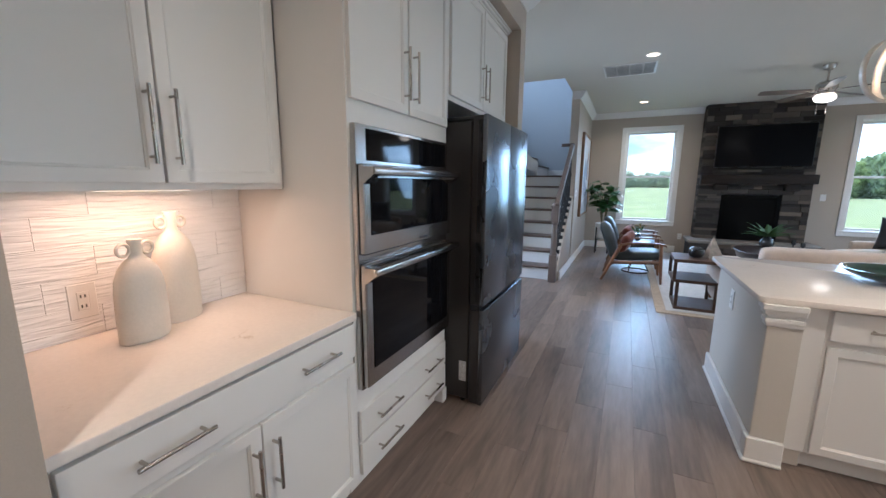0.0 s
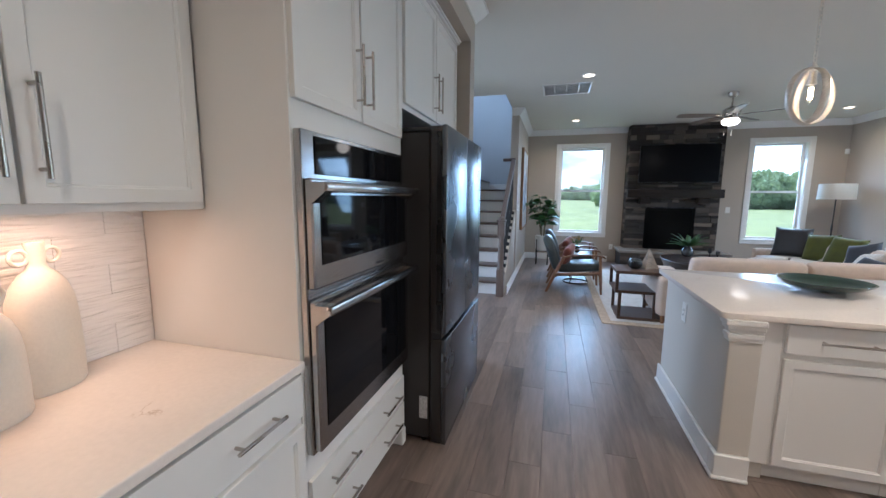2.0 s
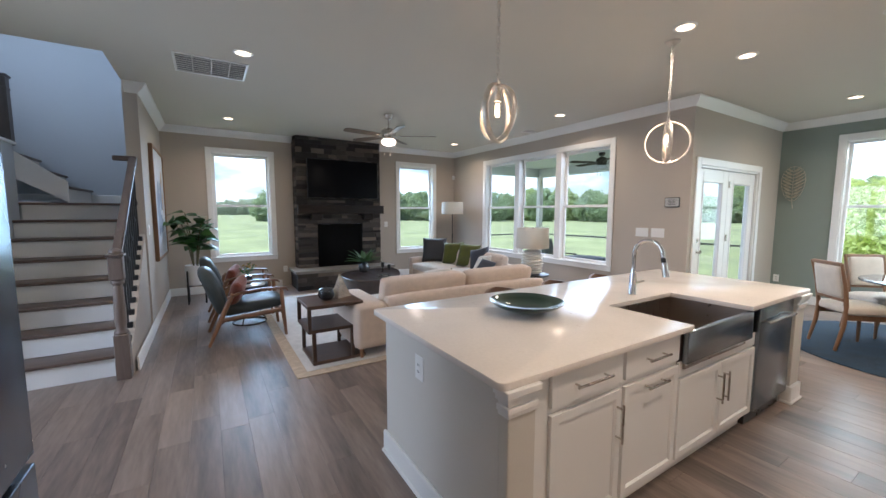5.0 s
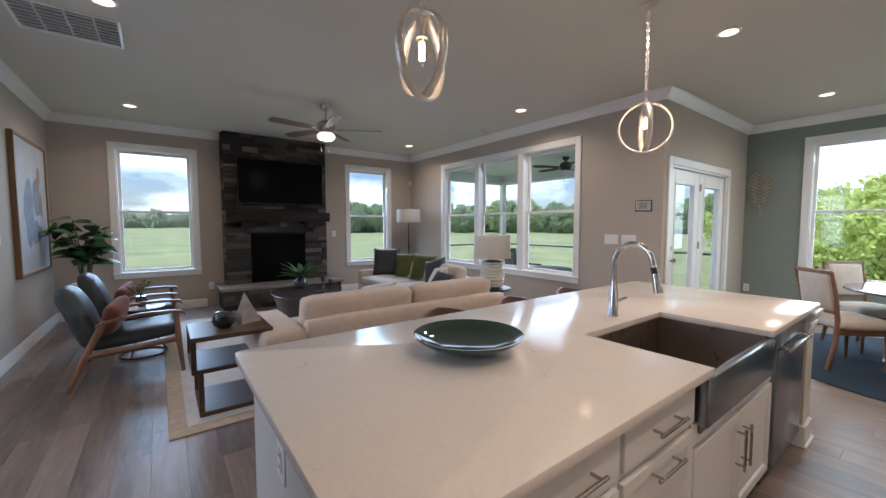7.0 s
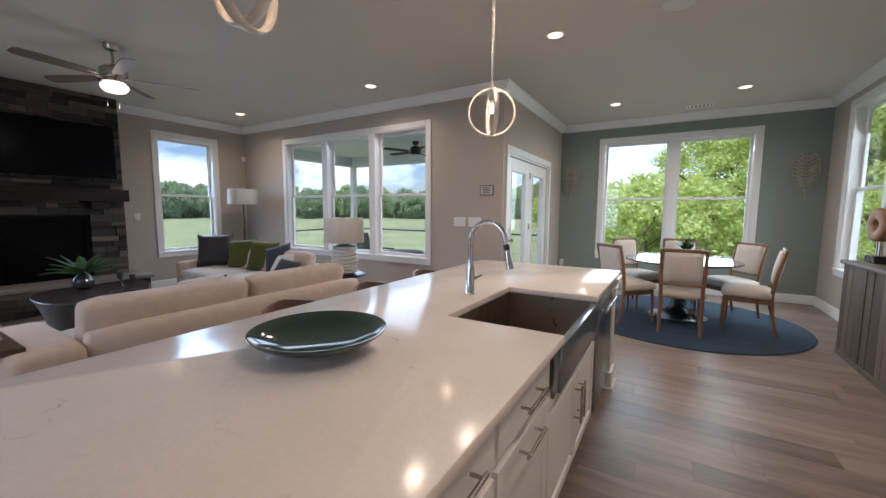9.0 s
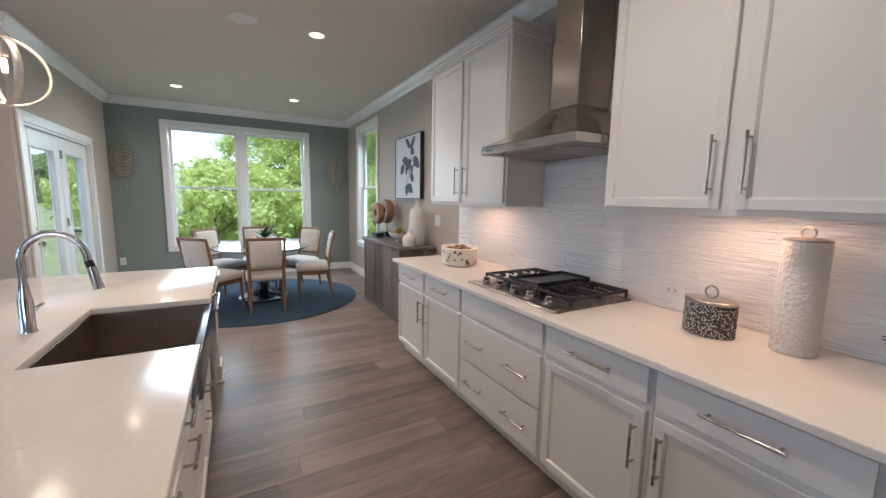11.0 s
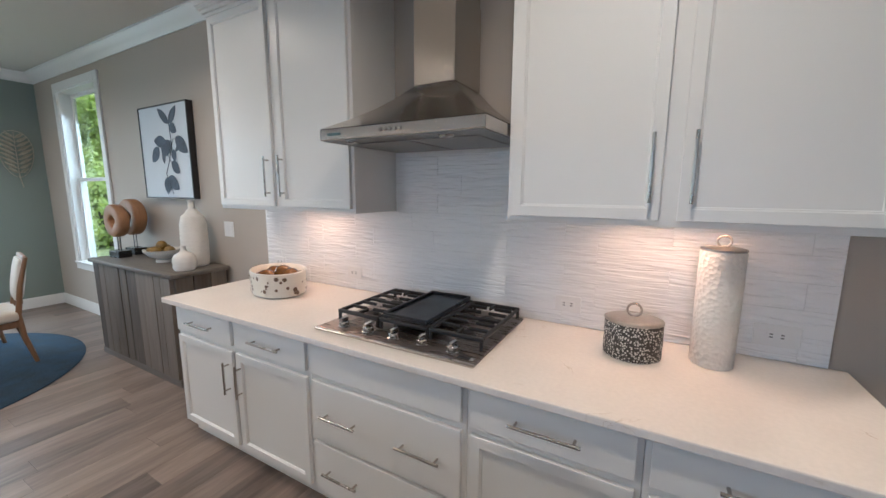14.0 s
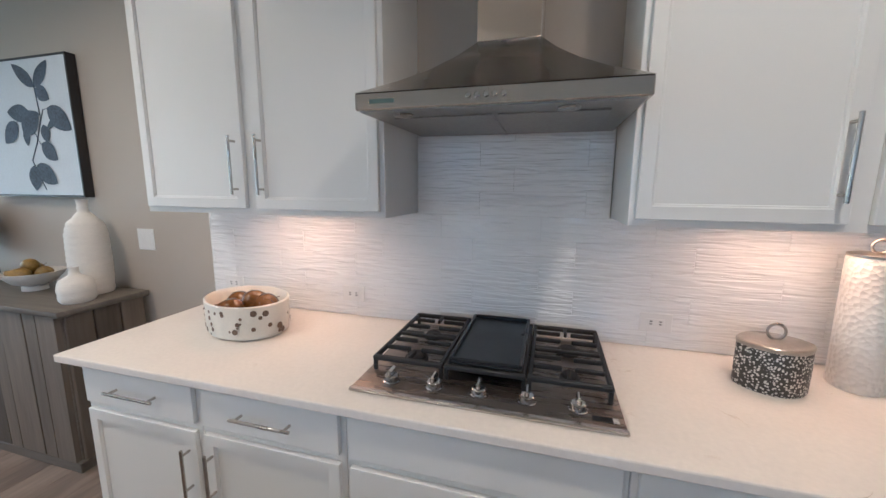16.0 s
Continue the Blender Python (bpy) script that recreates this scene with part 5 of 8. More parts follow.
def make_tree(seed, height, spread, mtl, label, clumps=90, leaves=34, size=0.22, low=0.22):
    rng = random.Random(seed)
    ob = thing("tree", label, "tree", group="trees round the lawn")
    bm = bmesh.new()
    pts = [(0.1 * rng.gauss(0, 1) * i, 0.1 * rng.gauss(0, 1) * i, height * 0.75 * i / 5) for i in range(6)]
    tube(bm, pts, [height * 0.022 * (1 - 0.15 * i) for i in range(6)], 8)
    for k in range(7):
        i = rng.randint(1, 4)
        a, l = rng.random() * 6.28, spread * (0.5 + 0.4 * rng.random())
        p = Vector(pts[i])
        tube(bm, [p, p + Vector((math.cos(a) * l * 0.5, math.sin(a) * l * 0.5, l * 0.3)), p + Vector((math.cos(a) * l, math.sin(a) * l, l * 0.75))], [height * 0.009, height * 0.006, height * 0.002], 6)
    part("trunk", bm, M_BARK, ob, "", 60)
    verts, faces = crown_mesh(rng, clumps, leaves, size, spread, height * (1 - low), height * low)
    me = bpy.data.meshes.new("crown")
    me.from_pydata(verts, [], faces)
    me.materials.append(mtl)
    cr = new("crown", me)
    cr.parent = ob
    return ob


rng = random.Random(5)
protos = [make_tree(1, 8.5, 3.0, M_LEAF[0], "broad light green leafy tree at the lawn's edge", 130, 120, 0.11, 0.02), make_tree(2, 10.0, 4.6, M_LEAF[1], "tall deep green leafy tree", 170, 40, 0.34, 0.0), make_tree(3, 7.5, 4.2, M_LEAF[2], "dark bluish green tree", 150, 40, 0.32, 0.0), make_tree(4, 3.2, 2.0, M_LEAF[0], "low bushy light green shrub", 80, 80, 0.10, 0.0), make_tree(6, 8.0, 4.4, M_LEAF[3], "far tree across the field, haze tinted into its pale leaves", 150, 36, 0.34, 0.0)]
spots = []
for i in range(16):   # the edge beyond the dining corner
    ty = -13 + i * 1.35 + rng.random()
    spots.append((0, 21 + rng.random() * 9, ty, 0.8 + 0.35 * rng.random()) if ty < 0.8 else (3, 22 + rng.random() * 6, ty, 0.9 + 0.35 * rng.random()))
for i in range(9):
    spots.append((3, 17.5 + rng.random() * 2.5, -9 + i * 1.7, 0.7 + 0.35 * rng.random()))
for i in range(10):   # beyond the narrow window
    spots.append((rng.choice((0, 0, 2)), 4 + rng.random() * 14, -9 - rng.random() * 8, 0.8 + 0.4 * rng.random()))
for i in range(56):   # far edge seen past the porch
    a = radians(6 + i * 1.45)
    d = 82 + 20 * rng.random()
    spots.append((rng.choice((1, 2, 2, 1)), 4 + d * math.cos(a), 5 + d * math.sin(a), 0.7 + 0.4 * rng.random()))
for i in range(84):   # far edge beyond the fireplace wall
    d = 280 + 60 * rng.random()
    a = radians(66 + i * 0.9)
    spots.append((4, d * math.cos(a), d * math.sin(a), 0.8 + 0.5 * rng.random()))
first = set()
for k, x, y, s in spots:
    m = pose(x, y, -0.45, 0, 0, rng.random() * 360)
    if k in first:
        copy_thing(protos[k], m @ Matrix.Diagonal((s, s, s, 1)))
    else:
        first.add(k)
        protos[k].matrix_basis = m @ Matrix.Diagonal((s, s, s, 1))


def far_house(x, y, turn):
    ob = thing("house", "far pale house with a grey gabled roof", "house", pose(x, y, -0.45, 0, 0, turn))
    part("wall", _b(-7, 7, -4, 4, 0, 3.2), M_HOUSE, ob)
    bm = bmesh.new()
    v = [bm.verts.new(p) for p in ((-7.4, -4.5, 3.1), (7.4, -4.5, 3.1), (7.4, 4.5, 3.1), (-7.4, 4.5, 3.1), (-7.4, 0, 6.0), (7.4, 0, 6.0))]
    for f in ((0, 1, 5, 4), (2, 3, 4, 5), (0, 4, 3), (1, 2, 5), (3, 2, 1, 0)):
        bm.faces.new([v[i] for i in f])
    part("roof", bm, M_ROOF, ob, "grey shingle roof")
    for i in range(4):
        w = part("window", _b(-5.5 + i * 3.2, -4.3 + i * 3.2, -4.06, -3.98, 0.9, 2.4), M_TRIM, ob)
        part("pane", _b(-5.4 + i * 3.2, -4.4 + i * 3.2, -4.09, -4.061, 1.0, 2.3), M_BGLASS, w)


M_HOUSE = mat("siding", (0.6, 0.58, 0.55), 0.8, grain=0.05)
M_ROOF = mat("shingle", (0.16, 0.165, 0.18), 0.9, grain=0.2)
far_house(52, 108, 20)


# ---- fireplace ----
M_STONE = mat("ledge_stone", (0.062, 0.055, 0.049), 0.85, grain=0.88, scale=9, bump=0.5, bump_scale=60, per_piece=2.2)
ns, ls, bs_ = M_STONE.node_tree.nodes, M_STONE.node_tree.links, M_STONE.node_tree.nodes["Principled BSDF"]
s_oi, s_cr, s_mx = ns.new("ShaderNodeObjectInfo"), ns.new("ShaderNodeValToRGB"), ns.new("ShaderNodeMix")
s_cr.color_ramp.elements[0].color, s_cr.color_ramp.elements[1].color = (0.014, 0.011, 0.009, 1), (0.20, 0.152, 0.11, 1)
for q, c in ((0.35, (0.026, 0.021, 0.018, 1)), (0.58, (0.050, 0.040, 0.033, 1)), (0.8, (0.088, 0.068, 0.053, 1))):
    s_cr.color_ramp.elements.new(q).color = c
s_mx.data_type, s_mx.inputs["Factor"].default_value = "RGBA", 0.85
ls.new(s_oi.outputs["Random"], s_cr.inputs[0])
ls.new(bs_.inputs["Base Color"].links[0].from_socket, s_mx.inputs["A"])
ls.new(s_cr.outputs[0], s_mx.inputs["B"])
ls.new(s_mx.outputs["Result"], bs_.inputs["Base Color"])
M_MORTAR = mat("stone_backing", (0.03, 0.027, 0.025), 0.95, grain=0.2)
M_HEARTH = mat("hearth_slab", (0.21, 0.185, 0.155), 0.6, grain=0.15, scale=5, bump=0.2, bump_scale=90)
FX0, FX1, FY = 1.38, 3.16, 9.50
fp = thing("fireplace", "dark stacked stone fireplace with a raised hearth", "fireplace")
bm = bmesh.new()
for b in ((FX0 + 0.02, 1.77, FY + 0.02, Y_F - 0.002, 0.36, 1.29), (2.74, FX1 - 0.02, FY + 0.02, Y_F - 0.002, 0.36, 1.29), (FX0 + 0.02, FX1 - 0.02, FY + 0.02, Y_F - 0.002, 1.29, CEIL - 0.002)):
    box(bm, *b)
part("chimney_breast", bm, M_MORTAR, fp, "dark backing of the stone face")
part("hearth_core", _b(FX0 - 0.10, FX1 + 0.10, 9.07, Y_F - 0.002, 0.0, 0.33), M_MORTAR, fp)
part("hearth_slab", _b(FX0 - 0.15, FX1 + 0.15, 9.02, Y_F - 0.003, 0.332, 0.385, 0.008, 2), M_HEARTH, fp, "tan stone hearth slab")
bm = bmesh.new()
box(bm, 1.77, 1.80, FY + 0.012, 9.79, 0.39, 1.285)
box(bm, 2.71, 2.74, FY + 0.012, 9.79, 0.39, 1.285)
box(bm, 1.80, 2.71, FY + 0.012, 9.79, 1.20, 1.285)
box(bm, 1.80, 2.71, 9.77, 9.79, 0.39, 1.20)
part("firebox", bm, M_BLACK, fp, "black metal firebox")
M_FIREG = mat("smoked_fire_glass", (0.004, 0.004, 0.004), 0.15, grain=0.05, rough_var=0.01)
M_FIREG.node_tree.nodes["Principled BSDF"].inputs["Specular IOR Level"].default_value = 0.08
P = lambda a, b, d0, d1, c, d: (a, b, FY + d0, FY + d1, c, d)
frame_pieces(fp, "firebox_frame", M_FIREG, P, 1.78, 2.73, 0.388, 1.28, 0.07, -0.02, 0.012, 0.004)
part("fire_glass", _b(1.85, 2.66, FY - 0.004, FY + 0.004, 0.458, 1.21), M_FIREG, fp)
for i in range(5):
    bm = bmesh.new()
    x = 1.98 + i * 0.12
    rod(bm, (x, FY + 0.08 + 0.03 * (i % 2), 0.44), (x + 0.18, FY + 0.16 - 0.04 * (i % 2), 0.52), 0.035, 10)
    part("log", bm, M_BARK, fp)
mantel = thing("mantel_shelf", "dark rough-sawn wooden mantel beam on two corbels", "mantel")
bm = bmesh.new()
box(bm, FX0 - 0.01, FX1 + 0.01, FY - 0.20, FY - 0.032, 1.50, 1.675, 0.01, 2)
part("beam", bm, M_MANTEL, mantel, "", 40)
for x in (1.62, 2.72):
    part("corbel", _b(x, x + 0.22, FY - 0.16, FY - 0.032, 1.37, 1.50, 0.012), M_MANTEL, mantel)
M_SCREENG = mat("matte_screen", (0.004, 0.004, 0.005), 0.22, grain=0.05, rough_var=0.01)
M_SCREENG.node_tree.nodes["Principled BSDF"].inputs["Specular IOR Level"].default_value = 0.06
tv = thing("television", "large black wall-mounted flat television, off", "television")
part("screen", _b(1.59, 3.06, FY - 0.105, FY - 0.10, 1.835, 2.595, 0.001), M_SCREENG, tv, "glossy black screen")
part("bezel", _b(1.575, 3.075, FY - 0.10, FY - 0.055, 1.82, 2.61, 0.006), M_BLACK, tv)
part("mount", _b(2.1, 2.6, FY - 0.055, FY - 0.03, 2.0, 2.4), M_BLACK, tv)

# ---- living room furniture ----
M_SOFA = mat("oatmeal_linen", (0.60, 0.475, 0.375), 0.95, grain=0.10, scale=14, bump=0.35, bump_scale=520, sheen=0.3)
M_SEATC = mat("pale_linen", (0.64, 0.60, 0.54), 0.95, grain=0.08, scale=14, bump=0.35, bump_scale=520, sheen=0.3)
M_RUG = mat("jute_rug", (0.50, 0.40, 0.29), 0.95, grain=0.2, scale=20, bump=0.7, bump_scale=180)
M_RUGP = mat("pale_wool", (0.60, 0.57, 0.53), 0.95, grain=0.12, scale=12, bump=0.6, bump_scale=240)
M_GREENL = mat("deep_green_leather", (0.034, 0.042, 0.040), 0.45, grain=0.2, scale=10, bump=0.15, bump_scale=260)
M_RUST = mat("rust_velvet", (0.15, 0.032, 0.014), 0.8, grain=0.25, scale=9, bump=0.2, bump_scale=300, sheen=0.4)
M_OLIVE = mat("olive_velvet", (0.085, 0.09, 0.010), 0.8, grain=0.35, scale=8, bump=0.15, bump_scale=300, sheen=0.12)
M_CHARC = mat("charcoal_satin", (0.026, 0.024, 0.025), 0.5, grain=0.35, scale=10, stretch=(9, 1, 1), bump_scale=200)
M_BROWN = mat("dark_brown_leather", (0.035, 0.022, 0.016), 0.45, grain=0.3, scale=8, bump=0.15, bump_scale=250)
M_SLATE = mat("slate_velvet", (0.035, 0.038, 0.05), 0.7, grain=0.3, scale=8, sheen=0.15)
M_CREAM = mat("cream_ceramic", (0.74, 0.70, 0.62), 0.5, grain=0.04, scale=8, bump=0.05, bump_scale=120)
M_SHADE = mat("linen_shade", (0.72, 0.68, 0.61), 0.9, grain=0.05, scale=20, bump=0.25, bump_scale=500)
sh_n, sh_l = M_SHADE.node_tree.nodes, M_SHADE.node_tree.links   # linen lets daylight through
sh_t, sh_m = sh_n.new("ShaderNodeBsdfTranslucent"), sh_n.new("ShaderNodeMixShader")
sh_t.inputs["Color"].default_value = (0.90, 0.84, 0.74, 1)
sh_m.inputs[0].default_value = 0.5
sh_l.new(sh_n["Principled BSDF"].outputs[0], sh_m.inputs[1])
sh_l.new(sh_t.outputs[0], sh_m.inputs[2])
sh_l.new(sh_m.outputs[0], sh_n["Material Output"].inputs["Surface"])
M_LEAFP = mat("plant_leaf", (0.045, 0.12, 0.03), 0.38, grain=0.35, scale=5, bump=0.1, bump_scale=30)
M_STEM = mat("plant_stem", (0.12, 0.10, 0.05), 0.8, grain=0.2)

rug = thing("area_rug", "pale area rug with a tan jute border", "rug")
part("border", _b(0.47, 3.95, 5.0, 8.75, 0.0015, 0.010, 0.003), M_RUG, rug, "tan jute border")
part("field", _b(0.58, 3.84, 5.11, 8.64, 0.0105, 0.014, 0.001), M_RUGP, rug, "pale woven field")


def cushion(parent, nm, mtl, *a, r=0.06, puff=0.03, label="", cuts=7):
    bm = bmesh.new()
    soft_box(bm, *a, r, puff, cuts)
    return part(nm, bm, mtl, parent, label, 60)


def sofa(at, w, label, left_arm=0.36, right_arm=0.14, feet=True):
    """Local: back along y = 0, seat towards +y, x from 0 to w."""
    ob = thing("sofa", label, "sofa", at, "living room sofas")
    cushion(ob, "base", M_SOFA, 0.03, w - 0.03, 0.03, 0.92, 0.10, 0.34, r=0.03, puff=0)
    cushion(ob, "back_frame", M_SOFA, left_arm - 0.01, w, 0.0, 0.17, 0.10, 0.625, r=0.06, puff=0.01)
    cushion(ob, "arm", M_SOFA, 0.0, left_arm, 0.0, 0.94, 0.09, 0.575, r=0.06, puff=0.015)
    cushion(ob, "arm", M_SOFA, w - right_arm, w, 0.16, 0.94, 0.09, 0.575, r=0.05, puff=0.01)
    n = 2
    cw = (w - left_arm - right_arm) / n
    for i in range(n):
        x = left_arm + i * cw
        cushion(ob, "seat_cushion", M_SEATC, x + 0.005, x + cw - 0.005, 0.2, 0.95, 0.33, 0.47, r=0.05, puff=0.02)
        bm = bmesh.new()
        soft_box(bm, 0.005, cw - 0.005, -0.10, 0.10, 0.0, 0.40, 0.07, 0.035, 8)
        bm.transform(pose(x, 0.30, 0.40, 14))
        part("back_cushion", bm, M_SOFA, ob, "", 60)
    for x in (0.08, w - 0.08):
        for y in (0.08, 0.86):
            bm = bmesh.new()
            rod(bm, (x, y, 0.0), (x, y, 0.11), 0.018, 12, 0.028)
            part("leg", bm, M_WALNUTZ, ob)
    return ob


sofa(pose(1.07, 5.10, 0.014), 2.70, "low oatmeal linen sofa with its back to the island", 0.36, 0.10)
sofa(pose(4.38, 6.20, 0.014, 0, 0, 90), 2.45, "oatmeal linen sofa in front of the porch window", 0.16, 0.16)


def pillow(m, mtl, label, s=0.48, t=0.16):
    bm = bmesh.new()
    n = 12
    g = {}
    for side in (1, -1):
        for i in range(n + 1):
            for j in range(n + 1):
                u, v = 2 * i / n - 1, 2 * j / n - 1
                edge = max(abs(u), abs(v)) > 0.999
                if side < 0 and edge:
                    g[i, j, side] = g[i, j, 1]
                    continue
                pinch = 1 - 0.07 * (1 - u * u) * abs(v) ** 3 - 0.0
                pin2 = 1 - 0.07 * (1 - v * v) * abs(u) ** 3
                h = ((1 - u ** 4) * (1 - v ** 4)) ** 0.5
                g[i, j, side] = bm.verts.new((u * s / 2 * pin2, side * t / 2 * h, s / 2 + v * s / 2 * pinch))
        for i in range(n):
            for j in range(n):
                bm.faces.new((g[i, j, side], g[i + 1, j, side], g[i + 1, j + 1, side], g[i, j + 1, side]))
    return tagged(part("throw_pillow", bm, mtl, None, "", 80, m), label, "pillow", "sofa pillows")


pillow(pose(3.86, 8.30, 0.485, -14, 0, -42), M_CHARC, "dark striped satin throw pillow leaning on the sofa back", 0.52)
pillow(pose(3.98, 7.78, 0.485, -18, -4, -62), M_OLIVE, "olive green velvet throw pillow", 0.46)
pillow(pose(4.0, 7.33, 0.485, -18, 3, -66), M_OLIVE, "olive green velvet throw pillow beside a grey one", 0.46)
pillow(pose(4.0, 6.9, 0.485, -20, -14, -70), M_SLATE, "slate grey velvet throw pillow, tilted", 0.42)
pillow(pose(3.85, 6.72, 0.485, -40, -8, -84), M_SEATC, "flat pale linen throw pillow", 0.36, 0.12)
pillow(pose(3.75, 6.52, 0.485, -42, 10, -70), M_SLATE, "small slate grey pillow lying low", 0.30, 0.12)
pillow(pose(2.32, 5.72, 0.485, -36, 4, 174), M_SEATC, "pale linen throw pillow on the near sofa", 0.40)


def coffee_table():
    ob = thing("coffee_table", "dark brown oval wooden coffee table with flared sides", "coffee table", pose(2.14, 7.50, 0.014))
    bm = bmesh.new()
    n, rows = 56, []
    for k, z, lift in ((0.66, 0.0, 0), (0.70, 0.03, 0), (0.80, 0.22, 0.2), (0.93, 0.40, 0.8), (1.0, 0.452, 1), (0.985, 0.462, 1), (0.95, 0.452, 0.95), (0.80, 0.456, 0.3), (0.5, 0.458, 0.05), (0.05, 0.458, 0)):
        row = []
        for q in range(n):
            a = 2 * math.pi * q / n
            c, d = math.cos(a), math.sin(a)
            row.append(bm.verts.new((0.46 * k * math.copysign(abs(c) ** 0.85, c), 0.58 * k * math.copysign(abs(d) ** 0.85, d), z + 0.075 * lift * max(0, c) ** 3)))
        rows.append(row)
    for a, b in zip(rows, rows[1:]):
        for q in range(n):
            bm.faces.new((a[q], a[(q + 1) % n], b[(q + 1) % n], b[q]))
    bm.faces.new(rows[0][::-1])
    bm.faces.new(rows[-1])
    part("carved_body", bm, M_DARKW, ob, "", 45)


M_DARKW = wood("dark_espresso", (0.022, 0.014, 0.011), (0.075, 0.05, 0.04), 0.35, "y", 0.1)
coffee_table()


def leaf_blade(bm, m, length, width, fold=0.12, droop=0.25, n=6):
    """A leaf with a folded midrib, from the stem outwards along local x."""
    prev = None
    for i in range(n + 1):
        t = i / n
        w = width * math.sin(math.pi * min(1, 0.06 + 0.94 * t) ** 0.8) * (1 - 0.15 * t) if i < n else 0.004
        z = -droop * length * t * t
        row = [bm.verts.new(m @ Vector((length * t, s * w / 2, z + abs(s) * fold * w))) for s in (-1, 0, 1)]
        if prev:
            for a in range(2):
                bm.faces.new((prev[a], prev[a + 1], row[a + 1], row[a]))
        prev = row


def vase_plant(at):
    ob = thing("fern_vase", "leafy green fern in a round silvered glass vase", "plant", at)
    bm = bmesh.new()
    lathe(bm, [(0.05, 0), (0.085, 0.03), (0.10, 0.08), (0.085, 0.13), (0.05, 0.165), (0.045, 0.18), (0.055, 0.19)], 32)
    part("vase", bm, M_SMOKE, ob, "dark silvered glass vase", 60)
    rg = random.Random(8)
    for k in range(26):
        a, e, l = rg.random() * 360, 20 + 55 * rg.random(), 0.20 + 0.16 * rg.random()
        bm = bmesh.new()
        base = pose(0, 0, 0.18, 0, 0, a) @ pose(0, 0, 0, 0, -e, 0)
        pts = [base @ Vector((l * t, 0, -0.35 * l * t * t)) for t in (0, 0.33, 0.66, 1)]
        tube(bm, pts, 0.002, 5)
        for t in range(2, 12):
            for s in (-1, 1):
                u = t / 12
                mm = base @ pose(l * u, 0, -0.35 * l * u * u, 0, 10, s * 58)
                leaf_blade(bm, mm, 0.085 * (1.15 - u), 0.022, 0.05, 0.3, 3)
        part("frond", bm, M_FERN, ob)


M_SMOKE = mat("smoked_glass", (0.12, 0.125, 0.13), 0.08, 0.6, 0.1)
M_FERN = mat("fern_leaf", (0.05, 0.12, 0.035), 0.55, grain=0.4, scale=12)
vase_plant(pose(2.16, 7.85, 0.475))
tray = thing("serving_tray", "round grey tray on the coffee table", "tray", pose(2.35, 7.25, 0.475))
bm = bmesh.new()
lathe(bm, [(0.16, 0), (0.17, 0.012), (0.16, 0.012), (0.15, 0.006), (0.02, 0.005)], 32)
part("dish", bm, M_SMOKE, tray, "", 40)
for dx, dy, h in ((0.06, 0.0, 0.13), (-0.04, 0.05, 0.17)):
    cs = thing("candle_holder", "small clear glass candle holder on the table", "candle holder", pose(2.48 + dx, 7.62 + dy, 0.475), "candle holders")
    bm = bmesh.new()
    lathe(bm, [(0.03, 0), (0.03, 0.006), (0.008, 0.02), (0.008, h * 0.5), (0.028, h * 0.6), (0.03, h), (0.026, h), (0.004, h * 0.62)], 20)
    part("stem_glass", bm, M_SMOKE, cs, "", 50)


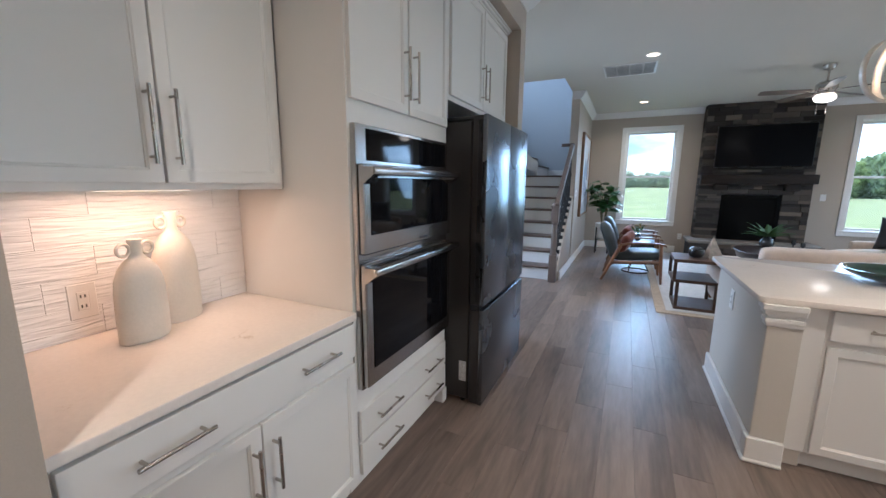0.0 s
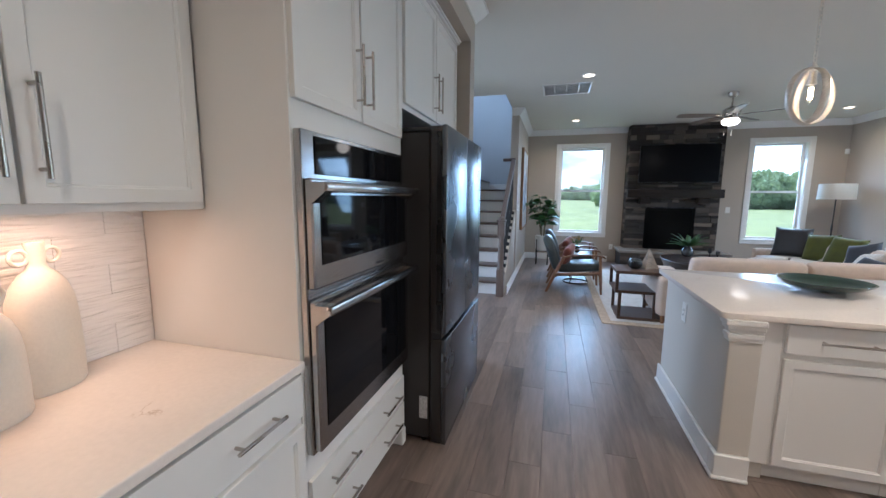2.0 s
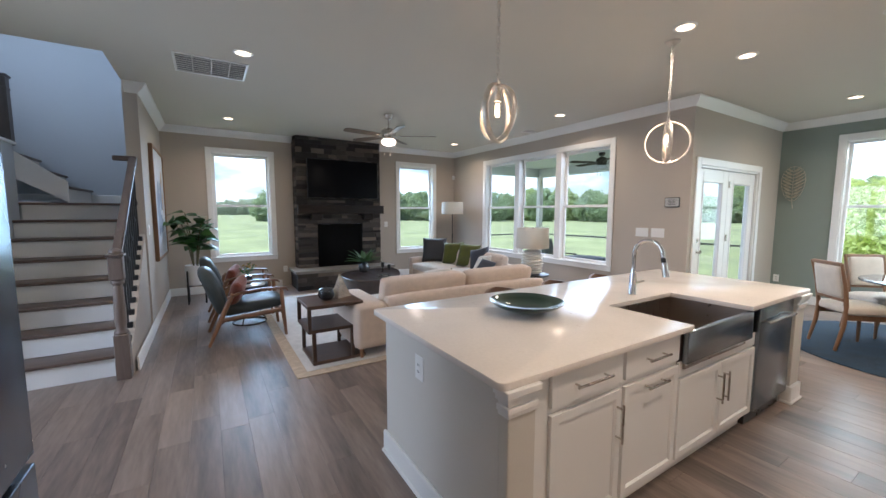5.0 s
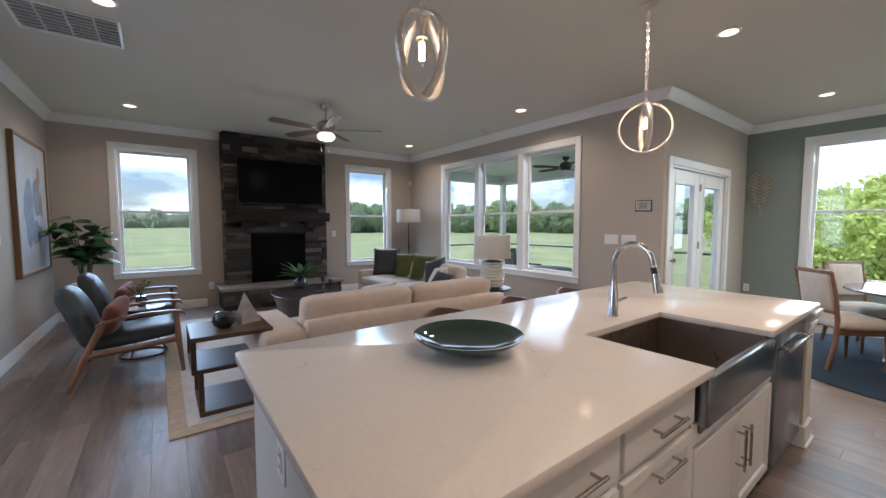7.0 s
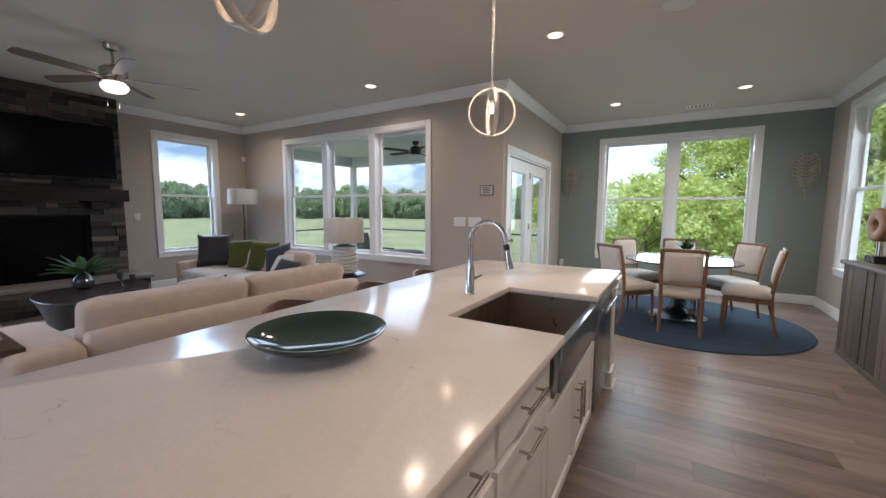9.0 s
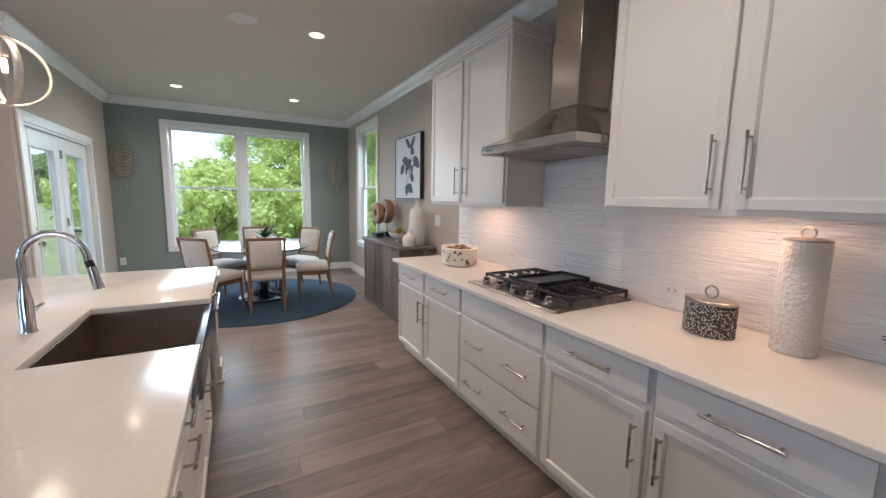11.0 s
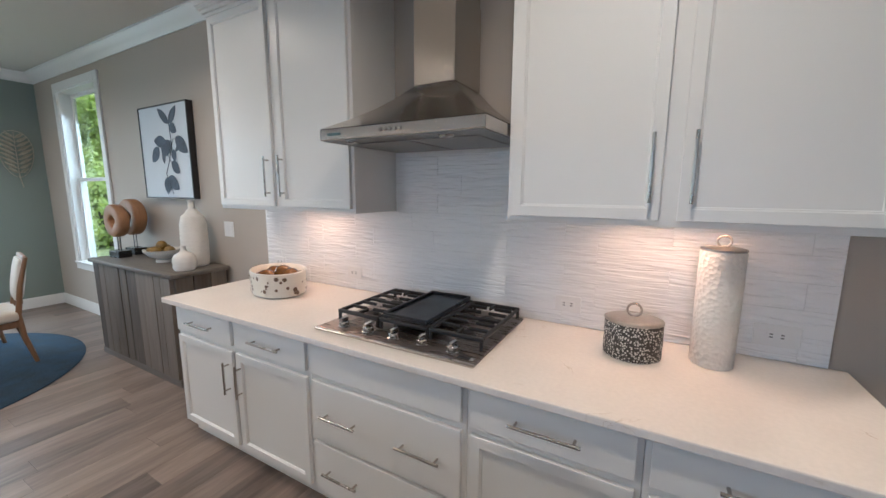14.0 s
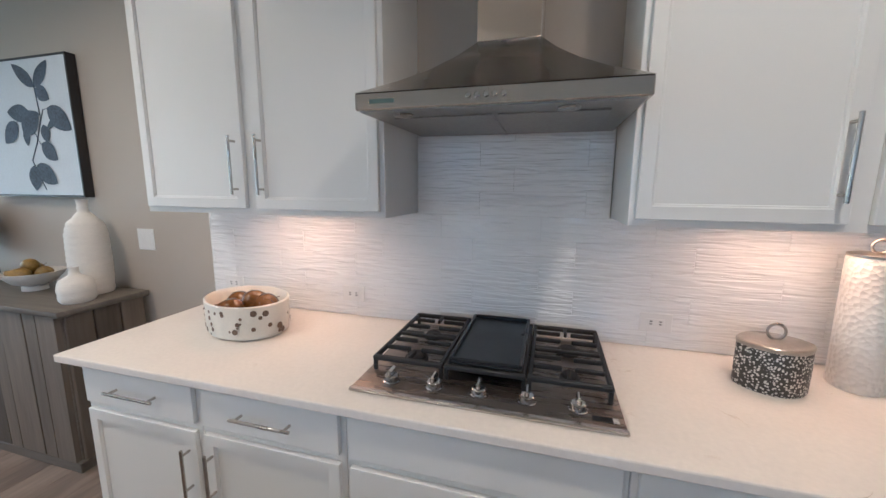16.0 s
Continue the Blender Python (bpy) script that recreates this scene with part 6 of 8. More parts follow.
def armchair(at, label):
    """Local: faces +x, centred on y."""
    ob = thing("armchair", label, "armchair", at, "lounge chairs")
    for s in (-1, 1):
        y = s * 0.32
        bm = bmesh.new()
        tube(bm, [(-0.42, y, 0.0), (-0.30, y * 0.97, 0.28), (-0.22, y * 0.95, 0.46), (-0.16, y, 0.585)], [0.018, 0.027, 0.028, 0.022], 10)
        part("rear_leg", bm, M_WALNUTZ, ob, "", 50)
        bm = bmesh.new()
        tube(bm, [(0.40, y, 0.0), (0.375, y, 0.30), (0.36, y, 0.60)], [0.016, 0.026, 0.021], 10)
        part("front_leg", bm, M_WALNUTZ, ob, "", 50)
        bm = bmesh.new()
        prof = [(-0.22, 0.555), (-0.10, 0.60), (0.10, 0.625), (0.30, 0.625), (0.41, 0.61), (0.43, 0.585)]
        for (x0, z0), (x1, z1) in zip(prof, prof[1:]):
            q = [(x0, y - 0.028, z0), (x0, y + 0.028, z0), (x1, y + 0.028, z1), (x1, y - 0.028, z1)]
            t = [bm.verts.new(p) for p in q]
            b = [bm.verts.new((p[0], p[1], p[2] - 0.024)) for p in q]
            bm.faces.new(t)
            bm.faces.new(b[::-1])
            for k in range(4):
                bm.faces.new((t[k], b[k], b[(k + 1) % 4], t[(k + 1) % 4]))
        bmesh.ops.remove_doubles(bm, verts=bm.verts[:], dist=1e-5)
        part("armrest", bm, M_WALNUT, ob)
        bm = bmesh.new()
        tube(bm, [(-0.29, y * 0.96, 0.285), (0.37, y * 0.96, 0.335)], 0.028, 8)
        part("side_rail", bm, M_WALNUT, ob, "", 50)
    for x, z in ((-0.28, 0.27), (0.36, 0.32)):
        bm = bmesh.new()
        box(bm, x - 0.015, x + 0.015, -0.31, 0.31, z - 0.03, z + 0.02, 0.004)
        part("cross_rail", bm, M_WALNUT, ob)
    bm = bmesh.new()
    soft_box(bm, -0.30, 0.40, -0.285, 0.285, 0.0, 0.12, 0.05, 0.025)
    bm.transform(pose(0, 0, 0.33, 0, -5, 0))
    part("seat_cushion", bm, M_GREENL, ob, "dark green leather seat cushion", 60)
    bm = bmesh.new()
    soft_box(bm, -0.06, 0.06, -0.29, 0.29, 0.0, 0.58, 0.055, 0.03, 9)
    for v in bm.verts:
        if v.co.z > 0.3:
            k = (v.co.z - 0.3) / 0.28
            v.co.z -= 0.16 * k * (v.co.y / 0.29) ** 4
            v.co.y *= 1 - 0.14 * k * k
            v.co.x -= 0.03 * k * k
    bm.transform(pose(-0.255, 0, 0.34, 0, -18, 0))
    part("back_cushion", bm, M_GREENL, ob, "dark green leather backrest", 60)
    return ob


armchair(pose(0.21, 6.72, 0.0), "dark green leather armchair with a slim walnut frame")
armchair(pose(0.21, 7.86, 0.0), "dark green leather armchair with a slim walnut frame, nearer the window")
for y in (6.68, 7.82):
    pillow(pose(0.07, y - 0.04, 0.455, -20, 14, 250), M_RUST, "rust red pillow on the green armchair", 0.31, 0.14)


def drinks_table():
    ob = thing("drinks_table", "small round glass-topped table on a metal ring base", "side table", pose(0.28, 7.29, 0))
    bm = bmesh.new()
    torus(bm, 0.21, 0.010, pose(0, 0, 0.010), 40, 8)
    part("ring_base", bm, M_BRONZE, ob, "", 50)
    for k in range(3):
        bm = bmesh.new()
        a = k * 2.094
        tube(bm, [(0.21 * math.cos(a), 0.21 * math.sin(a), 0.012), (0.06 * math.cos(a), 0.06 * math.sin(a), 0.28), (0.19 * math.cos(a), 0.19 * math.sin(a), 0.52)], 0.008, 8)
        part("leg", bm, M_BRONZE, ob, "", 50)
    bm = bmesh.new()
    lathe(bm, [(0.21, 0.521), (0.215, 0.526), (0.215, 0.532), (0.21, 0.535)], 36)
    part("tabletop", bm, M_MARBLE, ob, "pale marble top", 40)


M_BRONZE = mat("bronze_metal", (0.10, 0.075, 0.05), 0.4, 0.9, 0.15)
M_MARBLE = mat("marble", (0.66, 0.65, 0.64), 0.15, grain=0.12, scale=9)
drinks_table()
fl = thing("flower_vase", "small sprig of yellow and rust flowers in a clear vase", "plant", pose(0.28, 7.27, 0.535))
bm = bmesh.new()
lathe(bm, [(0.03, 0), (0.05, 0.03), (0.055, 0.07), (0.04, 0.11), (0.045, 0.12)], 24)
part("vase", bm, M_SMOKE, fl, "clear glass vase", 50)
rg = random.Random(3)
M_BUD = mat("flower_bud", (0.35, 0.20, 0.03), 0.7, grain=0.4, scale=30)
for k in range(12):
    a, l = rg.random() * 360, 0.10 + 0.10 * rg.random()
    b = pose(0, 0, 0.10, 0, 0, a) @ pose(0, 0, 0, 0, -48 - 30 * rg.random(), 0)
    bm = bmesh.new()
    tube(bm, [b @ Vector((0, 0, 0)), b @ Vector((l, 0, 0))], 0.0018, 5)
    for t in (0.5, 0.7, 0.9):
        leaf_blade(bm, b @ pose(l * t, 0, 0, 60 * k, 0, 50 * (-1) ** k), 0.05, 0.022, 0.1, 0.2, 3)
    part("sprig", bm, M_FERN, fl)
    bm = bmesh.new()
    bmesh.ops.create_icosphere(bm, subdivisions=1, radius=0.012, matrix=Matrix.Translation(b @ Vector((l, 0, 0))))
    part("flower", bm, M_BUD, fl)


def fiddle_plant():
    st = thing("plant_stand", "black metal plant stand with four legs", "plant stand", pose(-0.36, 9.03, 0))
    for k in range(4):
        a = math.pi / 4 + k * math.pi / 2
        x, y = 0.175 * math.cos(a), 0.175 * math.sin(a)
        part("leg", _b(x - 0.013, x + 0.013, y - 0.013, y + 0.013, 0, 0.56, 0.003), M_IRON, st)
    for r in (0, 90):
        bm = bmesh.new()
        box(bm, -0.17, 0.17, -0.012, 0.012, 0.29 + (0.001 if r else 0), 0.31 - (0.001 if r else 0), 0.002)
        part("cross_bar", bm, M_IRON, st, at=pose(0, 0, 0, 0, 0, 45 + r))
    ob = thing("fiddle_leaf_plant", "bushy fiddle-leaf plant in a white ceramic pot", "plant", pose(-0.36, 9.03, 0.31))
    bm = bmesh.new()
    lathe(bm, [(0.13, 0), (0.15, 0.02), (0.158, 0.18), (0.16, 0.33), (0.15, 0.335), (0.145, 0.31), (0.01, 0.305)], 36)
    part("pot", bm, M_TRIM, ob, "white ceramic pot", 40)
    rg = random.Random(11)
    tips = []
    for k in range(7):
        a = rg.random() * 6.28
        h, o = 0.62 + 0.34 * rg.random(), 0.10 + 0.22 * rg.random()
        pts = [Vector((0.03 * math.cos(a), 0.03 * math.sin(a), 0.3)), Vector((o * 0.35 * math.cos(a), o * 0.35 * math.sin(a), 0.3 + h * 0.5)), Vector((o * math.cos(a), o * math.sin(a), 0.3 + h))]
        bm = bmesh.new()
        tube(bm, pts, [0.012, 0.009, 0.005], 7)
        part("stem", bm, M_STEM, ob, "", 60)
        for j in range(9):
            t = 0.46 + 0.54 * j / 8
            p = pts[0].lerp(pts[1], t * 2) if t < 0.5 else pts[1].lerp(pts[2], t * 2 - 1)
            yaw, up = rg.random() * 360, -50 + 55 * rg.random() + 12
            bm = bmesh.new()
            mm = Matrix.Translation(p) @ pose(0, 0, 0, 0, 0, yaw) @ pose(0, 0, 0, rg.gauss(0, 18), up, 0)
            tube(bm, [mm @ Vector((0, 0, 0)), mm @ Vector((0.05, 0, 0))], 0.003, 5)
            leaf_blade(bm, mm @ pose(0.045, 0, 0), 0.20 + 0.09 * rg.random(), 0.15 + 0.05 * rg.random(), 0.10, 0.28, 7)
            part("leaf", bm, M_LEAFP, ob, "", 60)


fiddle_plant()


def s_table():
    ob = thing("side_table", "three-tier dark walnut side table with offset shelves", "side table", pose(0.62, 5.20, 0.014))
    w, d = 0.56, 0.52
    part("tabletop", _b(0, w, 0, d, 0.565, 0.60, 0.004), M_STABLE, ob)
    part("shelf", _b(-0.0, w, 0, d, 0.325, 0.36, 0.004), M_STABLE, ob)
    part("base_board", _b(0.04, w + 0.02, 0.0, d, 0.0, 0.035, 0.004), M_STABLE, ob)
    for x in (0.0, w - 0.035):
        for y in (0.0, d - 0.035):
            part("upper_post", _b(x, x + 0.035, y, y + 0.035, 0.36, 0.565, 0.003), M_STABLEZ, ob)
            xx = x + 0.04 if x < 0.1 else x - 0.10
            part("lower_post", _b(xx, xx + 0.035, y, y + 0.035, 0.035, 0.325, 0.003), M_STABLEZ, ob)

M_STABLE = wood("dark_walnut", (0.05, 0.028, 0.018), (0.13, 0.078, 0.05), 0.35, "x", 0.2)
M_STABLEZ = wood("dark_walnut_upright", (0.04, 0.022, 0.014), (0.10, 0.058, 0.036), 0.4, "z", 0.2)

s_table()
orb = thing("orb_bowl", "dark round bowl with a pale lip", "ornament", pose(0.86, 5.42, 0.614))
bm = bmesh.new()
lathe(bm, [(0.035, 0), (0.07, 0.02), (0.085, 0.06), (0.075, 0.10)], 28)
part("bowl", bm, M_BLACK, orb, "", 60)
bm = bmesh.new()
lathe(bm, [(0.075, 0.101), (0.06, 0.125), (0.035, 0.135), (0.002, 0.136)], 28)
part("lip", bm, M_SMOKE, orb, "grey patterned top", 60)
pyr = thing("marble_pyramid", "tan and grey stone pyramid ornament", "ornament", pose(1.04, 5.50, 0.614, 0, 0, 25))
bm = bmesh.new()
v = [bm.verts.new(p) for p in ((-0.09, -0.06, 0), (0.09, -0.06, 0), (0.09, 0.06, 0), (-0.09, 0.06, 0), (-0.02, 0, 0.26))]
for f in ((0, 1, 4), (1, 2, 4), (2, 3, 4), (3, 0, 4), (3, 2, 1, 0)):
    bm.faces.new([v[i] for i in f])
part("stone", bm, mat("banded_stone", (0.34, 0.28, 0.22), 0.4, grain=0.45, scale=5, stretch=(1, 1, 2)), pyr)


def floor_lamp():
    ob = thing("floor_lamp", "slim dark floor lamp with a white drum shade", "floor lamp", pose(4.95, 9.25, 0))
    bm = bmesh.new()
    lathe(bm, [(0.15, 0), (0.15, 0.015), (0.03, 0.03), (0.012, 0.06), (0.012, 0.9), (0.016, 0.91), (0.016, 1.0), (0.01, 1.01), (0.01, 1.56)], 24)
    part("stand", bm, M_IRON, ob, "", 40)
    bm = bmesh.new()
    lathe(bm, [(0.27, 1.49), (0.26, 1.78), (0.255, 1.78), (0.265, 1.49)], 40)
    part("shade", bm, M_SHADE, ob, "white drum shade", 40)


floor_lamp()


def table_lamp():
    tb = thing("end_table", "small round black end table on slim legs", "side table", pose(4.03, 5.60, 0.0))
    bm = bmesh.new()
    lathe(bm, [(0.23, 0.575), (0.24, 0.58), (0.24, 0.597), (0.23, 0.60)], 40)
    part("tabletop", bm, M_BLACK, tb, "", 40)
    for k in range(3):
        bm = bmesh.new()
        a = 0.4 + k * 2.094
        rod(bm, (0.19 * math.cos(a), 0.19 * math.sin(a), 0), (0.19 * math.cos(a), 0.19 * math.sin(a), 0.577), 0.011, 10)
        part("leg", bm, M_IRON, tb)
    bm = bmesh.new()
    torus(bm, 0.19, 0.007, pose(0, 0, 0.12), 36, 8)
    part("stretcher_ring", bm, M_IRON, tb, "", 50)
    ob = thing("table_lamp", "white ribbed ceramic table lamp with a drum shade", "table lamp", pose(4.02, 5.61, 0.60))
    prof = [(0.09, 0.0)]
    for k in range(8):
        z = 0.02 + k * 0.043
        r = 0.168 - 0.02 * abs(k - 3) / 3
        prof += [(r - 0.028, z - 0.008), (r, z + 0.004), (r, z + 0.022), (r - 0.028, z + 0.033)]
    prof += [(0.04, 0.375), (0.02, 0.40)]
    bm = bmesh.new()
    lathe(bm, prof, 40)
    part("ribbed_base", bm, M_CREAM, ob, "", 60)
    bm = bmesh.new()
    lathe(bm, [(0.245, 0.395), (0.235, 0.70), (0.23, 0.70), (0.24, 0.395)], 44)
    part("shade", bm, M_SHADE, ob, "off-white linen drum shade", 40)
    bm = bmesh.new()
    rod(bm, (0, 0, 0.39), (0, 0, 0.70), 0.006, 8)
    lathe(bm, [(0.012, 0.69), (0.014, 0.70), (0.004, 0.715)], 12)
    part("finial_rod", bm, M_NICKEL, ob)


table_lamp()


def picture(name, m, w, h, depth, frame_mat, fw, label):
    """Local: the picture's face looks towards -y, base at z = 0, centred on x."""
    ob = thing(name, label, "picture", m)
    P = lambda a, b, d0, d1, c, d: (a, b, d0, d1, c, d)
    frame_pieces(ob, "frame", frame_mat, P, -w / 2, w / 2, 0, h, fw, -depth, 0.0, 0.002)
    return ob


M_OAKF = wood("oak_frame", (0.16, 0.085, 0.04), (0.32, 0.18, 0.09), 0.45, "z", 0.1)
M_CANVAS = mat("abstract_canvas", (0.48, 0.50, 0.53), 0.9, grain=0.25, scale=1.6, bump=0.3, bump_scale=400)
pic = picture("framed_abstract", pose(X_W + 0.003, 8.72, 0.84, 0, 0, 90), 1.42, 1.62, 0.05, M_OAKF, 0.035, "large pale abstract canvas in a wooden frame")
part("canvas", _b(-0.676, 0.676, -0.035, -0.005, 0.034, 1.586), M_CANVAS, pic, "pale blue grey canvas")
bm = bmesh.new()
rg = random.Random(21)
for k, (cx, cz, rx, rz, _) in enumerate(((-0.2, 0.75, 0.20, 0.42, 0), (0.18, 0.95, 0.16, 0.26, 0), (0.05, 0.5, 0.26, 0.14, 0))):
    ring = [bm.verts.new((cx + rx * math.cos(t * 0.449) * (0.8 + 0.4 * rg.random()), -0.0365 - 0.0006 * k, cz + rz * math.sin(t * 0.449) * (0.8 + 0.4 * rg.random()))) for t in range(14)]
    bm.faces.new(ring)
part("paint_stroke", bm, mat("slate_paint", (0.22, 0.25, 0.30), 0.8, grain=0.4, scale=6), pic, "blue grey brush strokes")
bm = bmesh.new()
for k, (cx, cz, rx, rz) in enumerate(((0.3, 1.2, 0.07, 0.12), (0.36, 0.85, 0.06, 0.18))):
    ring = [bm.verts.new((cx + rx * math.cos(t * 0.628) * (0.8 + 0.4 * rg.random()), -0.039 - 0.0006 * k, cz + rz * math.sin(t * 0.628) * (0.8 + 0.4 * rg.random()))) for t in range(10)]
    bm.faces.new(ring)
part("ochre_stroke", bm, mat("ochre_paint", (0.42, 0.25, 0.12), 0.8, grain=0.3), pic, "ochre brush strokes")


def stool(x):
    ob = thing("bar_stool", "low-backed counter stool with a curved walnut back", "stool", pose(x, 3.80, 0), "island stools")
    for sx in (-1, 1):
        for sy in (-1, 1):
            bm = bmesh.new()
            rod(bm, (sx * 0.20, sy * 0.19, 0), (sx * 0.16, sy * 0.15, 0.62), 0.014, 10, 0.019)
            part("leg", bm, M_IRON, ob, "", 50)
    bm = bmesh.new()
    torus(bm, 0.185, 0.008, pose(0, 0, 0.22), 32, 8)
    part("foot_ring", bm, M_IRON, ob, "", 50)
    cushion(ob, "seat", M_GREENL, -0.2, 0.2, -0.2, 0.2, 0.62, 0.69, r=0.035, puff=0.012)
    bm = bmesh.new()
    pr = None
    for i in range(15):
        a = radians(12 + 156 * i / 14)
        row = []
        for r, z in ((0.215, 0.70), (0.235, 0.70), (0.24, 0.875 - 0.05 * abs(i - 7) / 7), (0.22, 0.875 - 0.05 * abs(i - 7) / 7)):
            row.append(bm.verts.new((r * math.cos(a), r * math.sin(a), z)))
        if pr:
            for k in range(4):
                bm.faces.new((pr[k], pr[(k + 1) % 4], row[(k + 1) % 4], row[k]))
        else:
            bm.faces.new(row[::-1])
        pr = row
    bm.faces.new(pr)
    part("backrest", bm, M_WALNUT, ob, "curved walnut backrest", 40)


for x in (1.98, 2.66, 3.36):
    stool(x)


# ---- dining corner ----
M_OAK = wood("dining_oak", (0.15, 0.075, 0.035), (0.30, 0.165, 0.085), 0.42, "z", 0.2)
M_LINEN = mat("cream_upholstery", (0.66, 0.60, 0.52), 0.95, grain=0.07, scale=14, bump=0.3, bump_scale=500, sheen=0.2)
M_DTOP = mat("dark_glazed_top", (0.05, 0.055, 0.065), 0.12, grain=0.2, scale=6, coat=0.5)
M_BLUERUG = mat("blue_rug", (0.017, 0.038, 0.066), 0.95, grain=0.55, scale=7, bump=0.8, bump_scale=130)
TX, TY = 6.47, 1.98
bm = bmesh.new()
lathe(bm, [(1.33, 0.001), (1.335, 0.006), (1.325, 0.012), (1.30, 0.0125)], 96)
dr = thing("round_rug", "round mottled blue rug under the dining table", "rug", pose(TX - 0.03, TY, 0))
part("carpet", bm, M_BLUERUG, dr, "", 30)
dt = thing("dining_table", "round dark dining table on a pedestal", "dining table", pose(TX, TY, 0.0125))
bm = bmesh.new()
lathe(bm, [(0.60, 0.735), (0.655, 0.745), (0.66, 0.757), (0.655, 0.768), (0.62, 0.77)], 72)
part("tabletop", bm, M_DTOP, dt, "glossy dark round top", 40)
bm = bmesh.new()
lathe(bm, [(0.34, 0), (0.34, 0.02), (0.22, 0.05), (0.10, 0.14), (0.07, 0.30), (0.075, 0.5), (0.13, 0.66), (0.30, 0.735)], 40)
part("pedestal", bm, M_BLACK, dt, "black flared pedestal", 50)


def dining_chair(at, label):
    """Local: faces +x."""
    ob = thing("dining_chair", label, "chair", at, "chairs round the table")
    for s in (-1, 1):
        bm = bmesh.new()
        y = s * 0.20
        tube(bm, [(-0.27, y, 0), (-0.215, y, 0.25), (-0.20, y, 0.46), (-0.235, y * 1.05, 0.72), (-0.295, y * 1.08, 0.97)], [0.016, 0.021, 0.022, 0.019, 0.016], 10)
        part("back_post", bm, M_OAK, ob, "", 50)
        bm = bmesh.new()
        tube(bm, [(0.235, s * 0.215, 0), (0.22, s * 0.205, 0.40)], [0.014, 0.022], 10)
        part("front_leg", bm, M_OAK, ob, "", 50)
        bm = bmesh.new()
        box(bm, -0.2, 0.21, s * 0.205 - 0.012, s * 0.205 + 0.012, 0.35, 0.41, 0.003)
        part("side_rail", bm, M_OAK, ob)
    bm = bmesh.new()
    box(bm, 0.195, 0.235, -0.20, 0.20, 0.35, 0.41, 0.003)
    part("front_rail", bm, M_OAK, ob)
    cushion(ob, "seat", M_LINEN, -0.21, 0.26, -0.245, 0.245, 0.40, 0.505, r=0.045, puff=0.018)
    tilt = pose(-0.222, 0, 0.55, 0, -9.5, 0)
    bm = bmesh.new()
    box(bm, -0.016, 0.016, -0.205, 0.205, 0.395, 0.435, 0.006)
    bm.transform(tilt)
    part("top_rail", bm, M_OAK, ob)
    bm = bmesh.new()
    box(bm, -0.014, 0.014, -0.20, 0.20, 0.0, 0.035, 0.004)
    bm.transform(tilt)
    part("lower_rail", bm, M_OAK, ob)
    bm = bmesh.new()
    soft_box(bm, -0.018, 0.04, -0.185, 0.185, 0.03, 0.40, 0.018, 0.015)
    bm.transform(tilt)
    part("back_pad", bm, M_LINEN, ob, "cream upholstered back panel", 60)
    return ob


for ang, d, turn in ((180, 0.64, 0), (128, 0.76, 8), (256, 0.72, 6), (0, 0.70, 0), (48, 0.72, 0), (308, 0.74, 0)):
    a = radians(ang)
    dining_chair(pose(TX + d * math.cos(a), TY + d * math.sin(a), 0.0125, 0, 0, ang + 180 + turn), "oak dining chair with cream upholstered seat and back")
cp = thing("table_plant", "leafy succulent in a dark footed bowl", "plant", pose(TX - 0.05, TY - 0.05, 0.783))
bm = bmesh.new()
lathe(bm, [(0.06, 0), (0.07, 0.015), (0.03, 0.04), (0.03, 0.06), (0.11, 0.10), (0.13, 0.14), (0.12, 0.14), (0.02, 0.11)], 28)
part("bowl", bm, M_IRON, cp, "", 50)
rg = random.Random(4)
for k in range(22):
    bm = bmesh.new()
    leaf_blade(bm, pose(0.02 * rg.gauss(0, 1), 0.02 * rg.gauss(0, 1), 0.12, 0, 0, rg.random() * 360) @ pose(0, 0, 0, 0, -15 - 60 * rg.random(), 0), 0.13 + 0.12 * rg.random(), 0.05, 0.1, 0.3, 5)
    part("leaf", bm, M_LEAFP, cp, "", 60)

M_SILVERW = mat("antique_silver", (0.46, 0.42, 0.33), 0.42, 0.45, 0.25, 20, 0.1, 120)


def leaf_decor(y):
    ob = thing("leaf_wall_decor", "antique silver metal leaf wall sculpture", "wall decor", pose(X_E - 0.012, y, 1.745, 0, 0, -90), "leaf wall sculptures")
    bm = bmesh.new()
    tube(bm, [(0.02, -0.012, -0.14), (0, -0.016, 0.0), (0, -0.02, 0.56)], [0.006, 0.006, 0.003], 8)
    part("midrib", bm, M_SILVERW, ob, "", 60)
    for k in range(9):
        z = 0.04 + k * 0.055
        l = 0.142 * math.sin(math.pi * (0.16 + 0.78 * k / 9)) ** 0.7
        for s in (-1, 1):
            bm = bmesh.new()
            tube(bm, [(0, -0.018, z), (s * l * 0.6, -0.03, z + 0.05), (s * l, -0.02, z + 0.085)], [0.004, 0.003, 0.0025], 6)
            leaf_blade(bm, pose(s * l * 0.12, -0.022, z + 0.006, 90, 0, 0) @ pose(0, 0, 0, 0, 0, 34 if s > 0 else 146), l * 1.2, 0.042, 0.2, 0.05, 4)
            part("vein", bm, M_SILVERW, ob)
    bm = bmesh.new()
    n = 40
    tube(bm, [(0.155 * math.sin(t * 2 * math.pi / n) * (1 - 0.18 * math.cos(t * 2 * math.pi / n)), -0.016, 0.28 - 0.29 * math.cos(t * 2 * math.pi / n)) for t in range(n + 1)], 0.004, 6)
    part("rim", bm, M_SILVERW, ob, "", 60)


leaf_decor(3.855)
leaf_decor(0.43)

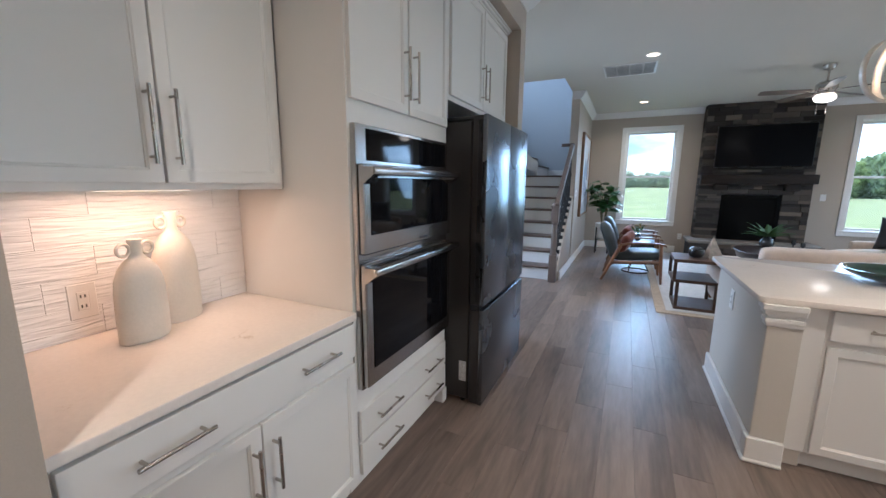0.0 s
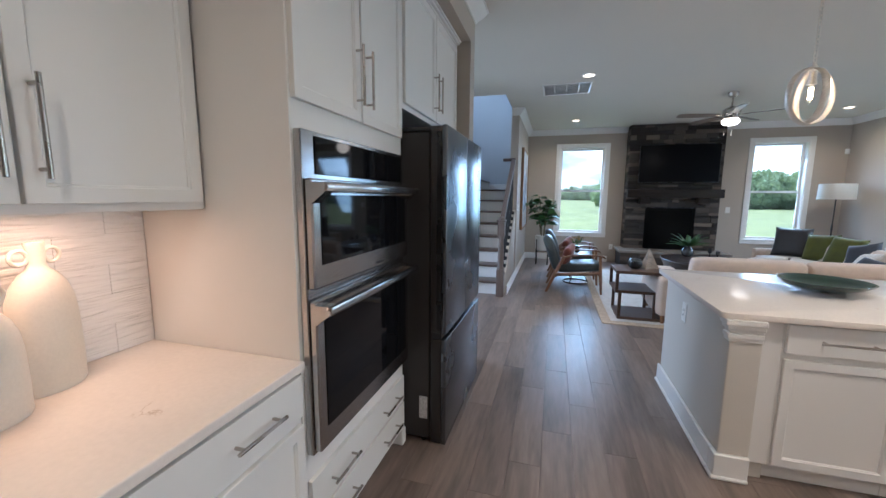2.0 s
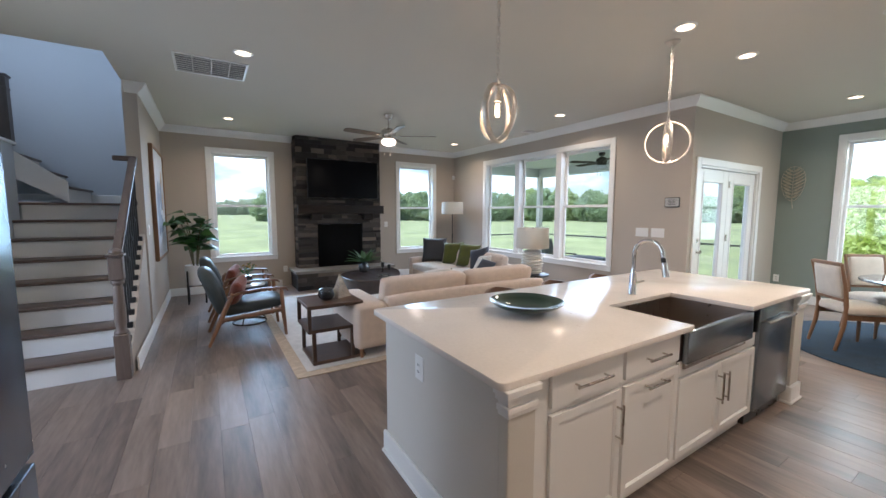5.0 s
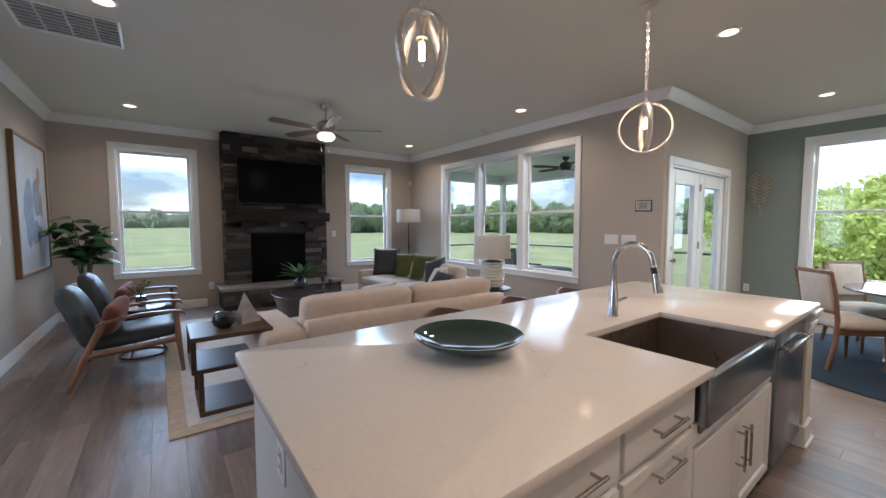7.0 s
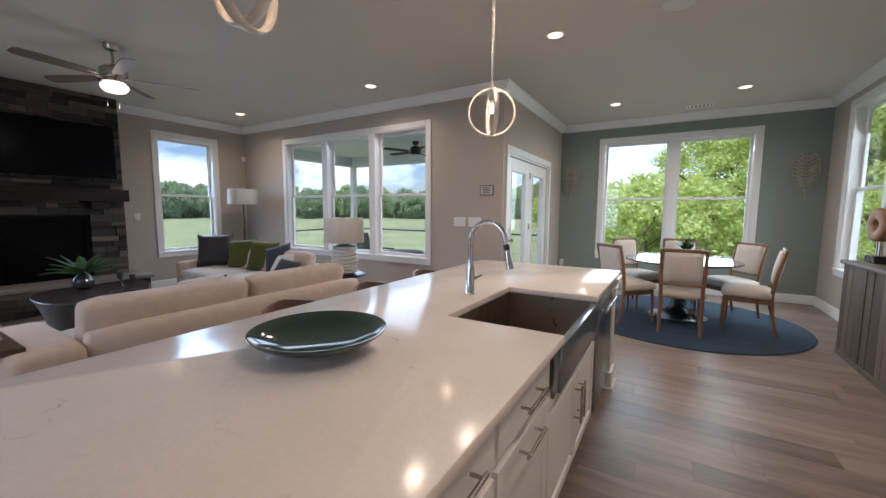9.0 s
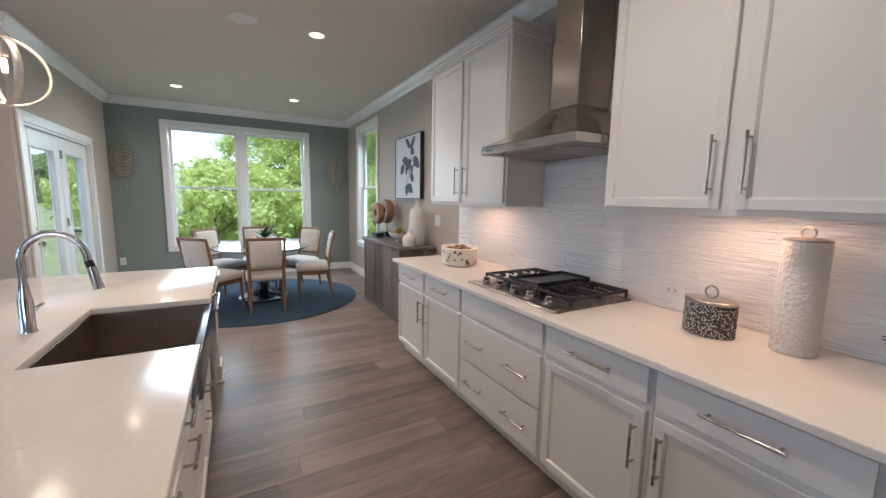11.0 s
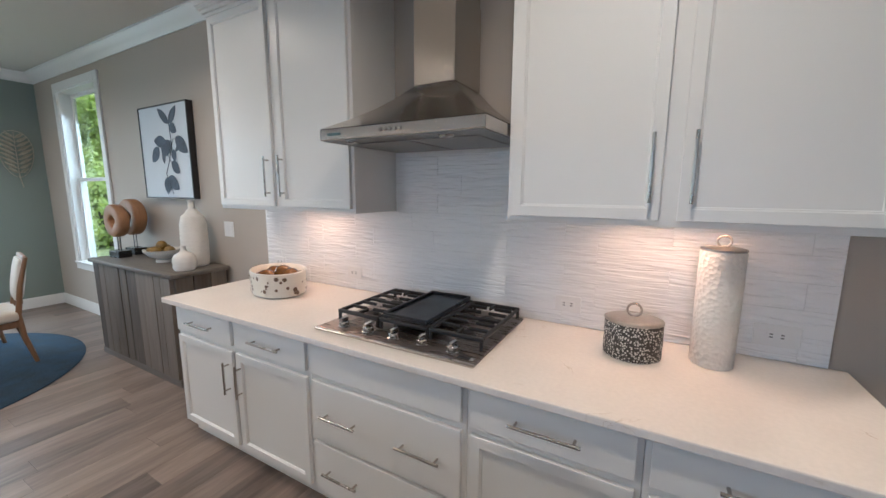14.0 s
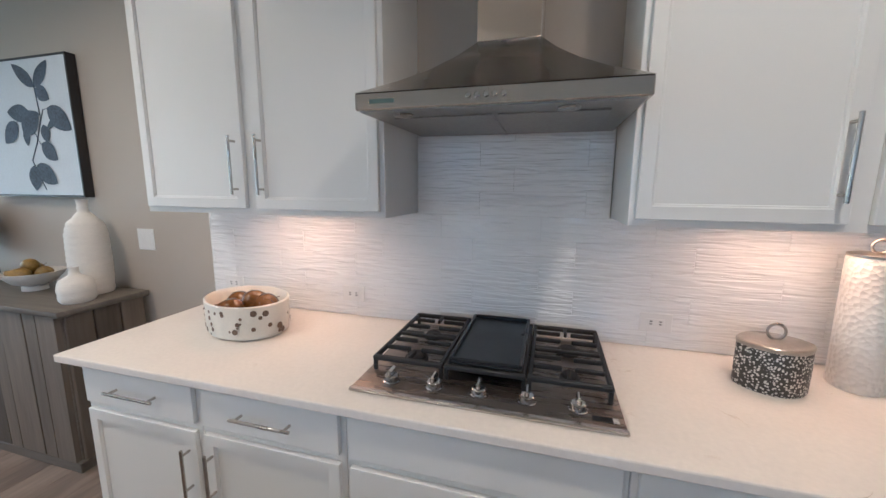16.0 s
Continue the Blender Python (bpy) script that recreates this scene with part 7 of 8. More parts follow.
# sideboard
M_GREYW = wood("weathered_grey_wood", (0.045, 0.034, 0.025), (0.235, 0.19, 0.148), 0.65, "z", 0.6, 7.0, 0.35)
M_GREYX = wood("weathered_grey_top", (0.085, 0.07, 0.056), (0.22, 0.19, 0.155), 0.5, "x", 0.2, 7.0, 0.3)
sbd = thing("sideboard", "weathered grey wooden sideboard with plank front", "sideboard")
part("body", _b(4.42, 5.80, 0.20, 0.615, 0.05, 0.905, 0.004), M_GREYX, sbd)
part("top", _b(4.36, 5.86, 0.19, 0.66, 0.906, 0.94, 0.008, 2), M_GREYX, sbd, "thick wooden top", 40)
part("plinth", _b(4.40, 5.82, 0.195, 0.64, 0.0, 0.06, 0.004), M_GREYX, sbd)
rg = random.Random(9)
x = 4.42
while x < 5.79:
    w = min(0.10 + 0.11 * rg.random(), 5.80 - x)
    if 5.80 - x - w < 0.06:
        w = 5.80 - x
    sh = 0.008 * rg.gauss(0, 1)
    bm = bmesh.new()
    v = []
    for yy in (0.616, 0.638 + 0.006 * rg.random()):
        v.append([bm.verts.new((px, yy, pz)) for px, pz in ((x + 0.006, 0.062), (x + w - 0.006, 0.062), (x + w - 0.003 + sh, 0.904), (x + 0.003 + sh, 0.904))])
    bm.faces.new(v[0])
    bm.faces.new(v[1][::-1])
    for k in range(4):
        bm.faces.new((v[0][k], v[0][(k + 1) % 4], v[1][(k + 1) % 4], v[1][k]))
    part("plank", bm, M_GREYW, sbd)
    x += w
for y0 in (0.205, 0.342, 0.479):
    part("side_plank", _b(4.398, 4.419, y0, y0 + 0.13, 0.062, 0.902, 0.004), M_GREYW, sbd)

M_MANGO = wood("carved_mango_wood", (0.22, 0.10, 0.04), (0.40, 0.21, 0.095), 0.55, "z", 0.3)


def ring_sculpture(m, R, label):
    ob = thing("ring_sculpture", label, "ornament", m, "ring sculptures")
    part("block", _b(-0.09, 0.09, -0.055, 0.055, 0, 0.065, 0.004), M_BLACK, ob, "black block base")
    for s in (-0.025, 0.025):
        bm = bmesh.new()
        rod(bm, (s, 0, 0.065), (s, 0, 0.215), 0.004, 8)
        part("pin", bm, M_IRON, ob)
    bm = bmesh.new()
    n, k, hole, half = 48, 16, R * 0.30, R * 0.30
    rings = []
    for i in range(n):
        a = 2 * math.pi * i / n
        ro, ri = R * (1 + 0.025 * math.cos(3 * a + R * 20)), hole * (1 + 0.10 * math.cos(4 * a) + 0.05 * math.sin(3 * a))
        row = []
        for j in range(k):
            b = 2 * math.pi * j / k
            c, s = math.cos(b), math.sin(b)
            c, s = math.copysign(abs(c) ** 0.45, c), math.copysign(abs(s) ** 0.45, s)
            rr = (ro + ri) / 2 + (ro - ri) / 2 * c
            row.append(bm.verts.new((rr * math.cos(a), half * s, 0.195 + R + rr * math.sin(a))))
        rings.append(row)
    for i in range(n):
        a, b = rings[i], rings[(i + 1) % n]
        for j in range(k):
            bm.faces.new((a[j], b[j], b[(j + 1) % k], a[(j + 1) % k]))
    part("wooden_ring", bm, M_MANGO, ob, "carved wooden ring", 35)


ring_sculpture(pose(5.66, 0.47, 0.94, 0, 0, 3), 0.155, "carved wooden ring sculpture on a black block")
ring_sculpture(pose(5.76, 0.30, 0.94, 0, 0, 3), 0.18, "larger carved wooden ring sculpture on a black block")


def banded_vase(m, prof, label, bands):
    ob = thing("vase", label, "vase", m, "white vases")
    fine = []
    for (r0, z0), (r1, z1) in zip(prof, prof[1:]):
        n = max(1, int((z1 - z0) / 0.012)) if bands else 1
        for k in range(n):
            t = k / n
            fine.append((r0 + (r1 - r0) * t - (0.003 if bands and (len(fine) % 3 == 0) else 0), z0 + (z1 - z0) * t))
    fine.append(prof[-1])
    bm = bmesh.new()
    lathe(bm, fine, 40)
    part("vessel", bm, M_CREAMV, ob, "", 60)
    return ob


M_CREAMV = mat("matte_white_clay", (0.70, 0.66, 0.60), 0.7, grain=0.05, scale=10, bump=0.3, bump_scale=60, stretch=(1, 1, 4))
banded_vase(pose(4.62, 0.325, 0.94), [(0.095, 0), (0.10, 0.02), (0.105, 0.2), (0.10, 0.36), (0.085, 0.42), (0.045, 0.465), (0.028, 0.49), (0.028, 0.55), (0.034, 0.56)], "tall white banded clay vase on the sideboard", True)
banded_vase(pose(4.50, 0.48, 0.94), [(0.075, 0), (0.083, 0.02), (0.085, 0.09), (0.07, 0.125), (0.03, 0.15), (0.022, 0.165), (0.024, 0.195)], "small round white clay vase on the sideboard", True)
fb = thing("fruit_bowl", "white footed bowl of dried brown pears", "bowl", pose(5.03, 0.39, 0.94))
bm = bmesh.new()
lathe(bm, [(0.06, 0), (0.06, 0.025), (0.045, 0.03), (0.10, 0.05), (0.145, 0.10), (0.15, 0.115), (0.14, 0.115), (0.09, 0.06), (0.01, 0.045)], 36)
part("dish", bm, M_CREAMV, fb, "", 60)
M_PEAR = mat("dried_pear", (0.22, 0.13, 0.022), 0.5, grain=0.35, scale=12)


def fruit(prof_scale, m, mtl, nm, label):
    ob = thing(nm, label, "fruit", m, "fruit in bowls")
    bm = bmesh.new()
    s = prof_scale
    lathe(bm, [(0.012 * s, 0), (0.032 * s, 0.012 * s), (0.04 * s, 0.035 * s), (0.034 * s, 0.06 * s), (0.018 * s, 0.085 * s), (0.014 * s, 0.10 * s), (0.004 * s, 0.106 * s)], 18)
    part("flesh", bm, mtl, ob, "", 80)
    bm = bmesh.new()
    rod(bm, (0, 0, 0.10 * s), (0.004, 0.002, 0.125 * s), 0.002, 6)
    part("stalk", bm, M_BARK, ob)


for k, (dx, dy, dz, r, t) in enumerate(((0.05, 0.02, 0.09, 70, 10), (-0.04, 0.03, 0.09, 75, 130), (0.0, -0.05, 0.09, 80, 250), (0.0, 0.01, 0.135, 78, 60))):
    fruit(1.15, pose(5.03 + dx, 0.39 + dy, 0.94 + dz, r, 0, t), M_PEAR, "pear", "brown dried pear in the white bowl")

# leaf print
M_BLACKF = mat("black_frame", (0.02, 0.017, 0.016), 0.4)
M_PAPER = mat("print_paper", (0.62, 0.65, 0.68), 0.7, grain=0.04)
M_INK = mat("slate_ink", (0.075, 0.095, 0.125), 0.8, grain=0.5, scale=9)
bp = picture("botanical_print", pose(5.175, Y_R + 0.003, 1.505, 0, 0, 180), 0.85, 0.845, 0.055, M_BLACKF, 0.012, "framed print of slate blue leaves on white")
part("sheet", _b(-0.414, 0.414, -0.048, -0.004, 0.011, 0.834), M_PAPER, bp, "white print surface")


def on_sheet(a, b):
    """Sheet coordinates in sheet widths and heights from the lower left."""
    return Vector((-0.40 + 0.80 * a, -0.0500, 0.02 + 0.80 * b))


stems = bmesh.new()
tube(stems, [on_sheet(*q) for q in ((0.60, 0.03), (0.49, 0.26), (0.58, 0.40), (0.66, 0.58), (0.64, 0.82))], 0.003, 5)
tube(stems, [on_sheet(*q) for q in ((0.62, 0.38), (0.52, 0.55), (0.42, 0.58))], 0.002, 5)
tube(stems, [on_sheet(*q) for q in ((0.58, 0.40), (0.70, 0.64), (0.80, 0.65))], 0.002, 5)
part("printed_stem", stems, M_INK, bp)
LEAVES = (((0.64, 0.81), (0.42, 0.99), 0.075), ((0.64, 0.81), (0.82, 0.99), 0.08), ((0.65, 0.80), (0.79, 0.71), 0.085), ((0.55, 0.61), (0.28, 0.64), 0.10), ((0.38, 0.56), (0.20, 0.40), 0.105), ((0.43, 0.49), (0.65, 0.62), 0.13), ((0.47, 0.52), (0.47, 0.37), 0.06), ((0.75, 0.65), (0.99, 0.48), 0.12), ((0.83, 0.56), (0.72, 0.50), 0.04), ((0.68, 0.53), (0.71, 0.39), 0.075), ((0.63, 0.39), (0.79, 0.26), 0.095), ((0.50, 0.22), (0.49, 0.02), 0.105), ((0.53, 0.22), (0.75, 0.08), 0.11))
for k, (q0, q1, wd) in enumerate(LEAVES):
    bm = bmesh.new()
    n = 10
    up, lo = [], []
    p0, p1 = on_sheet(*q0), on_sheet(*q1)
    nrm = Vector((-(p1 - p0).z, 0, (p1 - p0).x)).normalized()
    for i in range(n + 1):
        t = i / n
        w = wd * 0.55 * math.sin(math.pi * t ** 0.85) ** 0.8
        p = p0.lerp(p1, t) + Vector((0, -0.0002 * (k + 1), 0))
        up.append(p + nrm * w)
        lo.append(p - nrm * w)
    bm.faces.new([bm.verts.new(p) for p in up + lo[::-1][1:-1]])
    bmesh.ops.remove_doubles(bm, verts=bm.verts[:], dist=1e-5)
    part("printed_leaf", bm, M_INK, bp)


# ---- range wall ----
def range_hood():
    ob = thing("range_hood", "stainless pyramid range hood with a tall chimney", "range hood")
    x0, x1, y0, y1, zb = 1.742, 2.576, Y_R + 0.012, 0.79, 1.815
    part("rim", _b(x0, x1, y0, y1, zb, zb + 0.05, 0.003), M_HOOD, ob, "steel band with buttons")
    bm = bmesh.new()
    cx, a, b = 2.149, 0.112, 0.47
    lo = [(x0, y0), (x1, y0), (x1, y1), (x0, y1)]
    hi = [(cx - a, y0), (cx + a, y0), (cx + a, b), (cx - a, b)]
    steps = [(0.0, 0.0), (0.25, 0.33), (0.5, 0.6), (0.75, 0.82), (1.0, 1.0)]
    rows = []
    for h, k in steps:
        rows.append([bm.verts.new((p[0] + (q[0] - p[0]) * k, p[1] + (q[1] - p[1]) * k, zb + 0.051 + 0.225 * h)) for p, q in zip(lo, hi)])
    for r, s in zip(rows, rows[1:]):
        for k in range(4):
            bm.faces.new((r[k], r[(k + 1) % 4], s[(k + 1) % 4], s[k]))
    bm.faces.new(rows[0][::-1])
    bm.faces.new(rows[-1])
    part("canopy", bm, M_HOOD, ob, "brushed steel sloped canopy", 50)
    part("chimney", _b(cx - 0.112, cx + 0.112, y0, 0.47, zb + 0.277, 2.50, 0.003), M_HOOD, ob, "brushed steel chimney")
    part("upper_chimney", _b(cx - 0.106, cx + 0.106, y0, 0.464, 2.501, CEIL - 0.004, 0.002), M_HOOD, ob)
    part("underside", _b(x0 + 0.012, x1 - 0.012, y0 + 0.01, y1 - 0.012, zb - 0.004, zb - 0.0005), M_FILTER, ob, "grey filter panel")
    for i in (0, 1):
        xa = x0 + 0.08 + i * 0.345
        part("filter", _b(xa, xa + 0.33, y0 + 0.05, y1 - 0.12, zb - 0.009, zb - 0.0045, 0.003), M_FILTER, ob)
        bm = bmesh.new()
        lathe(bm, [(0.03, -0.012), (0.032, -0.008), (0.032, -0.0045)], 20, pose(x0 + 0.2 + i * 0.5, y1 - 0.07, zb))
        part("hood_lamp", bm, M_NICKEL, ob)
    for i in range(5):
        bm = bmesh.new()
        lathe(bm, [(0.008, 0), (0.008, 0.004), (0.006, 0.006)], 14, pose(cx - 0.05 + i * 0.025 + 0.02, y1, zb + 0.026, -90))
        part("button", bm, M_CHROME, ob)
    part("badge", _b(x1 - 0.13, x1 - 0.05, y1, y1 + 0.0015, zb + 0.018, zb + 0.03), M_BADGE, ob)


M_FILTER = mat("hood_filter", (0.30, 0.30, 0.29), 0.5, 0.7, 0.15, 40)
M_BADGE = mat("badge_ink", (0.08, 0.13, 0.12), 0.5)
range_hood()


def cooktop():
    ob = thing("gas_cooktop", "stainless gas cooktop with black cast iron grates", "cooktop", pose(0, 0, 0.917))
    x0, x1, y0, y1 = 1.742, 2.588, 0.225, 0.862
    bm = bmesh.new()
    box(bm, x0, x1, y0, y1, 0, 0.013, 0.006, 2)
    part("tray", bm, M_DSTEELW, ob, "brown steel tray", 40)
    part("front_edge", _b(x0 - 0.002, x1 + 0.002, y1 - 0.018, y1 + 0.004, 0.001, 0.0145, 0.004), M_STEEL, ob, "polished steel front edge")
    for i in range(5):
        x = 1.869 + i * 0.150
        k = thing("knob", "", "")
        k.parent = ob
        bm = bmesh.new()
        lathe(bm, [(0.029, 0), (0.029, 0.004), (0.025, 0.006), (0.024, 0.022), (0.02, 0.026)], 24, pose(x, 0.785, 0.0135))
        part("knob_body", bm, M_CHROME, k, "", 40)
        part("knob_grip", _b(x - 0.007, x + 0.007, 0.76, 0.81, 0.038, 0.06, 0.004), M_CHROME, k)
    for bxx, byy, r in ((1.885, 0.38, 0.045), (1.885, 0.60, 0.035), (2.165, 0.47, 0.055), (2.445, 0.38, 0.04), (2.445, 0.60, 0.045)):
        bm = bmesh.new()
        lathe(bm, [(r, 0.013), (r, 0.022), (r * 0.8, 0.025), (r * 0.8, 0.032), (r * 0.7, 0.036), (0.004, 0.037)], 24, pose(bxx, byy, 0))
        part("burner", bm, M_IRON, ob, "", 40)
    for gx0, gx1 in ((x0 + 0.02, 2.023), (2.027, 2.303), (2.307, x1 - 0.02)):
        g = bmesh.new()
        zt = 0.068
        for y in (y0 + 0.01, y1 - 0.155):
            box(g, gx0, gx1, y, y + 0.02, zt - 0.018, zt, 0.004)
        for x in (gx0, gx1 - 0.016):
            box(g, x, x + 0.016, y0 + 0.03, y1 - 0.155, zt - 0.018, zt, 0.004)
        if not 2.0 < gx0 < 2.1:
            for i in range(5):
                y = y0 + 0.085 + i * 0.078
                for a, b in ((gx0 + 0.016, gx0 + 0.11), (gx1 - 0.11, gx1 - 0.016)):
                    box(g, a, b, y, y + 0.011, zt - 0.014, zt + 0.003, 0.003)
            xm = (gx0 + gx1) / 2
            box(g, xm - 0.006, xm + 0.006, y0 + 0.03, y0 + 0.10, zt - 0.014, zt + 0.003, 0.003)
            box(g, xm - 0.006, xm + 0.006, y1 - 0.22, y1 - 0.155, zt - 0.014, zt + 0.003, 0.003)
            box(g, gx0 + 0.016, gx1 - 0.016, 0.48, 0.492, zt - 0.014, zt + 0.001, 0.003)
        for x in (gx0, gx1 - 0.016):
            for y in (y0 + 0.01, y1 - 0.153):
                box(g, x + 0.002, x + 0.014, y + 0.003, y + 0.015, 0.013, zt - 0.017)
        part("grate", g, M_IRON, ob, "black cast iron grate")
    gd = bmesh.new()
    box(gd, 2.04, 2.29, y0 + 0.02, y1 - 0.15, 0.0685, 0.079, 0.004)
    for a in ((2.04, 2.052, y0 + 0.02, y1 - 0.15), (2.278, 2.29, y0 + 0.02, y1 - 0.15), (2.052, 2.278, y0 + 0.02, y0 + 0.032), (2.052, 2.278, y1 - 0.162, y1 - 0.15)):
        box(gd, *a, 0.079, 0.093, 0.003)
    part("griddle", gd, M_GRIDDLE, ob, "black flat griddle plate")
    part("sticker", _b(x0 + 0.035, x0 + 0.09, y1 - 0.06, y1 - 0.035, 0.0135, 0.0142), M_BLACK, ob)
    part("sticker_mark", _b(x0 + 0.018, x0 + 0.034, y1 - 0.06, y1 - 0.035, 0.0135, 0.0143), M_LABEL, ob)


M_DSTEELW = mat("warm_dark_steel", (0.23, 0.195, 0.17), 0.3, 0.9, 0.1, 5, 0.04, 200, (1, 12, 1))
M_GRIDDLE = mat("griddle_iron", (0.010, 0.012, 0.016), 0.35, grain=0.2, bump=0.08, bump_scale=500)
cooktop()

M_SPOT = mat("copper_spot", (0.15, 0.095, 0.06), 0.5, 0.0, 0.3)
wb = thing("spotted_bowl", "oval white ceramic bowl with brown spots", "bowl", pose(3.33, 0.49, 0.917, 0, 0, -20))
bm = bmesh.new()
lathe(bm, [(0.16, 0), (0.185, 0.008), (0.192, 0.07), (0.195, 0.142), (0.188, 0.146), (0.182, 0.14), (0.178, 0.03), (0.02, 0.02)], 48, Matrix.Diagonal((1.12, 0.86, 1.08, 1)))
part("vessel", bm, M_CREAM, wb, "", 50)
rg = random.Random(14)
for k in range(64):
    a, z, r = rg.random() * 6.283, 0.02 + 0.11 * rg.random(), 0.005 + 0.011 * rg.random() ** 1.5
    bm = bmesh.new()
    c = Vector((0.1945 * 1.12 * math.cos(a), 0.1945 * 0.86 * math.sin(a), z))
    n = Vector((math.cos(a) * 0.77, math.sin(a), 0)).normalized()
    mm = Matrix.Translation(c + n * 0.0005) @ n.to_track_quat("Z", "Y").to_matrix().to_4x4()
    bmesh.ops.create_circle(bm, cap_ends=True, segments=10, radius=r, matrix=mm)
    part("spot", bm, M_SPOT, wb)
M_WOODBALL = mat("polished_fruit", (0.15, 0.058, 0.009), 0.25, grain=0.35, scale=9, coat=0.4)
for dx, dy, dz, t in ((0.08, 0.02, 0.105, 0), (-0.03, 0.05, 0.105, 120), (-0.02, -0.06, 0.105, 240), (-0.11, 0.0, 0.105, 40), (0.03, 0.0, 0.12, 300)):
    fruit(1.35, pose(3.33 + dx, 0.49 + dy, 0.917 + dz, 84, 0, t), M_WOODBALL, "pear", "glossy amber pear in the spotted bowl")

M_PEWTER = mat("pewter_lid", (0.44, 0.41, 0.37), 0.32, 1.0, 0.1)
M_DOTS, nt_, b_ = node_mat("dotted_ceramic")
vn = nt_.nodes.new("ShaderNodeTexVoronoi")
vn.inputs["Scale"].default_value, vn.inputs["Randomness"].default_value = 112, 0.8
tc_ = nt_.nodes.new("ShaderNodeTexCoord")
nt_.links.new(tc_.outputs["Object"], vn.inputs["Vector"])
cr_ = nt_.nodes.new("ShaderNodeValToRGB")
cr_.color_ramp.elements[0].position, cr_.color_ramp.elements[1].position = 0.36, 0.43
cr_.color_ramp.elements[0].color, cr_.color_ramp.elements[1].color = (0.60, 0.57, 0.50, 1), (0.045, 0.038, 0.032, 1)
nt_.links.new(vn.outputs["Distance"], cr_.inputs[0])
nt_.links.new(cr_.outputs[0], b_.inputs["Base Color"])
b_.inputs["Roughness"].default_value = 0.45
can = thing("canister", "oval black and cream dotted canister with a pewter lid", "canister", pose(1.225, 0.42, 0.917))


def almond(bm):
    """Pinches a round section into a pointed oval along x."""
    for v in bm.verts:
        r = math.hypot(v.co.x, v.co.y)
        a = math.atan2(v.co.y, v.co.x)
        v.co.y = r * math.copysign(abs(math.sin(a)) ** 1.35, v.co.y) * 0.80


bm = bmesh.new()
lathe(bm, [(0.106, 0), (0.109, 0.006), (0.110, 0.085), (0.109, 0.142), (0.105, 0.146)], 64)
almond(bm)
part("jar", bm, M_DOTS, can, "", 40)
bm = bmesh.new()
lathe(bm, [(0.111, 0.147), (0.112, 0.159), (0.107, 0.163), (0.06, 0.167), (0.01, 0.168)], 64)
almond(bm)
part("lid", bm, M_PEWTER, can, "pewter lid", 30)
bm = bmesh.new()
torus(bm, 0.026, 0.005, pose(0, 0, 0.195, 90, 0, 0), 28, 8)
part("ring_pull", bm, M_PEWTER, can, "", 60)
tj = thing("tall_jar", "tall hammered pearl white jar with a ring lid", "jar", pose(0.945, 0.345, 0.917))
bm = bmesh.new()
lathe(bm, [(0.069, 0), (0.074, 0.006), (0.075, 0.25), (0.075, 0.445), (0.072, 0.452)], 48)
m_ham, nth, bh = node_mat("hammered_pearl")
vh = nth.nodes.new("ShaderNodeTexVoronoi")
vh.inputs["Scale"].default_value = 62
th = nth.nodes.new("ShaderNodeTexCoord")
nth.links.new(th.outputs["Object"], vh.inputs["Vector"])
bph = nth.nodes.new("ShaderNodeBump")
bph.inputs["Strength"].default_value, bph.inputs["Distance"].default_value = 0.9, 0.006
nth.links.new(vh.outputs["Distance"], bph.inputs["Height"])
nth.links.new(bph.outputs[0], bh.inputs["Normal"])
bh.inputs["Base Color"].default_value, bh.inputs["Roughness"].default_value = (0.78, 0.74, 0.68, 1), 0.36
part("vessel", bm, m_ham, tj, "", 40)
bm = bmesh.new()
lathe(bm, [(0.075, 0.4525), (0.075, 0.460), (0.05, 0.466), (0.005, 0.468)], 40)
part("lid", bm, M_PEWTER, tj, "", 30)
bm = bmesh.new()
torus(bm, 0.022, 0.0045, pose(0, 0, 0.487, 90, 0, 0), 28, 8)
part("ring_pull", bm, M_PEWTER, tj, "", 60)


# ---- nook jars ----
def eared_jar(m, s, tall, label):
    ob = thing("eared_jar", label, "vase", m, "eared jars")
    bm = bmesh.new()
    lathe(bm, [(0.93, 0), (0.99, 0.02), (1.0, 0.25), (0.97, 0.50), (0.90, 0.62), (0.74, 0.72), (0.50, 0.79), (0.30, 0.825), (0.255, 0.86), (0.25, 0.96), (0.29, 0.985), (0.28, 1.0), (0.12, 1.0)], 44, Matrix.Diagonal((s * 0.70, s * 1.06, tall, 1)))
    part("vessel", bm, M_CREAM, ob, "", 60)
    for k in (-1, 1):
        bm = bmesh.new()
        torus(bm, 0.021, 0.0055, pose(0, k * (0.25 * s + 0.021), 0.905 * tall, 0, 90, 0), 28, 8)
        part("ear_handle", bm, M_CREAM, ob, "", 60)


eared_jar(pose(-1.455, 0.80, 0.917, 0, 0, 12), 0.08, 0.355, "cream stoneware jar with two ring handles")
eared_jar(pose(-1.555, 0.975, 0.917, 0, 0, 12), 0.085, 0.435, "taller cream stoneware jar with two ring handles")
bowl = thing("platter_bowl", "wide dark green glazed bowl on a brass ring foot", "bowl", pose(1.475, 3.13, 0.917))
bm = bmesh.new()
lathe(bm, [(0.06, 0.012), (0.12, 0.018), (0.19, 0.046), (0.222, 0.07), (0.224, 0.077), (0.217, 0.077), (0.18, 0.052), (0.11, 0.03), (0.01, 0.024)], 64)
part("dish", bm, mat("green_glaze", (0.008, 0.035, 0.022), 0.08, grain=0.35, scale=6, coat=0.6, rough_var=0.03), bowl, "dark green glossy glaze", 50)
bm = bmesh.new()
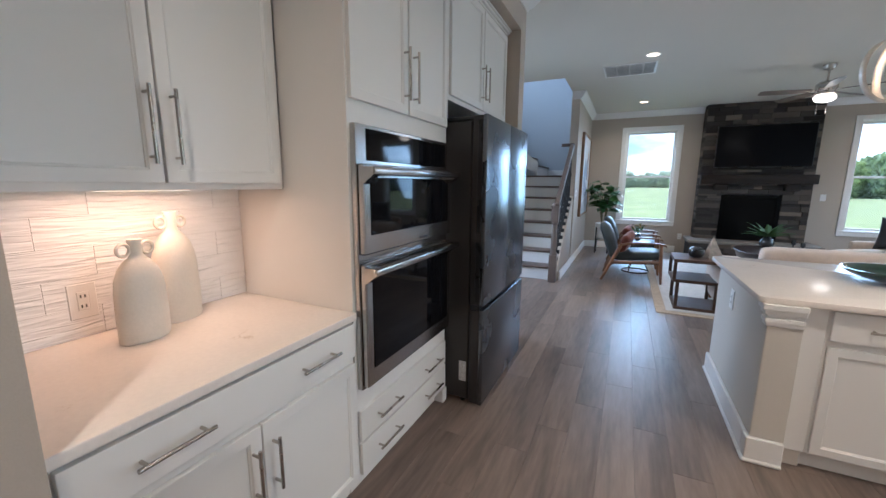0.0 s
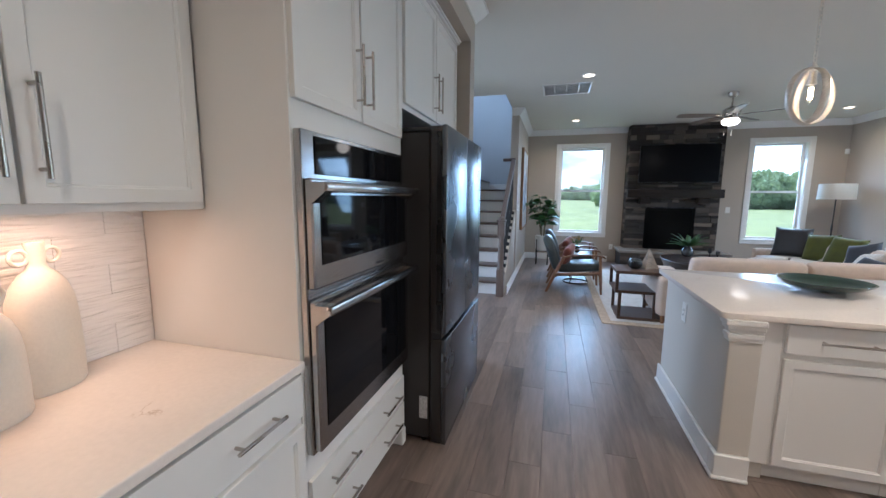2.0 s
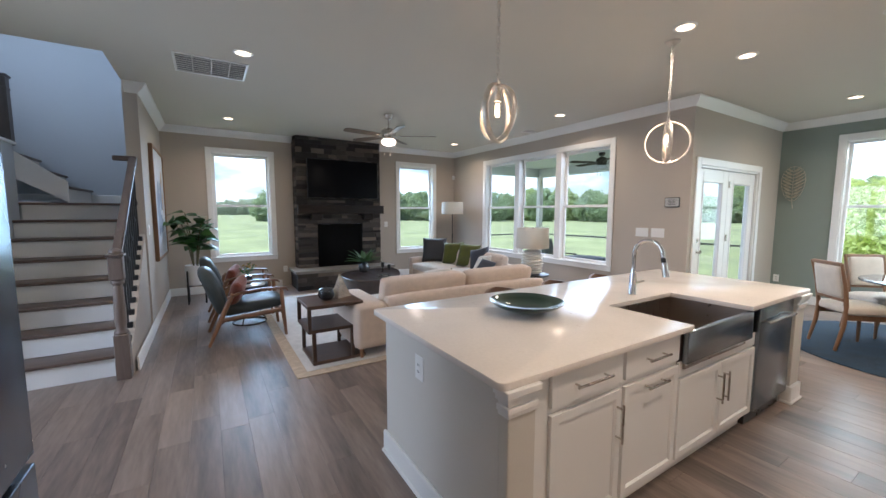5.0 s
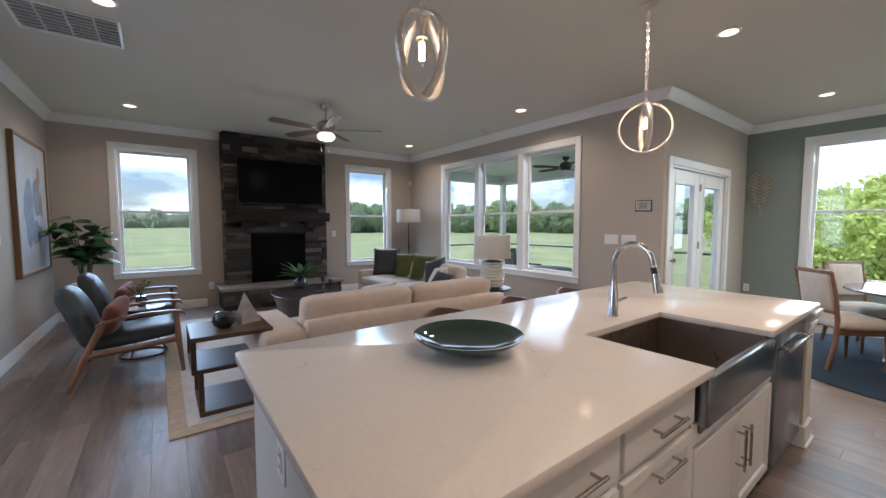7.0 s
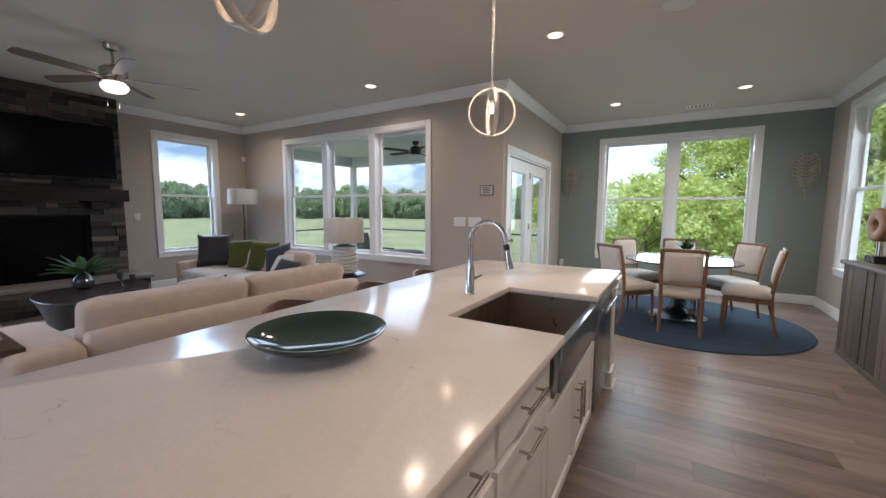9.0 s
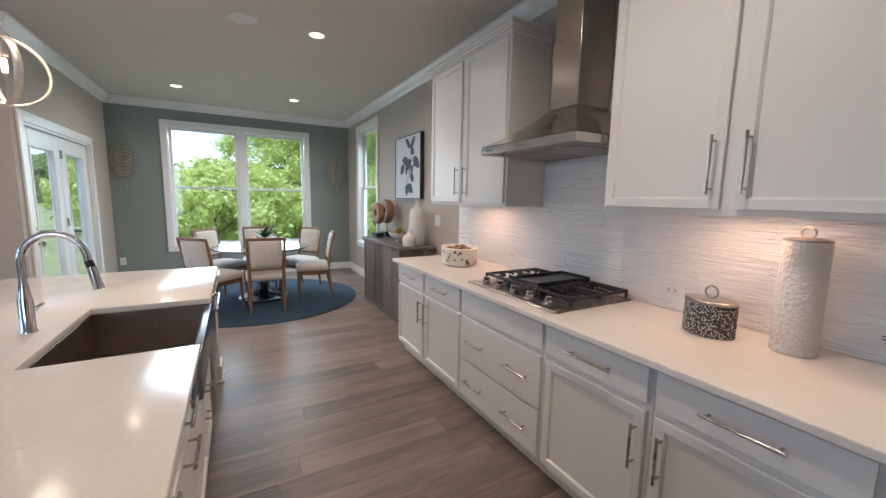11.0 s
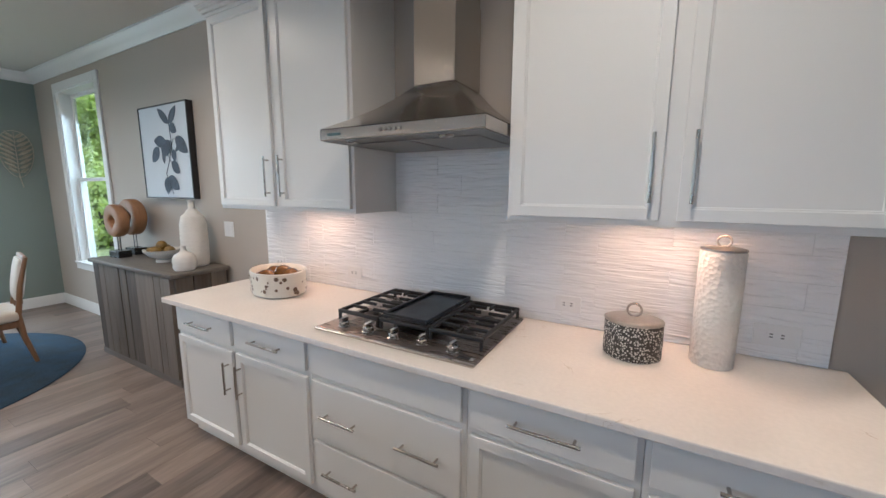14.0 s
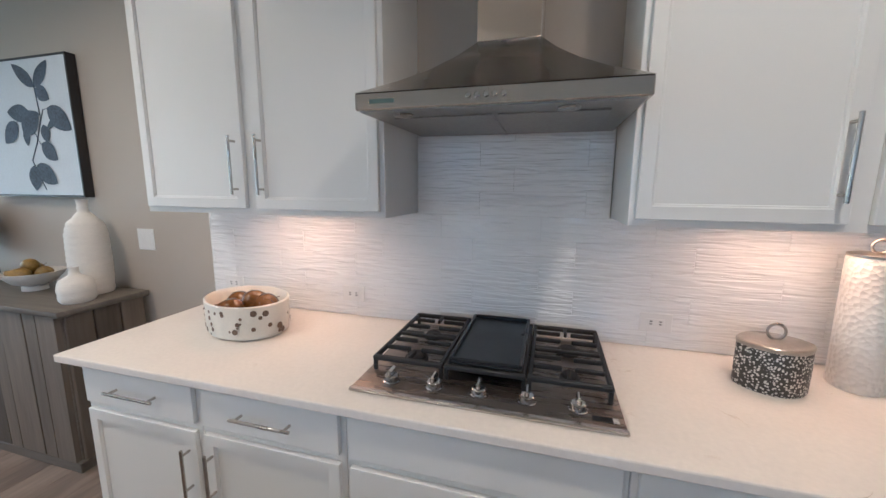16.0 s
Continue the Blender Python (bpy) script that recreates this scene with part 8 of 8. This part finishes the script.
lathe(bm, [(0.055, 0), (0.06, 0.003), (0.05, 0.013), (0.02, 0.014)], 32)
part("foot", bm, M_CREAM, bowl, "", 40)


# ---- plates and sockets ----
def wall_plate(nm, m, w, h, label, kinds):
    """Local: faces -y, centred."""
    ob = thing(nm, label, nm.replace("_", " "), m)
    part("plate", _b(-w / 2, w / 2, -0.006, 0.0, -h / 2, h / 2, 0.002), M_TRIM, ob)
    n = len(kinds)
    for i, k in enumerate(kinds):
        x = -w / 2 + w * (i + 0.5) / n
        if k == "s":
            part("rocker", _b(x - 0.017, x + 0.017, -0.0095, -0.0062, -0.034, 0.034, 0.002), M_TRIM, ob)
        else:
            part("socket_face", _b(x - 0.034 if w > h else x - 0.017, x + 0.034 if w > h else x + 0.017, -0.009, -0.0062, -0.017 if w > h else -0.034, 0.017 if w > h else 0.034, 0.002), M_TRIM, ob)
            for s in (-1, 1):
                for t in (-0.006, 0.006):
                    bm = bmesh.new()
                    if w > h:
                        box(bm, x + s * 0.018 - 0.0055, x + s * 0.018 + 0.0055, -0.0098, -0.0092, t - 0.002, t + 0.002)
                    else:
                        box(bm, x + t - 0.002, x + t + 0.002, -0.0098, -0.0092, s * 0.018 - 0.0055, s * 0.018 + 0.0055)
                    part("slot", bm, M_BLACK, ob)


wy = Y_R + 0.012
wall_plate("outlet", pose(2.94, wy + 0.002, 1.034, 0, 0, 180), 0.125, 0.08, "white wall outlet in the tiled backsplash", "o")
wall_plate("outlet", pose(1.53, wy + 0.002, 1.028, 0, 0, 180), 0.125, 0.08, "white wall outlet in the tiled backsplash", "o")
wall_plate("outlet", pose(0.72, wy + 0.002, 1.02, 0, 0, 180), 0.15, 0.09, "white wall outlet near the counter end", "o")
wall_plate("outlet", pose(3.70, wy + 0.002, 1.035, 0, 0, 180), 0.125, 0.08, "white wall outlet behind the spotted bowl", "o")
wall_plate("light_switch", pose(4.36, Y_R, 1.254, 0, 0, 180), 0.13, 0.13, "white double switch plate above the sideboard", "ss")
wall_plate("light_switch", pose(X_P, 4.70, 1.24, 0, 0, -90), 0.19, 0.13, "white triple switch plate by the patio doors", "sss")
wall_plate("light_switch", pose(X_P, 4.465, 1.24, 0, 0, -90), 0.19, 0.13, "white triple switch plate beside another", "sss")
wall_plate("outlet", pose(0.7545, 3.17, 0.71, 0, 0, -90), 0.085, 0.13, "white outlet on the island end", "o")
wall_plate("outlet", pose(1.17, Y_F, 0.36, 0, 0, 0), 0.08, 0.125, "white outlet below the window", "o")
wall_plate("light_switch", pose(3.43, Y_F, 1.25, 0, 0, 0), 0.085, 0.125, "white switch beside the fireplace", "s")
wall_plate("outlet", pose(X_E, 3.98, 0.38, 0, 0, -90), 0.08, 0.125, "white outlet in the dining corner", "o")
wall_plate("light_switch", pose(X_W, 7.55, 1.30, 0, 0, 90), 0.085, 0.125, "white switch on the picture wall", "s")
wall_plate("outlet", pose(-1.648, 0.71, 1.05, 0, 0, 90), 0.08, 0.125, "white outlet behind the jars", "o")
sg = thing("wall_sign", "small framed white notice with lines of print", "sign", pose(X_P, 4.285, 1.675, 0, 0, -90))
part("frame", _b(-0.10, 0.10, -0.014, 0.0, -0.068, 0.068, 0.003), M_PATIO, sg)
part("notice", _b(-0.09, 0.09, -0.016, -0.0142, -0.058, 0.058), M_LABEL, sg)
for i in range(4):
    part("print_line", _b(-0.06 + 0.01 * (i % 2), 0.06 - 0.012 * (i % 2), -0.0168, -0.0162, 0.028 - i * 0.02, 0.036 - i * 0.02), M_PATIO, sg)
sen = thing("wall_sensor", "small white corner security sensor", "sensor", pose(5.30, 9.74, 2.42, 0, 0, -45))
part("housing", _b(-0.03, 0.03, -0.03, 0.03, -0.05, 0.05, 0.008), M_TRIM, sen)

# ---- tiles, stones and planks ----
m_tile, ntt, bt = node_mat("wavy_white_tile")
tt, mpt = ntt.nodes.new("ShaderNodeTexCoord"), ntt.nodes.new("ShaderNodeMapping")
oi = ntt.nodes.new("ShaderNodeObjectInfo")
vm = ntt.nodes.new("ShaderNodeVectorMath")
vm.operation = "MULTIPLY_ADD"
vm.inputs[1].default_value = (7, 11, 5)
ntt.links.new(oi.outputs["Random"], vm.inputs[0])
ntt.links.new(tt.outputs["Object"], vm.inputs[2])
mpt.inputs["Scale"].default_value = (6, 6, 62)
ntt.links.new(vm.outputs[0], mpt.inputs["Vector"])
nw = ntt.nodes.new("ShaderNodeTexNoise")
nw.inputs["Scale"].default_value, nw.inputs["Detail"].default_value, nw.inputs["Distortion"].default_value = 1.0, 1.0, 0.6
ntt.links.new(mpt.outputs[0], nw.inputs["Vector"])
bpt = ntt.nodes.new("ShaderNodeBump")
bpt.inputs["Strength"].default_value, bpt.inputs["Distance"].default_value = 1.0, 0.011
ntt.links.new(nw.outputs["Fac"], bpt.inputs["Height"])
ntt.links.new(bpt.outputs[0], bt.inputs["Normal"])
bt.inputs["Base Color"].default_value, bt.inputs["Roughness"].default_value = (0.87, 0.865, 0.855, 1), 0.05
M_GROUT = mat("pale_grout", (0.74, 0.73, 0.71), 0.9, grain=0.05)


def tile_field(parent, to_world, areas, wd, ht, u_off):
    """Running-bond tiles over areas (u0, u1, z0, z1); to_world maps (u, depth, z)."""
    for u0, u1, z0, z1 in areas:
        row = 0
        z = z0
        while z < z1 - 0.01:
            zt = min(z + ht, z1)
            u = u0 - (wd / 3 if row % 2 else 0) - u_off
            while u < u1:
                a, b = max(u, u0), min(u + wd, u1)
                if b - a > 0.012:
                    bm = bmesh.new()
                    box(bm, a + 0.0007 - (a + b) / 2, b - 0.0007 - (a + b) / 2, -0.005, 0.005, 0.0007, zt - z - 0.0007, 0.001)
                    part("tile", bm, m_tile, parent, at=to_world((a + b) / 2, 0.006, z))
                u += wd
            z, row = zt, row + 1


bs = thing("backsplash", "white wavy ceramic tile backsplash behind the cooktop", "backsplash", kind="structure")
bm = bmesh.new()
box(bm, 0.555, 3.848, Y_R + 0.0005, Y_R + 0.012, 0.918, 1.46)
box(bm, 1.738, 2.588, Y_R + 0.0005, Y_R + 0.012, 1.4605, 1.86)
part("grout", bm, M_GROUT, bs)
to_r = lambda u, d, z: pose(u, Y_R + 0.0035 + d, z)
tile_field(bs, to_r, [(0.555, 3.848, 0.918, 1.458), (1.74, 2.585, 1.458, 1.86)], 0.455, 0.108, 0.36)
bs2 = thing("backsplash", "white wavy ceramic tile backsplash in the nook", "backsplash", kind="structure")
part("grout", _b(-1.6595, -1.648, 0.362, 1.345, 0.918, 1.436), M_GROUT, bs2)
to_n = lambda u, d, z: pose(-1.6565 + d, u, z, 0, 0, 90)
tile_field(bs2, to_n, [(0.362, 1.345, 0.918, 1.436)], 0.45, 0.108, 0.05)

rg = random.Random(17)
zones = [(FX0, FX1, 1.30, CEIL - 0.005), (FX0, 1.775, 0.388, 1.30), (2.735, FX1, 0.388, 1.30)]
for x0, x1, z0, z1 in zones:
    z = z0
    while z < z1 - 0.01:
        h = min(rg.choice((0.05, 0.065, 0.08, 0.10)), z1 - z)
        if z1 - z - h < 0.03:
            h = z1 - z
        x = x0
        while x < x1 - 0.01:
            w = min(0.12 + 0.34 * rg.random(), x1 - x)
            if x1 - x - w < 0.07:
                w = x1 - x
            d = 0.01 + 0.035 * rg.random()
            bm = bmesh.new()
            box(bm, x + 0.002, x + w - 0.002, FY - d + 0.015, FY + 0.022, z + 0.002, z + h - 0.002, 0.005)
            for v in bm.verts:
                v.co += Vector((rg.gauss(0, 0.0015), rg.gauss(0, 0.003) if v.co.y < FY else 0, rg.gauss(0, 0.0015)))
            part("stone", bm, M_STONE, fp)
            x += w
        z += h
# side and hearth stones
for side, xs in ((-1, FX0), (1, FX1)):
    z = 0.388
    while z < CEIL - 0.01:
        h = min(0.05 + 0.05 * rg.random(), CEIL - 0.004 - z)
        part("stone", _b(xs - 0.012 if side < 0 else xs - 0.02, xs + 0.02 if side < 0 else xs + 0.012, FY + 0.024, Y_F - 0.004, z + 0.002, z + h - 0.002, 0.004), M_STONE, fp)
        z += max(h, 0.02)
z = 0.0
for h in (0.085, 0.075, 0.09, 0.081):
    x = FX0 - 0.12
    while x < FX1 + 0.11:
        w = min(0.14 + 0.3 * rg.random(), FX1 + 0.12 - x)
        if FX1 + 0.12 - x - w < 0.07:
            w = FX1 + 0.12 - x
        part("stone", _b(x + 0.002, x + w - 0.002, 9.045 + 0.02 * rg.random(), 9.069, z + 0.002, z + h - 0.002, 0.005), M_STONE, fp)
        x += w
    z += h

# floor planks, along y
rg = random.Random(2)
pw = 0.178
near, rest = [], []
x = -3.0
while x < X_E + 0.05:
    y = -3.1 - rg.random() * 1.1
    while y < Y_F:
        l = rg.choice((0.9, 1.22, 1.22, 1.5))
        a, b = max(y, -3.1), min(y + l, Y_F)
        if b - a > 0.03:
            (near if -1.0 < x < 5.4 and a < 7.2 and b > 0.3 else rest).append((x, min(x + pw, X_E), a, b))
        y += l
    x += pw


def plank_mesh(bm, x0, x1, y0, y1):
    g, d = 0.0004, 0.0008
    lo = [bm.verts.new(p) for p in ((x0 + g, y0 + g, -0.006), (x1 - g, y0 + g, -0.006), (x1 - g, y1 - g, -0.006), (x0 + g, y1 - g, -0.006))]
    mi = [bm.verts.new((v.co.x, v.co.y, -d)) for v in lo]
    hi = [bm.verts.new(p) for p in ((x0 + g + d, y0 + g + d, 0), (x1 - g - d, y0 + g + d, 0), (x1 - g - d, y1 - g - d, 0), (x0 + g + d, y1 - g - d, 0))]
    for a, b in ((lo, mi), (mi, hi)):
        for k in range(4):
            bm.faces.new((a[k], a[(k + 1) % 4], b[(k + 1) % 4], b[k]))
    bm.faces.new(hi)


for x0, x1, a, b in near:
    bm = bmesh.new()
    plank_mesh(bm, 0, x1 - x0, 0, b - a)
    part("plank", bm, M_PLANK, floor, at=pose(x0, a, 0))
bm = bmesh.new()
for q in rest:
    plank_mesh(bm, *q)
M_PLANKR = wood("floor_oak_joined", (0.088, 0.066, 0.056), (0.30, 0.228, 0.186), 0.33, "y", 0.30, 5.0, 0.08, 0.55, 0.93)
nr = M_PLANKR.node_tree
geo = nr.nodes.new("ShaderNodeNewGeometry")
for lk in [l for l in nr.links if l.from_node.bl_idname == "ShaderNodeObjectInfo"]:
    nr.links.new(geo.outputs["Random Per Island"], lk.to_socket)
far_planks = part("far_planks", bm, M_PLANKR, floor)
far_planks["kind"] = "stuff"
